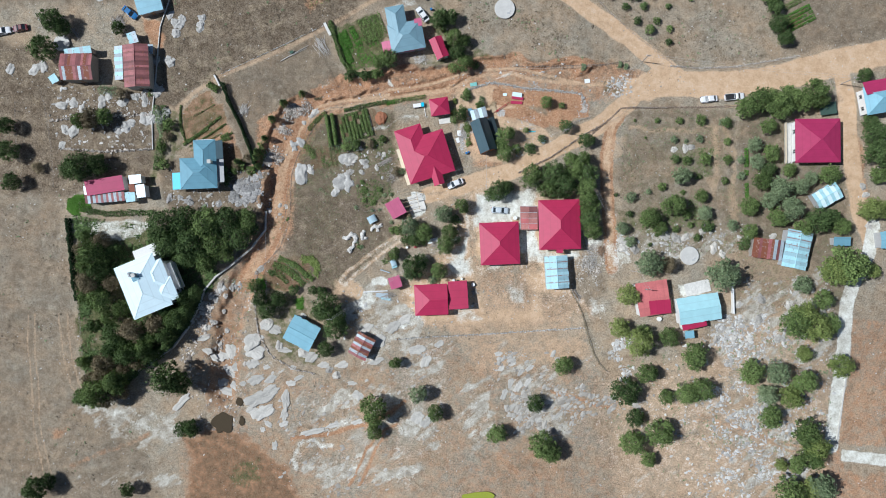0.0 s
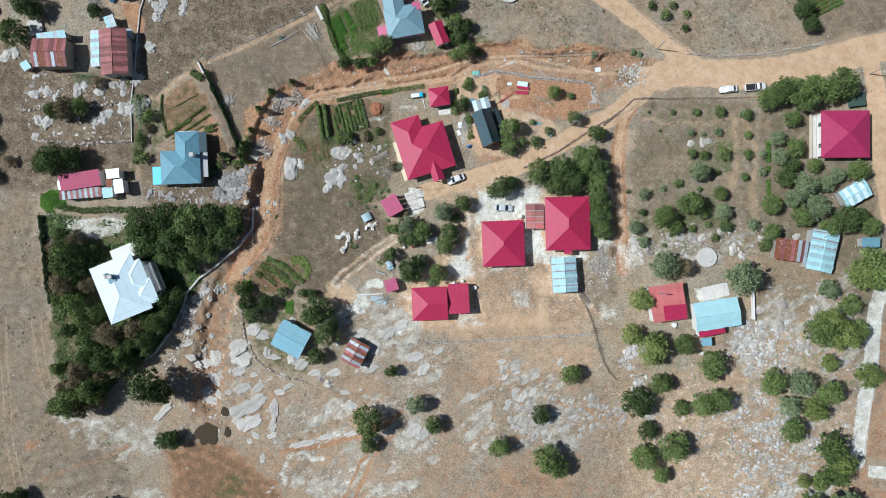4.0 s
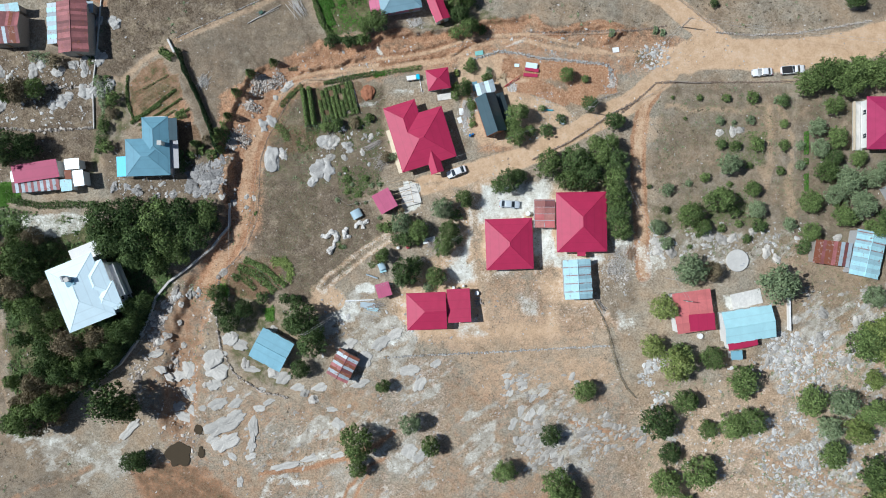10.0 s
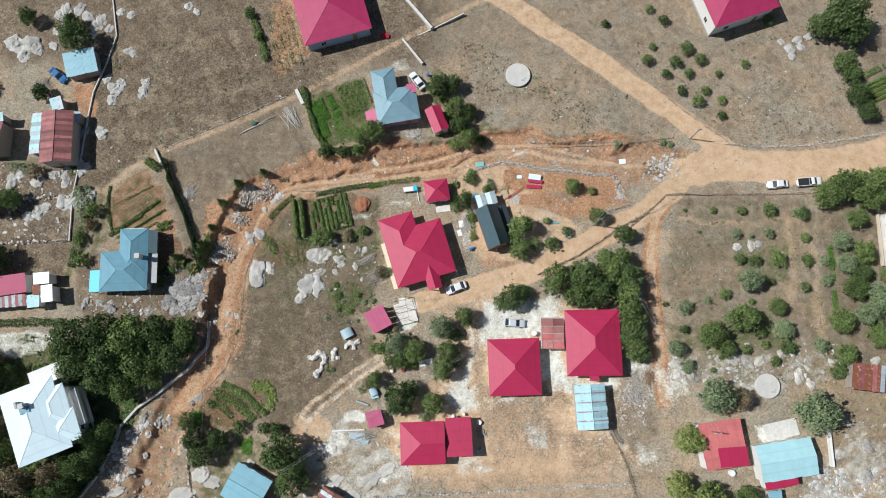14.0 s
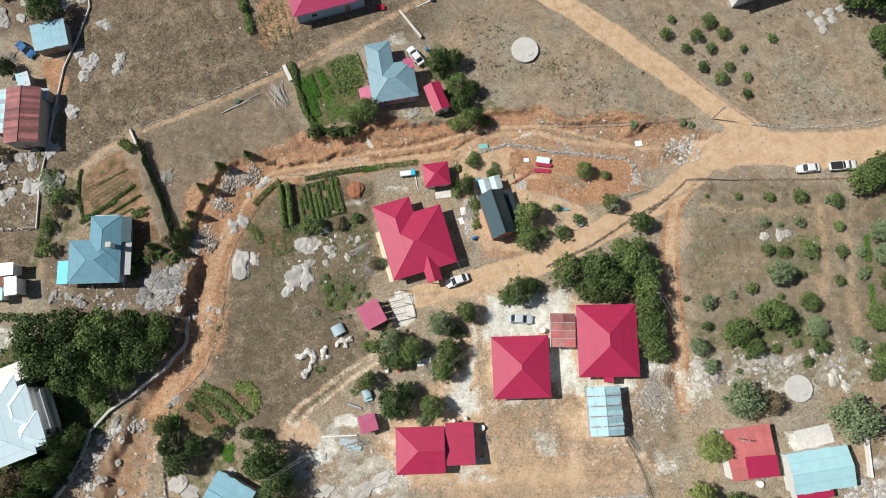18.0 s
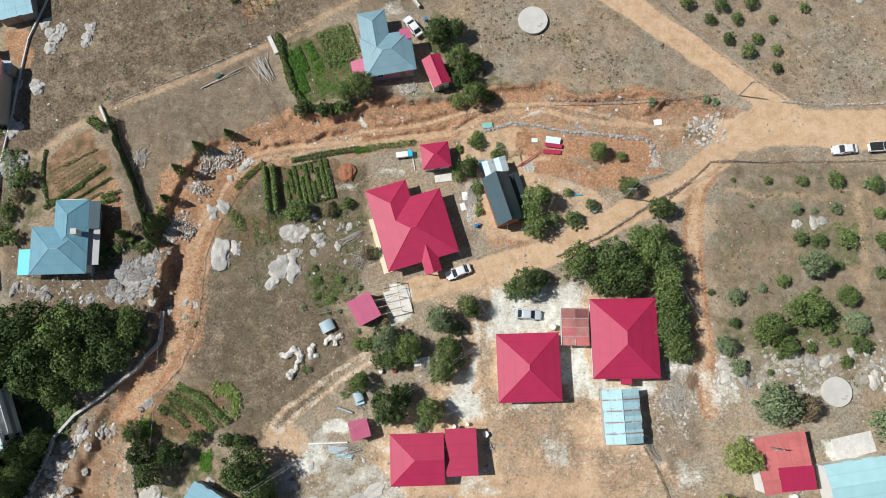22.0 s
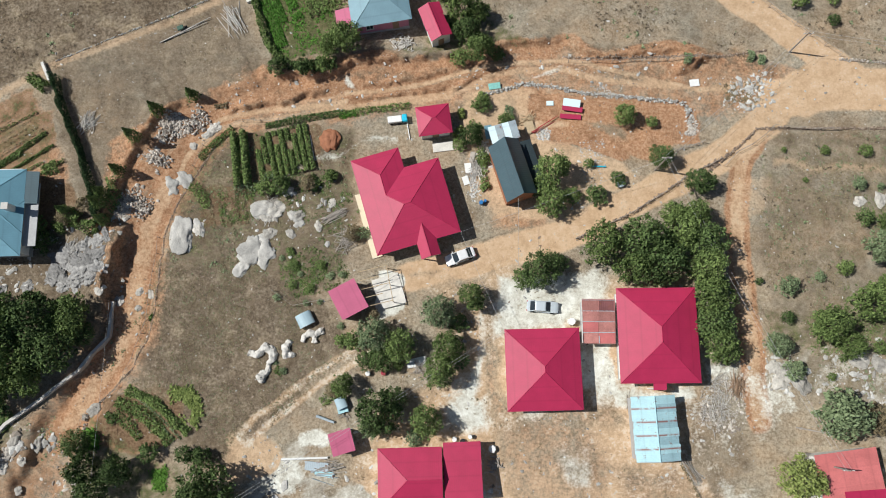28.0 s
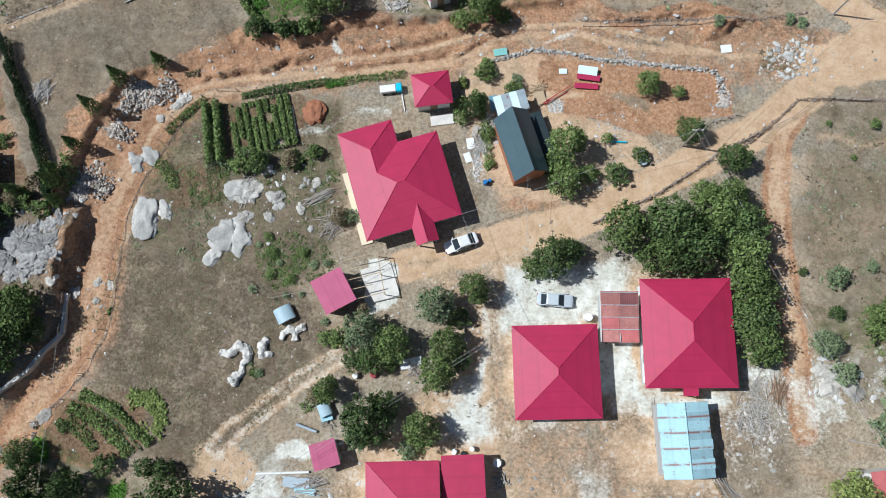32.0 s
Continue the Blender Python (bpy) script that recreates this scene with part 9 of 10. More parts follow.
def pile(name, label, x, y, r, count, length, material, seed, thick=0.05, turn=None, spread=0.5):
    """Poles, planks or branches heaped crosswise; every piece is a part."""
    p = thing(name, label, name.replace("_", " "), pose(x, y, gz(x, y)))
    rnd = random.Random(seed)
    for i in range(count):
        a = rnd.uniform(0, math.pi) if turn is None else radians(turn) + rnd.gauss(0, spread)
        cx, cy = rnd.gauss(0, r * 0.4), rnd.gauss(0, r * 0.4)
        h = 0.05 + 0.5 * max(0, 1 - math.hypot(cx, cy) / r) * rnd.random()
        d = Vector((math.cos(a), math.sin(a), rnd.uniform(-0.06, 0.06))) * length * rnd.uniform(0.4, 0.6)
        c = Vector((cx, cy, h))
        part("stick", rod(bmesh.new(), c - d, c + d, thick, thick * 0.7, 5), material, p)


pile("branch_pile", "heap of grey dry branches in the field", -52.87, 36.90, 1.4, 26, 2.6, DEAD_WOOD, 1, 0.04, 60)
pile("branch_pile", "heap of grey branches on dry grass", -53.01, 36.74, 1.4, 20, 2.4, DEAD_WOOD, 2, 0.04, 70)
pile("branch_pile", "long grey poles stacked in the field", -32.12, 53.26, 1.8, 24, 4.0, DEAD_WOOD, 3, 0.06, -55, 0.25)
pile("lumber_pile", "stack of weathered boards", -15.09, 22.99, 0.8, 14, 2.6, GREY_WOOD, 4, 0.07, 25, 0.08)
pile("lumber_pile", "heap of broken boards and laths", -13.68, 19.64, 1.8, 40, 2.2, GREY_WOOD, 5, 0.05)
pile("branch_pile", "large heap of dry branches and twigs", 38.98, -2.94, 3.0, 130, 1.3, DEAD_WOOD, 6, 0.03)
pile("branch_pile", "heap of grey brushwood beside the barn", 38.81, -0.28, 2.2, 40, 2.2, DEAD_WOOD, 7, 0.03)
pile("lumber_pile", "fresh timber offcuts beside the cabin", 12.79, 38.03, 1.0, 16, 2.0, FRESH_WOOD, 8, 0.06)
pile("branch_pile", "heap of brushwood in the yard", -86.32, 59.55, 2.0, 40, 2.6, DEAD_WOOD, 9, 0.04)
pile("branch_pile", "branches lying on limestone rocks", -52.93, 17.21, 1.5, 24, 2.6, DEAD_WOOD, 10, 0.04, 75, 0.25)
pile("lumber_pile", "old boards by the hut", -14.47, -12.52, 1.6, 22, 2.6, GREY_WOOD, 11, 0.06, 0, 0.2)
pile("branch_pile", "brushwood by the meadow rocks", -24.60, 24.74, 1.2, 24, 1.8, DEAD_WOOD, 12, 0.03)
pile("firewood_pile", "split firewood heaped behind the house", -6.41, 49.73, 2.2, 120, 0.5, DEAD_WOOD, 13, 0.09)
pile("firewood_pile", "firewood and scrap beside the annex", 8.09, -11.40, 1.2, 50, 0.6, GREY_WOOD, 14, 0.08)
pile("lumber_pile", "red-painted beams on the ground", 15.38, 37.27, 0.6, 3, 4.0, RED_PAINT, 15, 0.05, 35, 0.15)
pile("branch_pile", "long fallen pole and brush in the field", -39.78, 51.32, 0.3, 3, 8.5, DEAD_WOOD, 16, 0.07, 28, 0.05)
pile("lumber_pile", "white poles at the roadside", 75.57, 37.60, 0.5, 5, 3.2, FRESH_WOOD, 17, 0.07, 5, 0.1)
pile("debris_pile", "pale broken boards under the trees", -2.35, 1.67, 1.4, 30, 1.6, GREY_WOOD, 18, 0.05)
pile("debris_pile", "scrap timber beside the hut", -12.82, -4.95, 0.8, 14, 1.6, GREY_WOOD, 19, 0.05)
pile("debris_pile", "timber scraps on red soil", 5.01, 30.88, 1.4, 26, 1.2, GREY_WOOD, 20, 0.05)


def sheet(name, label, rect, z, material, lift=0.25, thick=0.05):
    cx, cy, w, d, rot = rect
    ob = thing(name, label, name.replace("_", " "), pose(cx, cy, gz(cx, cy), 0, 0, rot))
    slab("panel", [(-w / 2, -d / 2, z), (w / 2, -d / 2, z), (w / 2, d / 2, z + lift), (-w / 2, d / 2, z + lift)], material, ob, thick)
    for sx in (-1, 1):
        part("trestle", boxed(sx * w * 0.35 - 0.05, -d * 0.4, -0.1, sx * w * 0.35 + 0.05, d * 0.4, z - thick), GREY_WOOD, ob)
    return ob


sheet("metal_table", "stacked white sheet on trestles by the stone wall", (19.27, 40.48, 2.54, 1.09, -7.5), 0.6, WHITE_SHEET)
sheet("metal_table", "crimson roofing sheets lying on trestles", (19.37, 39.65, 3.02, 0.78, -7.7), 0.45, CRIMSON, 0.1)
sheet("metal_table", "crimson roofing sheets lying on beams", (19.12, 38.48, 3.11, 0.72, -3.7), 0.35, CRIMSON, 0.05)
sheet("metal_table", "small white board on red soil", (16.14, 40.65, 1.05, 0.72, 0.6), 0.15, WHITE_SHEET, 0.02)
sheet("tarpaulin", "pale blue tarpaulin on the rocks", (-13.08, -4.07, 1.42, 1.84, 17.5), 0.5, PALE_BLUE, 0.3)
sheet("tarpaulin", "pale plastic sheet by the track", (37.90, 44.27, 1.44, 1.07, 7.0), 0.1, PALE_TARP, 0.05, 0.03)
sheet("plywood_sheet", "sheet of raw plywood on the ground", (13.24, 36.66, 1.49, 1.38, 34.4), 0.2, FRESH_WOOD, 0.05)
sheet("tarpaulin", "turquoise plastic over a heap", (7.84, 43.31, 1.79, 0.89, 9.7), 0.3, plain("pale_turquoise", (0.25, 0.55, 0.50), 0.6), 0.2, 0.03)
sheet("tarpaulin", "white sheeting under the dry trees", (-2.87, 2.13, 2.84, 1.19, 13.6), 0.15, PALE_TARP, 0.1, 0.03)
sheet("shade_net", "dark net over a plant bed", (100.44, 36.62, 4.32, 3.11, 7.9), 1.4, plain("dark_net", (0.05, 0.09, 0.07), 0.9), 0.1, 0.03)
sheet("door_leaf", "red board leaning in the yard", (-12.86, 71.96, 1.94, 0.91, 0.4), 0.4, RED_PAINT, 0.1)

cart = thing("hand_cart", "white cart with a blue sheet by the garden fence", "cart", pose(-6.61, 37.71, gz(-6.67, 37.98), 0, 0, 8))
part("box", boxed(-1.4, -0.5, 0.35, 0.7, 0.5, 0.95, bevel=0.06), PALE_TARP, cart)
part("cover", boxed(0.75, -0.55, 0.35, 1.5, 0.6, 1.0, bevel=0.1), TURQUOISE, cart, "blue plastic cover")
for wx in (-0.9, 0.3):
    for wy in (-0.56, 0.56):
        part("wheel", rod(bmesh.new(), (wx, wy - 0.05, 0.25), (wx, wy + 0.05, 0.25), 0.26, sides=14), BLACK, cart)

heap = bmesh.new()
bmesh.ops.create_icosphere(heap, subdivisions=4, radius=1.0)
for v in heap.verts:
    k = 1 + 0.22 * noise.noise(v.co * 2.1) + 0.06 * noise.noise(v.co * 7)
    v.co = Vector((v.co.x * 1.5 * k, v.co.y * 1.7 * k, max(v.co.z, -0.2) * 0.7 * k))
me = bpy.data.meshes.new("earth_mound")
heap.to_mesh(me)
heap.free()
me.materials.append(plain("red_soil", (0.32, 0.13, 0.065), vary=0.25, scale=2, bump=0.04))
ob = new("earth_mound", me)
ob.matrix_basis = pose(-16.59, 34.53, gz(-16.59, 34.53) + 0.05)
tagged(ob, "heap of loose red soil beside the garden", "soil heap")

# pergola frame by the open shed
PER = (-8.67, 12.48, 3.92, 5.02, 13.3)
per = thing("pergola", "bare timber beams reaching from the pink shed over a pale slab", "pergola", pose(PER[0], PER[1], gz(PER[0], PER[1]), 0, 0, PER[4]))
for i in range(5):
    y = -PER[3] / 2 + i * PER[3] / 4
    part("beam", rod(bmesh.new(), (-PER[2] / 2 - 0.3, y, 2.2), (PER[2] / 2 - 1.3 * (i % 2), y + 0.1, 2.25), 0.055, sides=5), FRESH_WOOD, per)
part("beam", rod(bmesh.new(), (PER[2] / 2 - 0.1, -PER[3] / 2 - 0.2, 2.32), (PER[2] / 2, PER[3] / 2 + 0.1, 2.32), 0.05, sides=5), FRESH_WOOD, per)
for y in (-PER[3] / 2, 0, PER[3] / 2):
    part("post", rod(bmesh.new(), (PER[2] / 2 - 0.1, y, -0.3), (PER[2] / 2 - 0.1, y, 2.25), 0.055, sides=6), GREY_WOOD, per)


def barrel(x, y, material, label, r=0.3, h=0.85):
    b = thing("barrel", label, "barrel", pose(x, y, gz(x, y)), "barrels")
    bm = rod(bmesh.new(), (0, 0, -0.05), (0, 0, h), r, sides=16)
    bmesh.ops.bevel(bm, geom=[e for e in bm.edges if abs(e.verts[0].co.z - e.verts[1].co.z) < 1e-4], offset=0.04, segments=2, affect="EDGES")
    part("body", bm, material, b)
    part("rim", rod(bmesh.new(), (0, 0, h + 0.004), (0, 0, h + 0.03), r * 0.9, sides=16), material, b)


BLUE_PLASTIC = plain("blue_plastic", (0.03, 0.18, 0.45), 0.4, vary=0.1)
barrel(4.68, -7.84, PALE_TARP, "white plastic barrel by the long house")
barrel(2.53, -8.21, PALE_TARP, "white plastic tub by the long house", 0.35, 0.5)
barrel(3.68, -8.51, BLACK, "black rubber tub by the long house", 0.38, 0.4)
barrel(18.76, 8.08, PALE_TARP, "white water tank between the houses", 0.5, 1.2)
barrel(5.99, 25.21, BLUE_PLASTIC, "blue plastic barrel beside the cabin")
barrel(6.56, 25.52, BLUE_PLASTIC, "blue plastic can beside the cabin", 0.22, 0.5)
barrel(18.55, 8.21, PALE_TARP, "white bucket between the houses", 0.25, 0.5)
barrel(-3.25, 63.10, BLUE_PLASTIC, "blue barrel beside the drive")
barrel(-7.45, 0.61, plain("red_plastic", (0.4, 0.03, 0.06), 0.5), "red plastic box under trees", 0.4, 0.5)
barrel(-9.66, 0.44, PALE_TARP, "pale wooden beehive under trees", 0.35, 0.7)
barrel(56.62, -18.46, PALE_TARP, "white water tub by the red shed", 0.6, 0.8)
barrel(7.71, -9.40, PALE_TARP, "white crate beside the annex", 0.5, 0.7)
barrel(26.20, 28.28, ZINC, "zinc tub among the trees", 0.6, 0.6)


# ---- power line ----
def power_pole(x, y, h, label="weathered wooden power pole"):
    p = thing("power_pole", label, "power pole", pose(x, y, gz(x, y)), "power poles")
    part("mast", rod(bmesh.new(), (0, 0, -0.5), (0, 0, h), 0.13, 0.09, 8), GREY_WOOD, p)
    part("crossarm", boxed(-0.7, -0.06, h - 0.5, 0.7, 0.06, h - 0.38), GREY_WOOD, p)
    for i in (-0.6, 0.0, 0.6):
        part("insulator", rod(bmesh.new(), (i, 0, h - 0.376), (i, 0, h - 0.2), 0.05, sides=8), WHITE_PLASTER, p)
    return Vector((x, y, gz(x, y) + h - 0.2))


def cable(a, b, label, sag=0.8, off=0.0):
    c = bpy.data.curves.new("cable", "CURVE")
    c.dimensions, c.bevel_depth, c.bevel_resolution = "3D", 0.016, 1
    s = c.splines.new("POLY")
    s.points.add(14)
    side = Vector((-(b - a).y, (b - a).x, 0)).normalized() * off
    for i, q in enumerate(s.points):
        t = i / 14
        q.co = (*(a.lerp(b, t) + side - Vector((0, 0, sag * 4 * t * (1 - t)))), 1)
    c.materials.append(BLACK)
    tmp = bpy.data.objects.new("tmp", c)
    me = bpy.data.meshes.new_from_object(tmp)
    bpy.data.objects.remove(tmp)
    me.materials.clear()
    me.materials.append(GREY_PLASTER)
    tagged(new("cable", me), label, "cable", "cables")


P1 = power_pole(31.4, 30.5, 6.2)
P4 = power_pole(52.3, 49.3, 6.2, "wooden power pole at the road junction")
P5 = power_pole(104.34, 43.22, 7.5, "wooden power pole at the crossroads")
P6 = power_pole(-29.17, -17.86, 7.0, "wooden power pole at the end of the ruts")
P7 = power_pole(52.02, -10.47, 7.0, "wooden power pole on the slope")
HOUSE_A = Vector((2.99, 20.04, 4.1))
HOUSE_B = Vector((8.98, 6.62, 4.1))
for d in (-0.3, 0.3):
    cable(P1, P7, "thin grey power cable across the orchard", 1.5, d)
    cable(P1, P4, "thin grey power cable along the road", 1.0, d)
    cable(P4, P5, "thin grey power cable along the main road", 1.5, d)
cable(P1, HOUSE_A, "thin grey service cable to the large house", 1.0)
cable(HOUSE_A, HOUSE_B, "thin grey service cable between houses", 0.5)
cable(HOUSE_B, P6, "thin grey service cable over the trees", 1.2)
cable(HOUSE_B, P6, "thin grey service cable over the trees", 1.4, 0.4)
cable(Vector((11.0, 24.8, 4.6)), Vector((11.0, 15.4, 4.2)), "thin service cable from the cabin gable", 0.3)
cable(Vector((-46.9, 10.0, 0.85)), Vector((-45.8, -15.7, 3.4)), "thin power cable across the gully", 0.2)


# ---- small conifers on the bank ----
def conifer_mesh(seed):
    g = np.random.default_rng(seed)
    n = 900
    t = g.random(n) ** 0.7
    a = g.uniform(0, 2 * math.pi, n)
    r = (1 - t) * 0.42 * g.uniform(0.6, 1.1, n) + 0.02
    pos = np.stack([r * np.cos(a), r * np.sin(a), 0.1 + t * 0.95], -1)
    nn = np.stack([np.cos(a), np.sin(a), 0.6 + 0 * a], -1) + g.normal(size=(n, 3)) * 0.4
    nn /= np.linalg.norm(nn, axis=1, keepdims=True)
    tt = np.cross(nn, g.normal(size=(n, 3)))
    tt /= np.linalg.norm(tt, axis=1, keepdims=True)
    bb = np.cross(nn, tt)
    s = 0.06 * g.uniform(0.6, 1.4, n)[:, None]
    v = np.stack([pos + tt * s, pos + bb * s * 0.5, pos - tt * s, pos - bb * s * 0.5], 1).reshape(-1, 3)
    me = bpy.data.meshes.new("crown")
    me.from_pydata(v, [], np.arange(n * 4).reshape(-1, 4).tolist())
    me.materials.append(LEAVES["mid"])
    return me


CONIFERS = [conifer_mesh(i) for i in range(3)]
for i, (x, y, r) in enumerate([(-37.1, 40.7, 1.5), (-41.9, 38.1, 1.5), (-44.7, 33.8, 1.5), (-46.6, 28.8, 1.5), (-48.6, 25.4, 1.5), (-48.8, 23.9, 1.6), (-48.5, 21.6, 1.6), (-54.0, 22.8, 1.5)]):
    c = thing("conifer", "small pointed conifer on the gully bank", "conifer", pose(x, y, gz(x, y), 0, 0, i * 50) @ Matrix.Diagonal((2.6, 2.6, 3.5 + 0.4 * (i % 3), 1)), "conifers")
    part("trunk", rod(bmesh.new(), (0, 0, -0.1), (0, 0, 0.9), 0.03, 0.01), BARK, c)
    k = new("crown", CONIFERS[i % 3])
    k.parent = c

# ---- water ----
def pond(label, x, y, rx, ry, material):
    bm = bmesh.new()
    vs = []
    for i in range(36):
        a = 2 * math.pi * i / 36
        k = 1 + 0.45 * noise.noise(Vector((math.cos(a), math.sin(a), x)) * 1.5)
        vs.append(bm.verts.new((rx * k * math.cos(a), ry * k * math.sin(a), 0)))
    low = [bm.verts.new((v.co.x, v.co.y, -0.15)) for v in vs]
    bm.faces.new(vs)
    bm.faces.new(low[::-1])
    for i in range(36):
        bm.faces.new((low[i], low[(i + 1) % 36], vs[(i + 1) % 36], vs[i]))
    me = bpy.data.meshes.new("water")
    bm.to_mesh(me)
    bm.free()
    me.materials.append(material)
    ob = new("water", me)
    ob.matrix_basis = pose(x, y, gz(x, y) + 0.26)
    tagged(ob, label, "pond", kind="structure")


MURKY = glossy("murky_water", (0.075, 0.056, 0.033), 0.14)
pond("murky brown puddle at the foot of the gully", -57.6, -45.4, 2.9, 3.1, MURKY)
pond("small brown pool between the ravine's slabs", -53.4, -39.9, 1.0, 1.1, MURKY)
pond("small brown pool beside the puddle", -52.7, -45.0, 0.8, 1.2, MURKY)
pond("small yellow-green pond", 8.82, -65.71, 5.2, 2.0, glossy("algae_water", (0.32, 0.36, 0.05), 0.15))


# ---- yard clutter ----
def vault(label, rect, rise, material, z=0.5):
    """A sheet of metal bent into a low barrel vault over a tank."""
    cx, cy, w, d, rot = rect
    ob = thing("tank_cover", label, "tank cover", pose(cx, cy, gz(cx, cy), 0, 0, rot))
    bm = bmesh.new()
    top, low = [], []
    for i in range(11):
        a = math.pi * i / 10
        x, h = -math.cos(a) * w / 2, z + rise * math.sin(a)
        for rows, k in ((top, 0.0), (low, -0.05)):
            rows.append([bm.verts.new((x, -d / 2, h + k)), bm.verts.new((x, d / 2, h + k))])
    for i in range(10):
        bm.faces.new((top[i][0], top[i + 1][0], top[i + 1][1], top[i][1]))
        bm.faces.new((low[i][0], low[i][1], low[i + 1][1], low[i + 1][0]))
        for s in (0, 1):
            bm.faces.new((top[i][s], low[i][s], low[i + 1][s], top[i + 1][s]) if s == 0 else (top[i][s], top[i + 1][s], low[i + 1][s], low[i][s]))
    part("curved_sheet", bm, material, ob)
    part("tank", boxed(-w * 0.46, -d * 0.46, -0.2, w * 0.46, d * 0.46, z - 0.05, bevel=0.03), GREY_PLASTER, ob)


VAULT_BLUE = plain("faded_blue_paint", (0.36, 0.48, 0.54), 0.5, vary=0.12, scale=1.5)
vault("faded blue bent sheet covering a water tank", (-18.82, 7.81, 2.31, 1.91, 28.0), 0.55, VAULT_BLUE)
vault("small pale blue bent sheet in the yard", (-13.18, -3.63, 1.50, 1.58, 25.6), 0.35, VAULT_BLUE, 0.8)


def pole_on_ground(label, a, b, r, material, lift=0.1):
    ax, ay = a
    bx, by = b
    p = thing("pole", label, "pole", pose(ax, ay, gz(ax, ay)))
    d = Vector((bx - ax, by - ay, gz(bx, by) - gz(ax, ay)))
    part("shaft", rod(bmesh.new(), (0, 0, lift + r), d + Vector((0, 0, lift + r)), r, r * 0.85, 10), material, p)
    for k in (0.15, 0.85):
        q = d * k
        part("support", boxed(q.x - 0.15, q.y - 0.15, q.z - 0.15, q.x + 0.15, q.y + 0.15, q.z + lift + 0.02, bevel=0.02), GREY_STONE, p)


pole_on_ground("long white concrete pole lying on pale rock", (-21.19, -11.34), (-14.79, -11.00), 0.17, PALE_TARP)
pole_on_ground("pale blue pipe lying by the rocks", (-16.66, -5.44), (-14.12, -6.29), 0.2, ZINC)
pole_on_ground("grey pole lying at the shed's corner", (49.07, -5.80), (53.76, -6.58), 0.1, GREY_WOOD)
pole_on_ground("turquoise pipe on the bare ground", (22.04, 30.88), (24.16, 30.83), 0.12, TURQUOISE)
pole_on_ground("white pole at the yard's corner", (-5.40, 38.62), (-4.67, 34.79), 0.07, PALE_TARP)
pole_on_ground("white standpipe by the vegetable rows", (-19.53, 35.17), (-18.68, 31.14), 0.06, PALE_TARP)
sheet("roofing_stack", "pale blue-grey roofing sheets stacked on the rock", (-16.3, -12.2, 3.2, 1.2, -4), 0.3, ZINC, 0.04)
sheet("roofing_stack", "pale roofing sheets lying beside the stack", (-15.2, -13.1, 2.6, 0.8, -12), 0.2, PALE_BLUE, 0.05)
pile("lumber_pile", "blue-grey sheets and boards stacked by the hut", -15.04, -12.95, 1.2, 7, 3.0, ZINC, 31, 0.06, -8, 0.15)
pile("lumber_pile", "bundle of grey poles on dry grass", -15.56, 22.90, 0.7, 18, 2.8, GREY_WOOD, 32, 0.07, 28, 0.07)
pile("branch_pile", "pale dry branches heaped on a rock", -25.14, 23.38, 1.2, 34, 2.2, DEAD_WOOD, 33, 0.04)
pile("debris_pile", "scrap wood and rubble beside the cabin", 5.22, 30.10, 1.2, 60, 1.5, DEAD_WOOD, 34, 0.05, 75, 0.6)
pile("branch_pile", "tangled grey twigs by the barn", 37.99, -4.53, 3.2, 110, 1.0, DEAD_WOOD, 35, 0.025)
pile("branch_pile", "dark brushwood against the trees", 41.61, -0.33, 1.3, 60, 2.2, TIMBER, 36, 0.03, 80, 0.35)
pile("debris_pile", "broken boards behind the barn", 26.85, -3.39, 0.9, 20, 1.4, GREY_WOOD, 37, 0.05, 90, 0.3)
pile("lumber_pile", "leaning grey ladder and posts at the fence", 34.95, -11.85, 0.6, 9, 3.4, GREY_WOOD, 38, 0.06, -50, 0.15)
fence("thin wire fence round the vegetable plot", [(-50.4, -9.1), (-49.7, -6.0), (-47.4, -4.2), (-44.7, -2.0), (-43.8, -0.2)], 1.1, 2.0, 2, 0.05)
fence("thin wire fence along the track", [(-43.9, 0.1), (-42.8, 3.7), (-41.7, 7.4), (-41.7, 11.8), (-41.0, 17.1), (-40.8, 19.4)], 1.1, 2.4, 1, 0.05)
fence("mesh fence along the garden beds", [(-36.4, 30.1), (-35.2, 33.3), (-33.4, 35.4), (-29.6, 37.1), (-24.2, 37.3), (-19.6, 38.5)], 1.2, 2.2, 2, 0.05)
hedge("olive bush at the fence", [(36.1, 47.7), (37.1, 47.6)], 1.9, 1.1, "olive", 420, 0.13, seed=61, name="bush")
hedge("olive bush beside the road junction", [(46.0, 48.6), (46.9, 48.4)], 1.7, 1.0, "olive", 420, 0.13, seed=62, name="bush")
hedge("round olive bush beside the road junction", [(47.6, 48.1), (48.5, 48.0)], 2.2, 1.2, "olive", 460, 0.13, seed=63, name="bush")
hedge("green shrub at the hedge's foot", [(-54.3, 22.2), (-52.2, 21.7)], 2.4, 1.6, "mid", 260, 0.15, seed=64, name="bush")
hedge("green shrub below the clipped hedge", [(-58.8, 29.0), (-56.6, 29.8)], 2.0, 1.0, "mid", 200, 0.14, seed=65, name="bush")
hedge("round shrub above the stony meadow", [(-23.9, 27.3), (-22.4, 27.5)], 2.6, 1.5, "olive", 300, 0.14, seed=66, name="bush")
hedge("green shrub above the meadow", [(-19.7, 28.2), (-17.8, 27.2)], 2.6, 1.2, "mid", 240, 0.14, seed=67, name="bush")
hedge("dark shrub beside the large house", [(-16.7, 29.2), (-15.3, 28.9)], 2.2, 1.4, "dark", 280, 0.14, seed=68, name="bush")
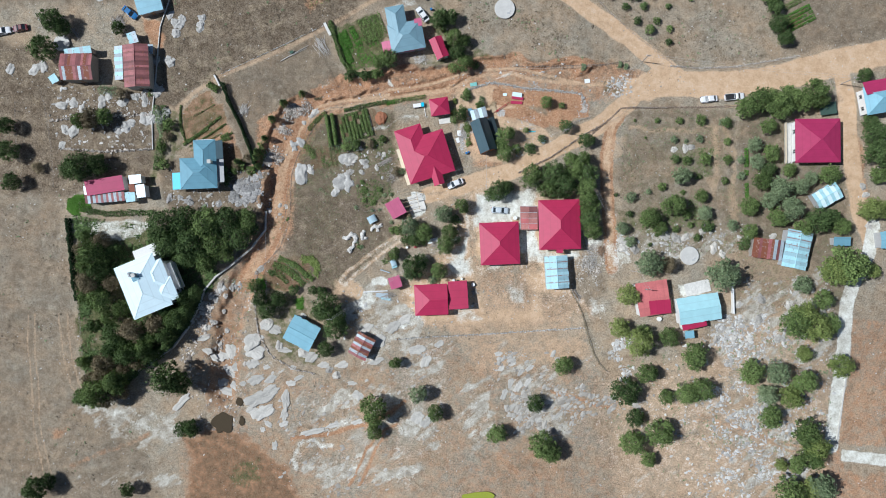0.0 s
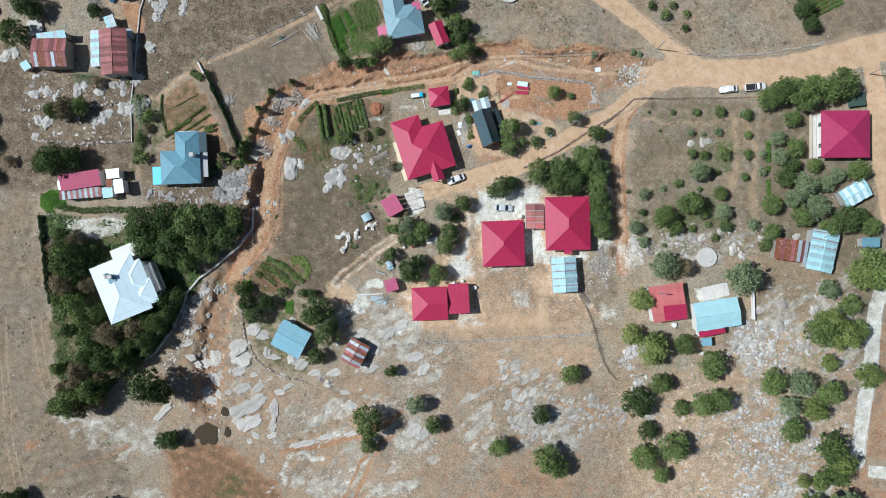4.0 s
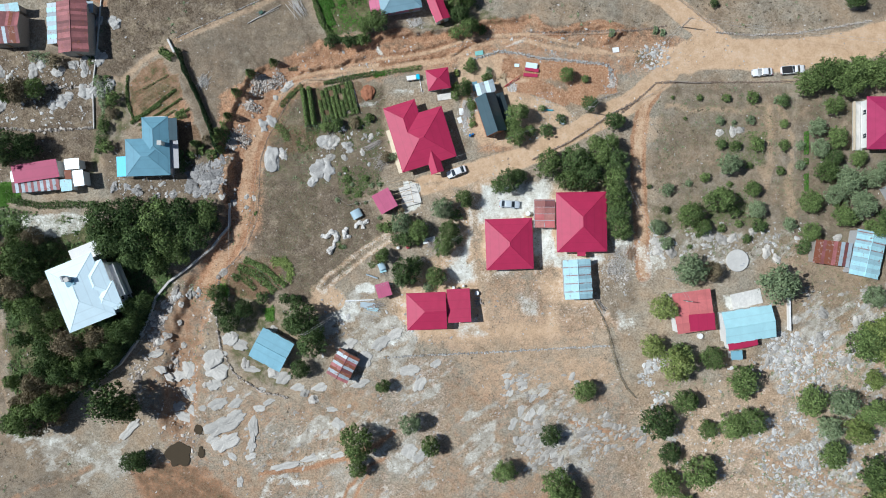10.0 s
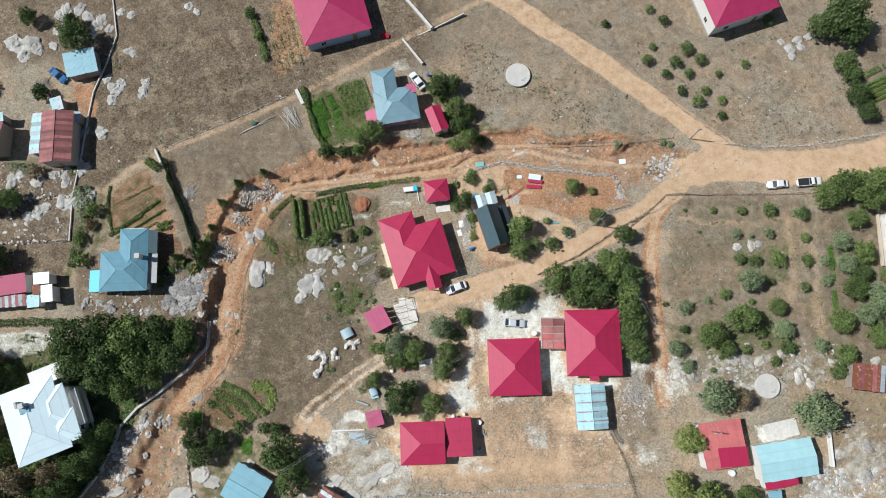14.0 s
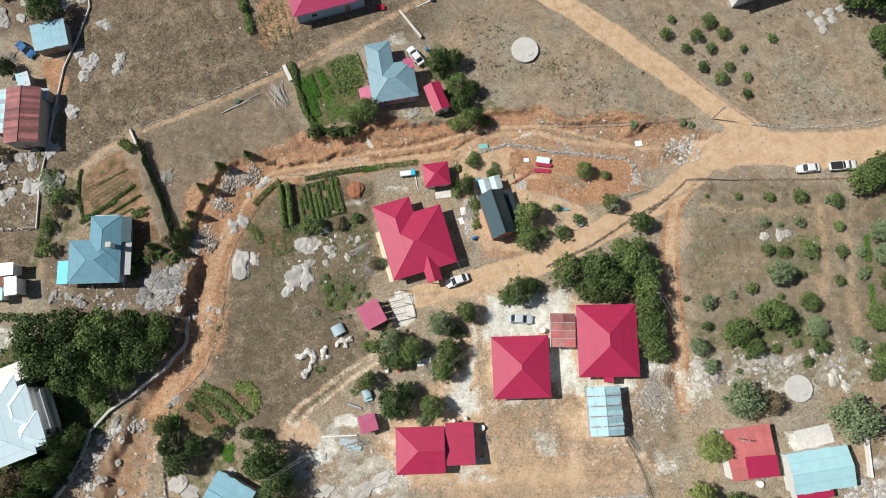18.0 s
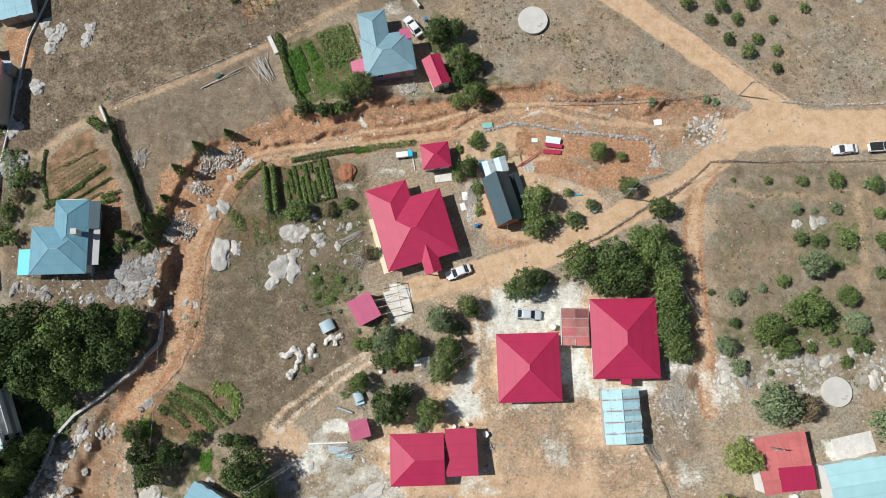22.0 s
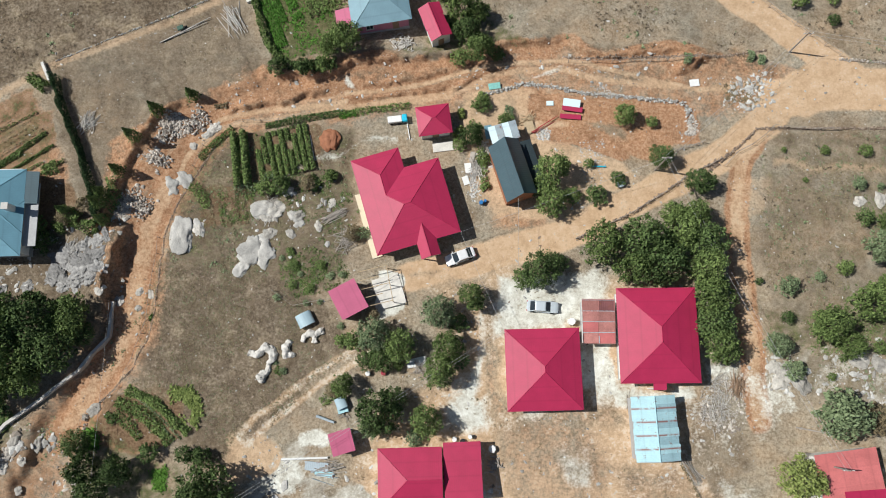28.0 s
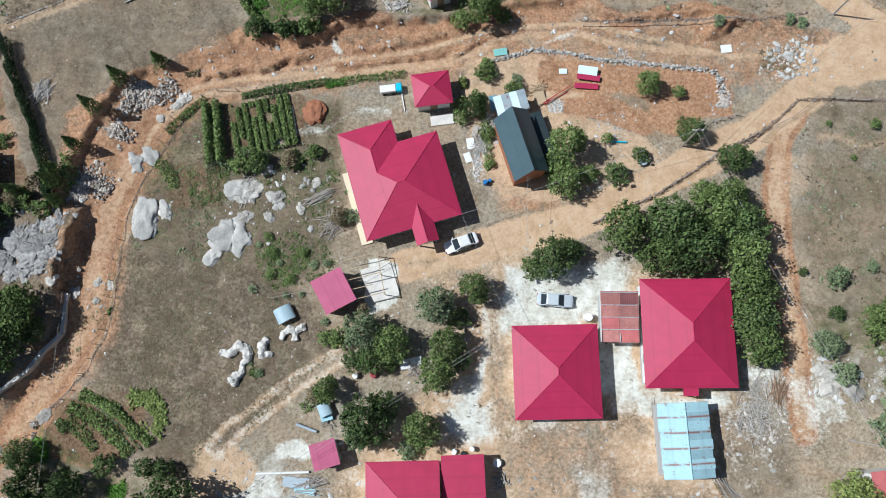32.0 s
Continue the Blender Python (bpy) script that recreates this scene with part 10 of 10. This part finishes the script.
hedge("green shrub by the house wall", [(-11.4, 21.0), (-11.1, 19.5)], 2.4, 1.3, "olive", 220, 0.14, seed=69, name="bush")
hedge("small green shrub in the track", [(-41.4, 8.0), (-41.0, 7.7)], 1.5, 0.9, "mid", 420, 0.12, seed=70, name="bush")
hedge("green weeds at the rocks", [(-22.8, 0.9), (-21.7, 0.2)], 1.4, 0.4, "mid", 120, 0.12, seed=71, name="weeds")
hedge("yellow flowers by the small outbuilding", [(2.8, 39.5), (3.1, 38.1)], 1.0, 0.9, "yellow", 240, 0.12, seed=72, name="bush")
hedge("leafy plants by the small outbuilding", [(2.1, 36.3), (3.0, 35.5)], 2.0, 1.2, "yellow", 240, 0.14, seed=73, name="bush")
hedge("green shrub by the cabin", [(4.7, 36.7), (5.5, 35.9)], 2.0, 1.2, "mid", 240, 0.14, seed=74, name="bush")
hedge("weeds along the ruts", [(-16.1, -3.6), (-14.3, -2.5), (-12.9, -1.4)], 1.6, 0.6, "mid", 90, 0.13, seed=75, name="weeds")
hedge("dark growth in the collapsed bank", [(-34.1, 39.5), (-32.2, 39.7)], 1.0, 0.6, "dry", 120, 0.12, seed=76, name="weeds")
tufts("green weeds below the rocks of the meadow", [([(-24.2, 20.5), (-20.8, 21.3), (-17.7, 19.8), (-16.0, 15.3), (-17.3, 12.2), (-20.2, 10.7), (-22.6, 13.6)], 0.5), ([(-18.2, 28.4), (-10.4, 25.3), (-13.3, 21.4), (-16.5, 24.4)], 0.15), ([(-33.3, 25.8), (-27.3, 27.4), (-27.0, 22.7), (-31.4, 21.1)], 0.35)], 620, "mid", 0.2, 77)
tufts("broad-leaved plants beside the vegetable rows", [([(-37.8, -2.2), (-34.5, -2.2), (-32.9, -3.9), (-33.3, -7.4), (-35.5, -6.7)], 1.0)], 420, "yellow", 0.36, 78)
bed_at = (-40.71, -5.45)
bed = thing("vegetable_bed", "curved rows of leafy vegetables in brown soil", "vegetable bed", pose(*bed_at, gz(*bed_at)), "vegetable beds")
for i, (row, width, tall, kind, thick) in enumerate((
        ([(-43.4, -2.4), (-40.6, -3.4), (-38.3, -4.7), (-36.2, -6.7), (-34.2, -8.1)], 1.5, 0.9, "mid", 260),
        ([(-42.1, -3.3), (-39.6, -5.1), (-37.2, -7.1), (-35.3, -8.9)], 0.35, 0.3, "olive", 30),
        ([(-40.4, -5.5), (-38.3, -7.0), (-36.2, -9.1)], 0.4, 0.3, "olive", 26),
        ([(-44.9, -3.9), (-42.6, -4.8), (-40.6, -5.8), (-38.5, -7.6), (-36.7, -9.6)], 2.2, 0.6, "mid", 190),
        ([(-45.0, -5.5), (-42.9, -7.0), (-41.1, -9.0)], 1.6, 0.4, "mid", 100),
        ([(-46.3, -5.7), (-44.7, -6.7)], 1.8, 0.6, "dark", 160))):
    hedge("leafy crop row", row, width, tall, kind, thick, 0.13, seed=90 + i, name="crop", parent=bed)
tufts("bright lettuce at the plot's edge", [([(-49.1, -8.0), (-47.3, -8.0), (-46.6, -10.4), (-48.4, -10.4)], 1.0)], 120, "bright", 0.35, 80)
tufts("weeds in the stone heap by the road", [([(42.0, 44.1), (47.9, 45.0), (48.4, 41.3), (44.5, 40.4), (42.2, 41.2)], 1.0)], 130, "dry", 0.22, 81)
tufts("scattered dry weeds round the yards", [(YARD, 0.5), ([(-5.5, 13.9), (6.3, 12.6), (5.7, -5.9), (-5.0, -1.9)], 0.5)], 220, "dry", 0.16, 82)
scattered_stones("stone_heap", "pale stones cleared beside the road junction", [([(42.0, 43.7), (49.5, 46.3), (50.0, 43.0), (46.0, 40.0), (42.6, 40.4)], 1.0)], 220, (0.1, 0.5), 0.6, PALE_CHIPS, 83)
scattered_stones("stone_heap", "pale stones at the red plot's corner", [([(36.5, 41.2), (38.8, 40.8), (38.5, 35.9), (37.0, 35.9)], 1.0)], 160, (0.1, 0.3), 0.6, GREY_CHIPS, 84)
scattered_stones("stone_heap", "grey stones tumbled down the bank", [([(-43.1, 38.2), (-34.5, 39.5), (-35.0, 35.4), (-39.5, 34.1), (-42.3, 34.5)], 0.4), ([(-46.1, 36.9), (-43.1, 34.5), (-40.2, 32.9), (-41.3, 28.8), (-43.5, 30.8)], 0.3), ([(-47.6, 26.4), (-43.5, 27.2), (-42.7, 23.7), (-46.8, 22.0)], 0.3)], 1100, (0.09, 0.34), 0.7, GREY_CHIPS, 85)
scattered_stones("white_rubble", "white rubble along the red plot's wall", [([(16.9, 43.9), (26.2, 43.1), (35.4, 41.6), (38.0, 41.2), (37.6, 40.4), (26.2, 41.9), (16.9, 42.4)], 1.0)], 170, (0.06, 0.22), 0.6, PALE_CHIPS, 86)


def paving(label, rect, height, material):
    cx, cy, w, d, rot = rect
    bm = boxed(-w / 2, -d / 2, -0.3, w / 2, d / 2, height, bevel=0.03)
    me = bpy.data.meshes.new("paving")
    bm.to_mesh(me)
    bm.free()
    me.materials.append(material)
    ob = new("paving", me)
    ob.matrix_basis = pose(cx, cy, gz(cx, cy), 0, 0, rot)
    tagged(ob, label, "paving", kind="structure")


BRIGHT_CONCRETE = plain("bright_concrete", (0.66, 0.63, 0.575), vary=0.22, scale=0.9, bump=0.01)
scattered_stones("debris", "white scraps and rubble against the annex", [([(6.9, -8.2), (8.4, -8.2), (8.6, -15.1), (7.2, -15.6)], 1.0)], 70, (0.1, 0.4), 0.7, PALE_CHIPS, 175)
scattered_stones("debris", "dark scrap against the annex", [([(6.9, -8.2), (8.4, -8.2), (8.6, -15.1), (7.2, -15.6)], 1.0)], 40, (0.1, 0.4), 0.7, BROWN_CHIPS, 176)
tufts("olive weeds along the ravine's track", [([(-47.2, 10.0), (-40.9, 10.1), (-46.5, -0.3), (-50.1, -6.4), (-56.0, -10.4), (-58.2, -8.5), (-49.6, -0.3)], 0.5), ([(-55.5, -8.0), (-50.2, -8.0), (-50.7, -21.4), (-53.9, -34.8), (-58.0, -34.8), (-55.4, -21.4)], 0.5)], 160, "olive", 0.2, 177)
paving("bright poured concrete slab beside the pink shed", (-7.08, 12.02, 3.95, 4.53, 18.3), 0.16, BRIGHT_CONCRETE)
paving("pale concrete apron by the small outbuilding", (0.26, 33.76, 3.05, 1.46, 8.3), 0.15, BRIGHT_CONCRETE)
for row, width, thick in (([(-69.5, 38.0), (-69.7, 35.2), (-69.5, 32.2), (-68.3, 28.5), (-66.3, 29.3), (-62.8, 32.0), (-58.9, 35.0)], 0.8, 120), ([(-64.6, 28.3), (-61.1, 30.8), (-57.5, 33.1)], 0.5, 70), ([(-61.8, 27.3), (-58.2, 29.2), (-55.7, 30.8)], 0.5, 60), ([(-66.8, 34.7), (-63.2, 36.7), (-60.6, 38.1)], 0.35, 24)):
    hedge("green strip of vegetables along the tilled plot", row, width, 0.45, "mid", thick, 0.12, seed=100 + thick, name="crop_row")
hedge("leafy bush at the hedge's end", [(-62.2, 43.6), (-59.6, 41.8)], 2.4, 1.8, "mid", 240, 0.15, seed=110, name="bush")
hedge("bushes along the low wall", [(-76.2, 37.9), (-75.2, 34.3), (-74.2, 29.5)], 2.2, 1.4, "olive", 120, 0.15, seed=111, name="bush")
hedge("bushes at the barn's foot", [(-91.0, 42.1), (-86.1, 41.5)], 2.6, 1.4, "olive", 90, 0.15, seed=112, name="bush")
hedge("weeds at the fence's foot", [(-79.3, 45.3), (-77.0, 40.4)], 1.8, 0.8, "mid", 90, 0.13, seed=113, name="weeds")
paving("white concrete terrace above the blue-roofed house", (66.87, -10.28, 6.59, 3.27, 13.1), 0.2, WALL_WASH)
pile("branch_pile", "rounded heap of grey brushwood beside the yard", -85.91, 59.76, 1.6, 70, 2.8, GREY_WOOD, 41, 0.04, 70, 0.5)
pile("lumber_pile", "poles leaning beside the barn", -96.96, 56.65, 0.8, 10, 3.6, GREY_WOOD, 42, 0.07, -60, 0.2)
scattered_stones("white_rubble", "white rubble and rubbish round the cabin", [([(4.4, 33.9), (6.7, 33.9), (8.0, 25.6), (5.4, 25.5)], 0.5), ([(15.6, 28.0), (21.2, 28.1), (20.4, 24.2), (15.9, 24.1)], 0.3), ([(11.5, 40.1), (16.1, 40.9), (16.1, 36.8), (13.0, 36.8)], 0.2)], 260, (0.06, 0.3), 0.4, PALE_CHIPS, 87)
scattered_stones("white_rubble", "pale stones strewn over the yard", [(YARD, 0.5), ([(-6.3, 13.9), (7.0, 12.7), (6.4, -5.9), (-5.0, -3.3)], 0.3), ([(29.2, 2.9), (48.3, 3.3), (47.1, -12.4), (29.9, -13.4)], 0.2)], 420, (0.05, 0.3), 0.35, PALE_CHIPS, 88)
tufts("low olive scrub dotted over the fields", [(FIELD_N2, 0.2), (FIELD_NE, 0.2), (FIELD_NW, 0.14), (WEST_FIELD, 0.16), (ORCHARD_E, 0.2), (MEADOW_C2, 0.1)], 260, "olive", 0.24, 121, 12)
tufts("dark dead scrub dotted over the fields", [(FIELD_N2, 0.2), (FIELD_NE, 0.2), (FIELD_NW, 0.16), (WEST_FIELD, 0.14), (ORCHARD_E, 0.16)], 1500, "dead", 0.18, 122, 10)
tufts("fine straw in the open meadow", [(MEADOW_C, 1.0)], 5200, "dry", 0.085, 124, 6)
tufts("fine olive weeds in the open meadow", [(MEADOW_C, 1.0)], 1700, "olive", 0.09, 125, 6)
tufts("green scrub under the slope's trees", [([(46.7, -29.7), (61.6, -26.7), (80.9, -17.8), (101.7, -11.8), (101.7, -56.4), (54.2, -62.4), (40.8, -44.6)], 1.0)], 420, "olive", 0.26, 123, 10)
scattered_stones("limestone_rubble", "white stones strewn between the slope's trees", [([(54.1, -29.7), (82.4, -11.8), (101.7, -8.8), (102.4, -62.3), (69.0, -65.3), (49.7, -47.5)], 1.0)], 1100, (0.1, 0.5), 0.35, PALE_CHIPS, 89)
scattered_stones("limestone_rubble", "grey stones in the ravine's bed", [([(-59.7, -17.9), (-50.0, -17.9), (-50.7, -29.8), (-54.5, -44.7), (-60.4, -44.7), (-61.9, -29.8)], 1.0)], 90, (0.15, 0.5), 0.55, GREY_CHIPS, 90)
hedge("leafy scrub beside the grey outcrop", [(-58.7, 19.5), (-56.1, 17.6)], 3.0, 1.8, "mid", 220, 0.16, seed=130, name="bush")
hedge("dark scrub above the grey outcrop", [(-56.2, 21.1), (-54.2, 20.4)], 2.0, 1.6, "mid", 220, 0.15, seed=131, name="bush")
hedge("scrub between hedge and bank", [(-51.5, 20.4), (-49.3, 20.8)], 2.2, 1.8, "mid", 260, 0.16, seed=132, name="bush")
hedge("scrub on the bank's edge", [(-48.2, 27.9), (-47.2, 24.8), (-48.4, 23.2)], 1.6, 1.2, "mid", 120, 0.15, seed=133, name="bush")
hedge("weeds on the garden fence", [(-36.6, 27.3), (-35.0, 25.9), (-33.9, 23.8)], 1.6, 0.6, "mid", 110, 0.13, seed=134, name="weeds")
hedge("weeds on the garden fence", [(-35.8, 31.3), (-34.0, 33.4), (-31.1, 36.3)], 1.2, 0.6, "mid", 90, 0.13, seed=135, name="weeds")
hedge("green weeds below the vegetable rows", [(-30.3, 26.6), (-26.6, 27.4), (-24.4, 28.7)], 2.0, 0.7, "olive", 90, 0.13, seed=136, name="weeds")
hedge("dry weeds along the slope's fence", [(33.0, -10.0), (34.9, -13.6), (36.4, -17.0), (37.5, -20.7), (38.3, -24.1), (39.5, -27.7), (41.0, -30.3), (42.8, -32.2)], 0.5, 0.4, "dry", 40, 0.12, seed=142, name="weeds")
fence("leaning grey pole fence from the barn", [(31.8, -8.6), (33.3, -10.4), (35.1, -13.6)], 1.2, 1.2, 3, 0.06, None, 0.04)
hedge("green bush below the white stone wall", [(5.3, 41.2), (6.7, 40.7)], 2.6, 1.6, "mid", 320, 0.14, seed=150, name="bush")
hedge("loose olive bush behind the cabin", [(9.3, 39.0), (10.5, 38.7)], 2.4, 1.4, "olive", 260, 0.14, seed=151, name="bush")
hedge("green bush beside the cabin wall", [(6.1, 32.5), (6.4, 30.9)], 2.0, 1.2, "mid", 260, 0.14, seed=152, name="bush")
hedge("small green bush at the cabin's corner", [(6.3, 28.1), (6.8, 27.3)], 1.6, 1.0, "mid", 260, 0.14, seed=153, name="bush")
sheet("tarpaulin", "crumpled white sheet among scrap wood", (4.03, 30.50, 1.00, 1.44, 9.9), 0.2, PALE_TARP, 0.12, 0.03)
sheet("plywood_sheet", "board leaning among fresh timber", (13.02, 36.76, 1.44, 1.72, 17.0), 0.35, FRESH_WOOD, 0.15)
scattered_stones("white_rubble", "crushed white stone under the cabin's trees", [([(20.5, 35.0), (23.2, 33.8), (24.2, 28.9), (21.1, 27.2), (20.0, 31.3)], 0.5), ([(13.8, 36.6), (16.2, 36.6), (16.2, 34.9), (14.2, 34.9)], 0.5)], 420, (0.05, 0.2), 0.4, PALE_CHIPS, 170)
scattered_stones("debris", "pale scraps and rubble between house and cabin", [([(5.7, 35.7), (7.2, 35.3), (7.9, 28.7), (6.5, 26.2), (4.8, 28.6), (4.6, 33.6)], 1.0)], 320, (0.06, 0.3), 0.3, PALE_CHIPS, 171)
scattered_stones("debris", "brown scraps of wood and clods beside the cabin", [([(5.7, 35.7), (7.2, 35.3), (7.9, 28.7), (6.5, 26.2), (4.8, 28.6), (4.6, 33.6)], 1.0)], 160, (0.06, 0.25), 0.3, BROWN_CHIPS, 172)
sheet("plywood_sheet", "raw board lying among scrap", (5.6, 35.2, 1.1, 0.8, 30), 0.2, FRESH_WOOD, 0.1)
sheet("plywood_sheet", "weathered board lying in the passage", (4.6, 32.2, 0.7, 1.5, -10), 0.15, GREY_WOOD, 0.08)
sheet("tarpaulin", "white plastic sheet in the passage", (3.7, 28.6, 0.9, 1.3, 20), 0.12, PALE_TARP, 0.1, 0.03)
sheet("roofing_offcut", "grey-blue roofing offcut leaning at the lean-to", (7.0, 35.9, 1.1, 2.0, 10), 0.4, STEEL_BLUE, 0.3, 0.03)
pile("debris_pile", "splintered laths heaped in the passage", 5.1, 33.9, 1.2, 30, 1.1, FRESH_WOOD, 44, 0.035)
pile("debris_pile", "white laths and scrap beside the cabin", 6.25, 33.88, 0.9, 30, 1.2, DEAD_WOOD, 43, 0.05)
scattered_stones("debris", "grey rubble and scraps among the brushwood", [([(37.8, 1.7), (42.0, 1.8), (42.6, -1.6), (41.5, -6.9), (36.6, -7.0), (36.1, -1.8)], 1.0)], 420, (0.06, 0.3), 0.5, GREY_CHIPS, 164)
scattered_stones("white_rubble", "pale crushed stone at the cabin's rear", [([(13.9, 37.2), (16.1, 37.2), (16.0, 34.8), (14.4, 34.8)], 1.0)], 70, (0.05, 0.2), 0.4, PALE_CHIPS, 154)

tufts("green garden rows between the meadow rocks", [([(-24.3, 30.4), (-16.8, 28.5), (-12.8, 21.0), (-17.4, 20.1), (-22.1, 21.9)], 0.5), ([(-23.4, 19.9), (-16.5, 19.6), (-12.6, 14.6), (-16.1, 10.4), (-21.2, 12.6)], 0.5)], 620, "mid", 0.17, 160)
tufts("green weeds under the orchard trees", [([(57.3, 13.9), (71.8, 12.2), (71.0, 4.9), (56.7, 6.5)], 0.4), ([(45.2, 10.0), (57.0, 10.2), (56.5, 4.7), (47.4, 2.8)], 0.3), ([(61.1, 27.2), (71.3, 26.3), (70.5, 17.8), (60.4, 18.6)], 0.3)], 1500, "mid", 0.17, 161)
tufts("straw-coloured weeds in the orchard", [(ORCHARD_E, 1.0)], 5200, "dry", 0.11, 162, 6)
tufts("bright green plants beside the blue shed", [([(-39.0, -13.2), (-37.0, -12.6), (-36.8, -15.7), (-38.3, -16.0)], 1.0)], 120, "lawn", 0.3, 163)


# a wheelbarrow in the field and a red bench by the path
at = (-40.04, 51.82)
barrow = thing("wheelbarrow", "dark green wheelbarrow standing in the dry field", "wheelbarrow", pose(*at, gz(*at), 0, 0, 25))
tray = boxed(-0.5, -0.35, 0.35, 0.45, 0.35, 0.62, bevel=0.05)
part("tray", tray, plain("dark_green_paint", (0.03, 0.09, 0.06), 0.5), barrow)
part("wheel", rod(bmesh.new(), (0.75, -0.06, 0.2), (0.75, 0.06, 0.2), 0.2, sides=14), BLACK, barrow)
for s in (-1, 1):
    part("handle", rod(bmesh.new(), (-1.1, s * 0.3, 0.5), (0.75, s * 0.08, 0.22), 0.025), ZINC, barrow)
    part("leg", rod(bmesh.new(), (-0.35, s * 0.28, -0.03), (-0.3, s * 0.28, 0.4), 0.025), ZINC, barrow)
at = (-12.90, 72.24)
bench = thing("bench", "red-painted bench beside the dirt path", "bench", pose(*at, gz(*at), 0, 0, 5))
for k in range(3):
    part("slat", boxed(-0.9, -0.33 + k * 0.23, 0.42, 0.9, -0.13 + k * 0.23, 0.47, bevel=0.01), RED_PAINT, bench)
for x in (-0.75, 0.75):
    for y in (-0.25, 0.25):
        part("leg", boxed(x - 0.04, y - 0.04, -0.05, x + 0.04, y + 0.04, 0.416), TIMBER, bench)


# ---- the lie of the land ----
# places on the hillside and how high they lie over the yards
HILLSIDE = [(-58, 43, 3.6), (-74, 36, 2.8), (-66, 59, 2.4), (-31, 58, 1.8), (-70, 19, 1.2), (-88, 15, 0.6), (-101, 9, -0.8), (-49, -4, -1.0), (-43, 10, -0.4),
            (-43, 38, 0.8), (-38, 24, 0.8), (-27, 18, 0.6), (16, 63, 0.0), (52, 51, -0.4), (38, 46, 0.7), (68, 38, 1.0), (47, 37, 0.5), (64, 26, 0.6), (76, 18, 0.6),
            (62, -3, 2.6), (83, -18, 2.4), (67, -33, 0.4), (30, 4, 0.9), (14, 2, 0.0), (-4, 24, 0.2), (0, -12, 0.0), (36, -21, 0.0), (-21, -14, -0.6),
            (-62, -47, -8.0), (-70, -41, -5.4), (-49, -40, -4.6), (-39, -56, -5.8), (16, -38, -2.6), (30, -41, -2.4), (-3, -45, -2.2), (45, -58, -5.0), (-76, -10, -1.6), (-104, -50, -5.0), (98, 28, 0.8), (100, -50, -2.0), (60, 78, 0.0), (-24, 76, 1.8), (-90, 62, 2.2)]


def relief(x, y):
    """How high the broad hillside lies at a place: a smooth surface through the known places, level far out."""
    x, y = np.asarray(x, float), np.asarray(y, float)
    top, low = np.zeros(x.shape), np.zeros(x.shape)
    for px, py, pz in HILLSIDE:
        w = np.exp(-((x - px) ** 2 + (y - py) ** 2) / (2 * 12.0 ** 2)) + 0.002 / (1 + ((x - px) ** 2 + (y - py) ** 2) / 900.0)
        top, low = top + w * pz, low + w
    return top / low * np.clip(1.6 - np.hypot(x, y) / 220, 0, 1)


def settle(v):
    """Lays points of the flat plan on the hillside."""
    h = relief(v[:, 0], v[:, 1])
    k = h / PLAN_HEIGHT
    return np.stack([v[:, 0] - (v[:, 0] - 1.0) * k, v[:, 1] - (v[:, 1] - 0.8) * k, v[:, 2] + h], -1)


PLAN_HEIGHT = 148.0


def settle_everything():
    bpy.context.view_layer.update()
    done = set()
    for ob in [o for o in scene.objects if o.parent is None and o.type in ("MESH", "EMPTY")]:
        family = [o for o in (ob, *ob.children_recursive) if o.type == "MESH"]
        corners = np.array([(o.matrix_world @ Vector(c))[:] for o in family for c in o.bound_box])
        wide = np.ptp(corners[:, :2], axis=0).max() > 17 or (ob.type == "MESH" and ob.matrix_basis.translation.length < 1e-6)
        if wide:
            for o in family:
                if o.data.name in done:
                    continue
                done.add(o.data.name)
                n = len(o.data.vertices)
                v = np.empty(n * 3, np.float32)
                o.data.vertices.foreach_get("co", v)
                m = np.array(o.matrix_world)
                w = settle(v.reshape(-1, 3).astype(float) @ m[:3, :3].T + m[:3, 3])
                back = np.array(o.matrix_world.inverted())
                o.data.vertices.foreach_set("co", (w @ back[:3, :3].T + back[:3, 3]).astype(np.float32).ravel())
                o.data.update()
        else:
            mid = (corners.min(0) + corners.max(0)) / 2
            shift = settle(np.array([[mid[0], mid[1], 0.0]]))[0] - np.array([mid[0], mid[1], 0.0])
            ob.matrix_basis = Matrix.Translation(shift) @ ob.matrix_basis


settle_everything()
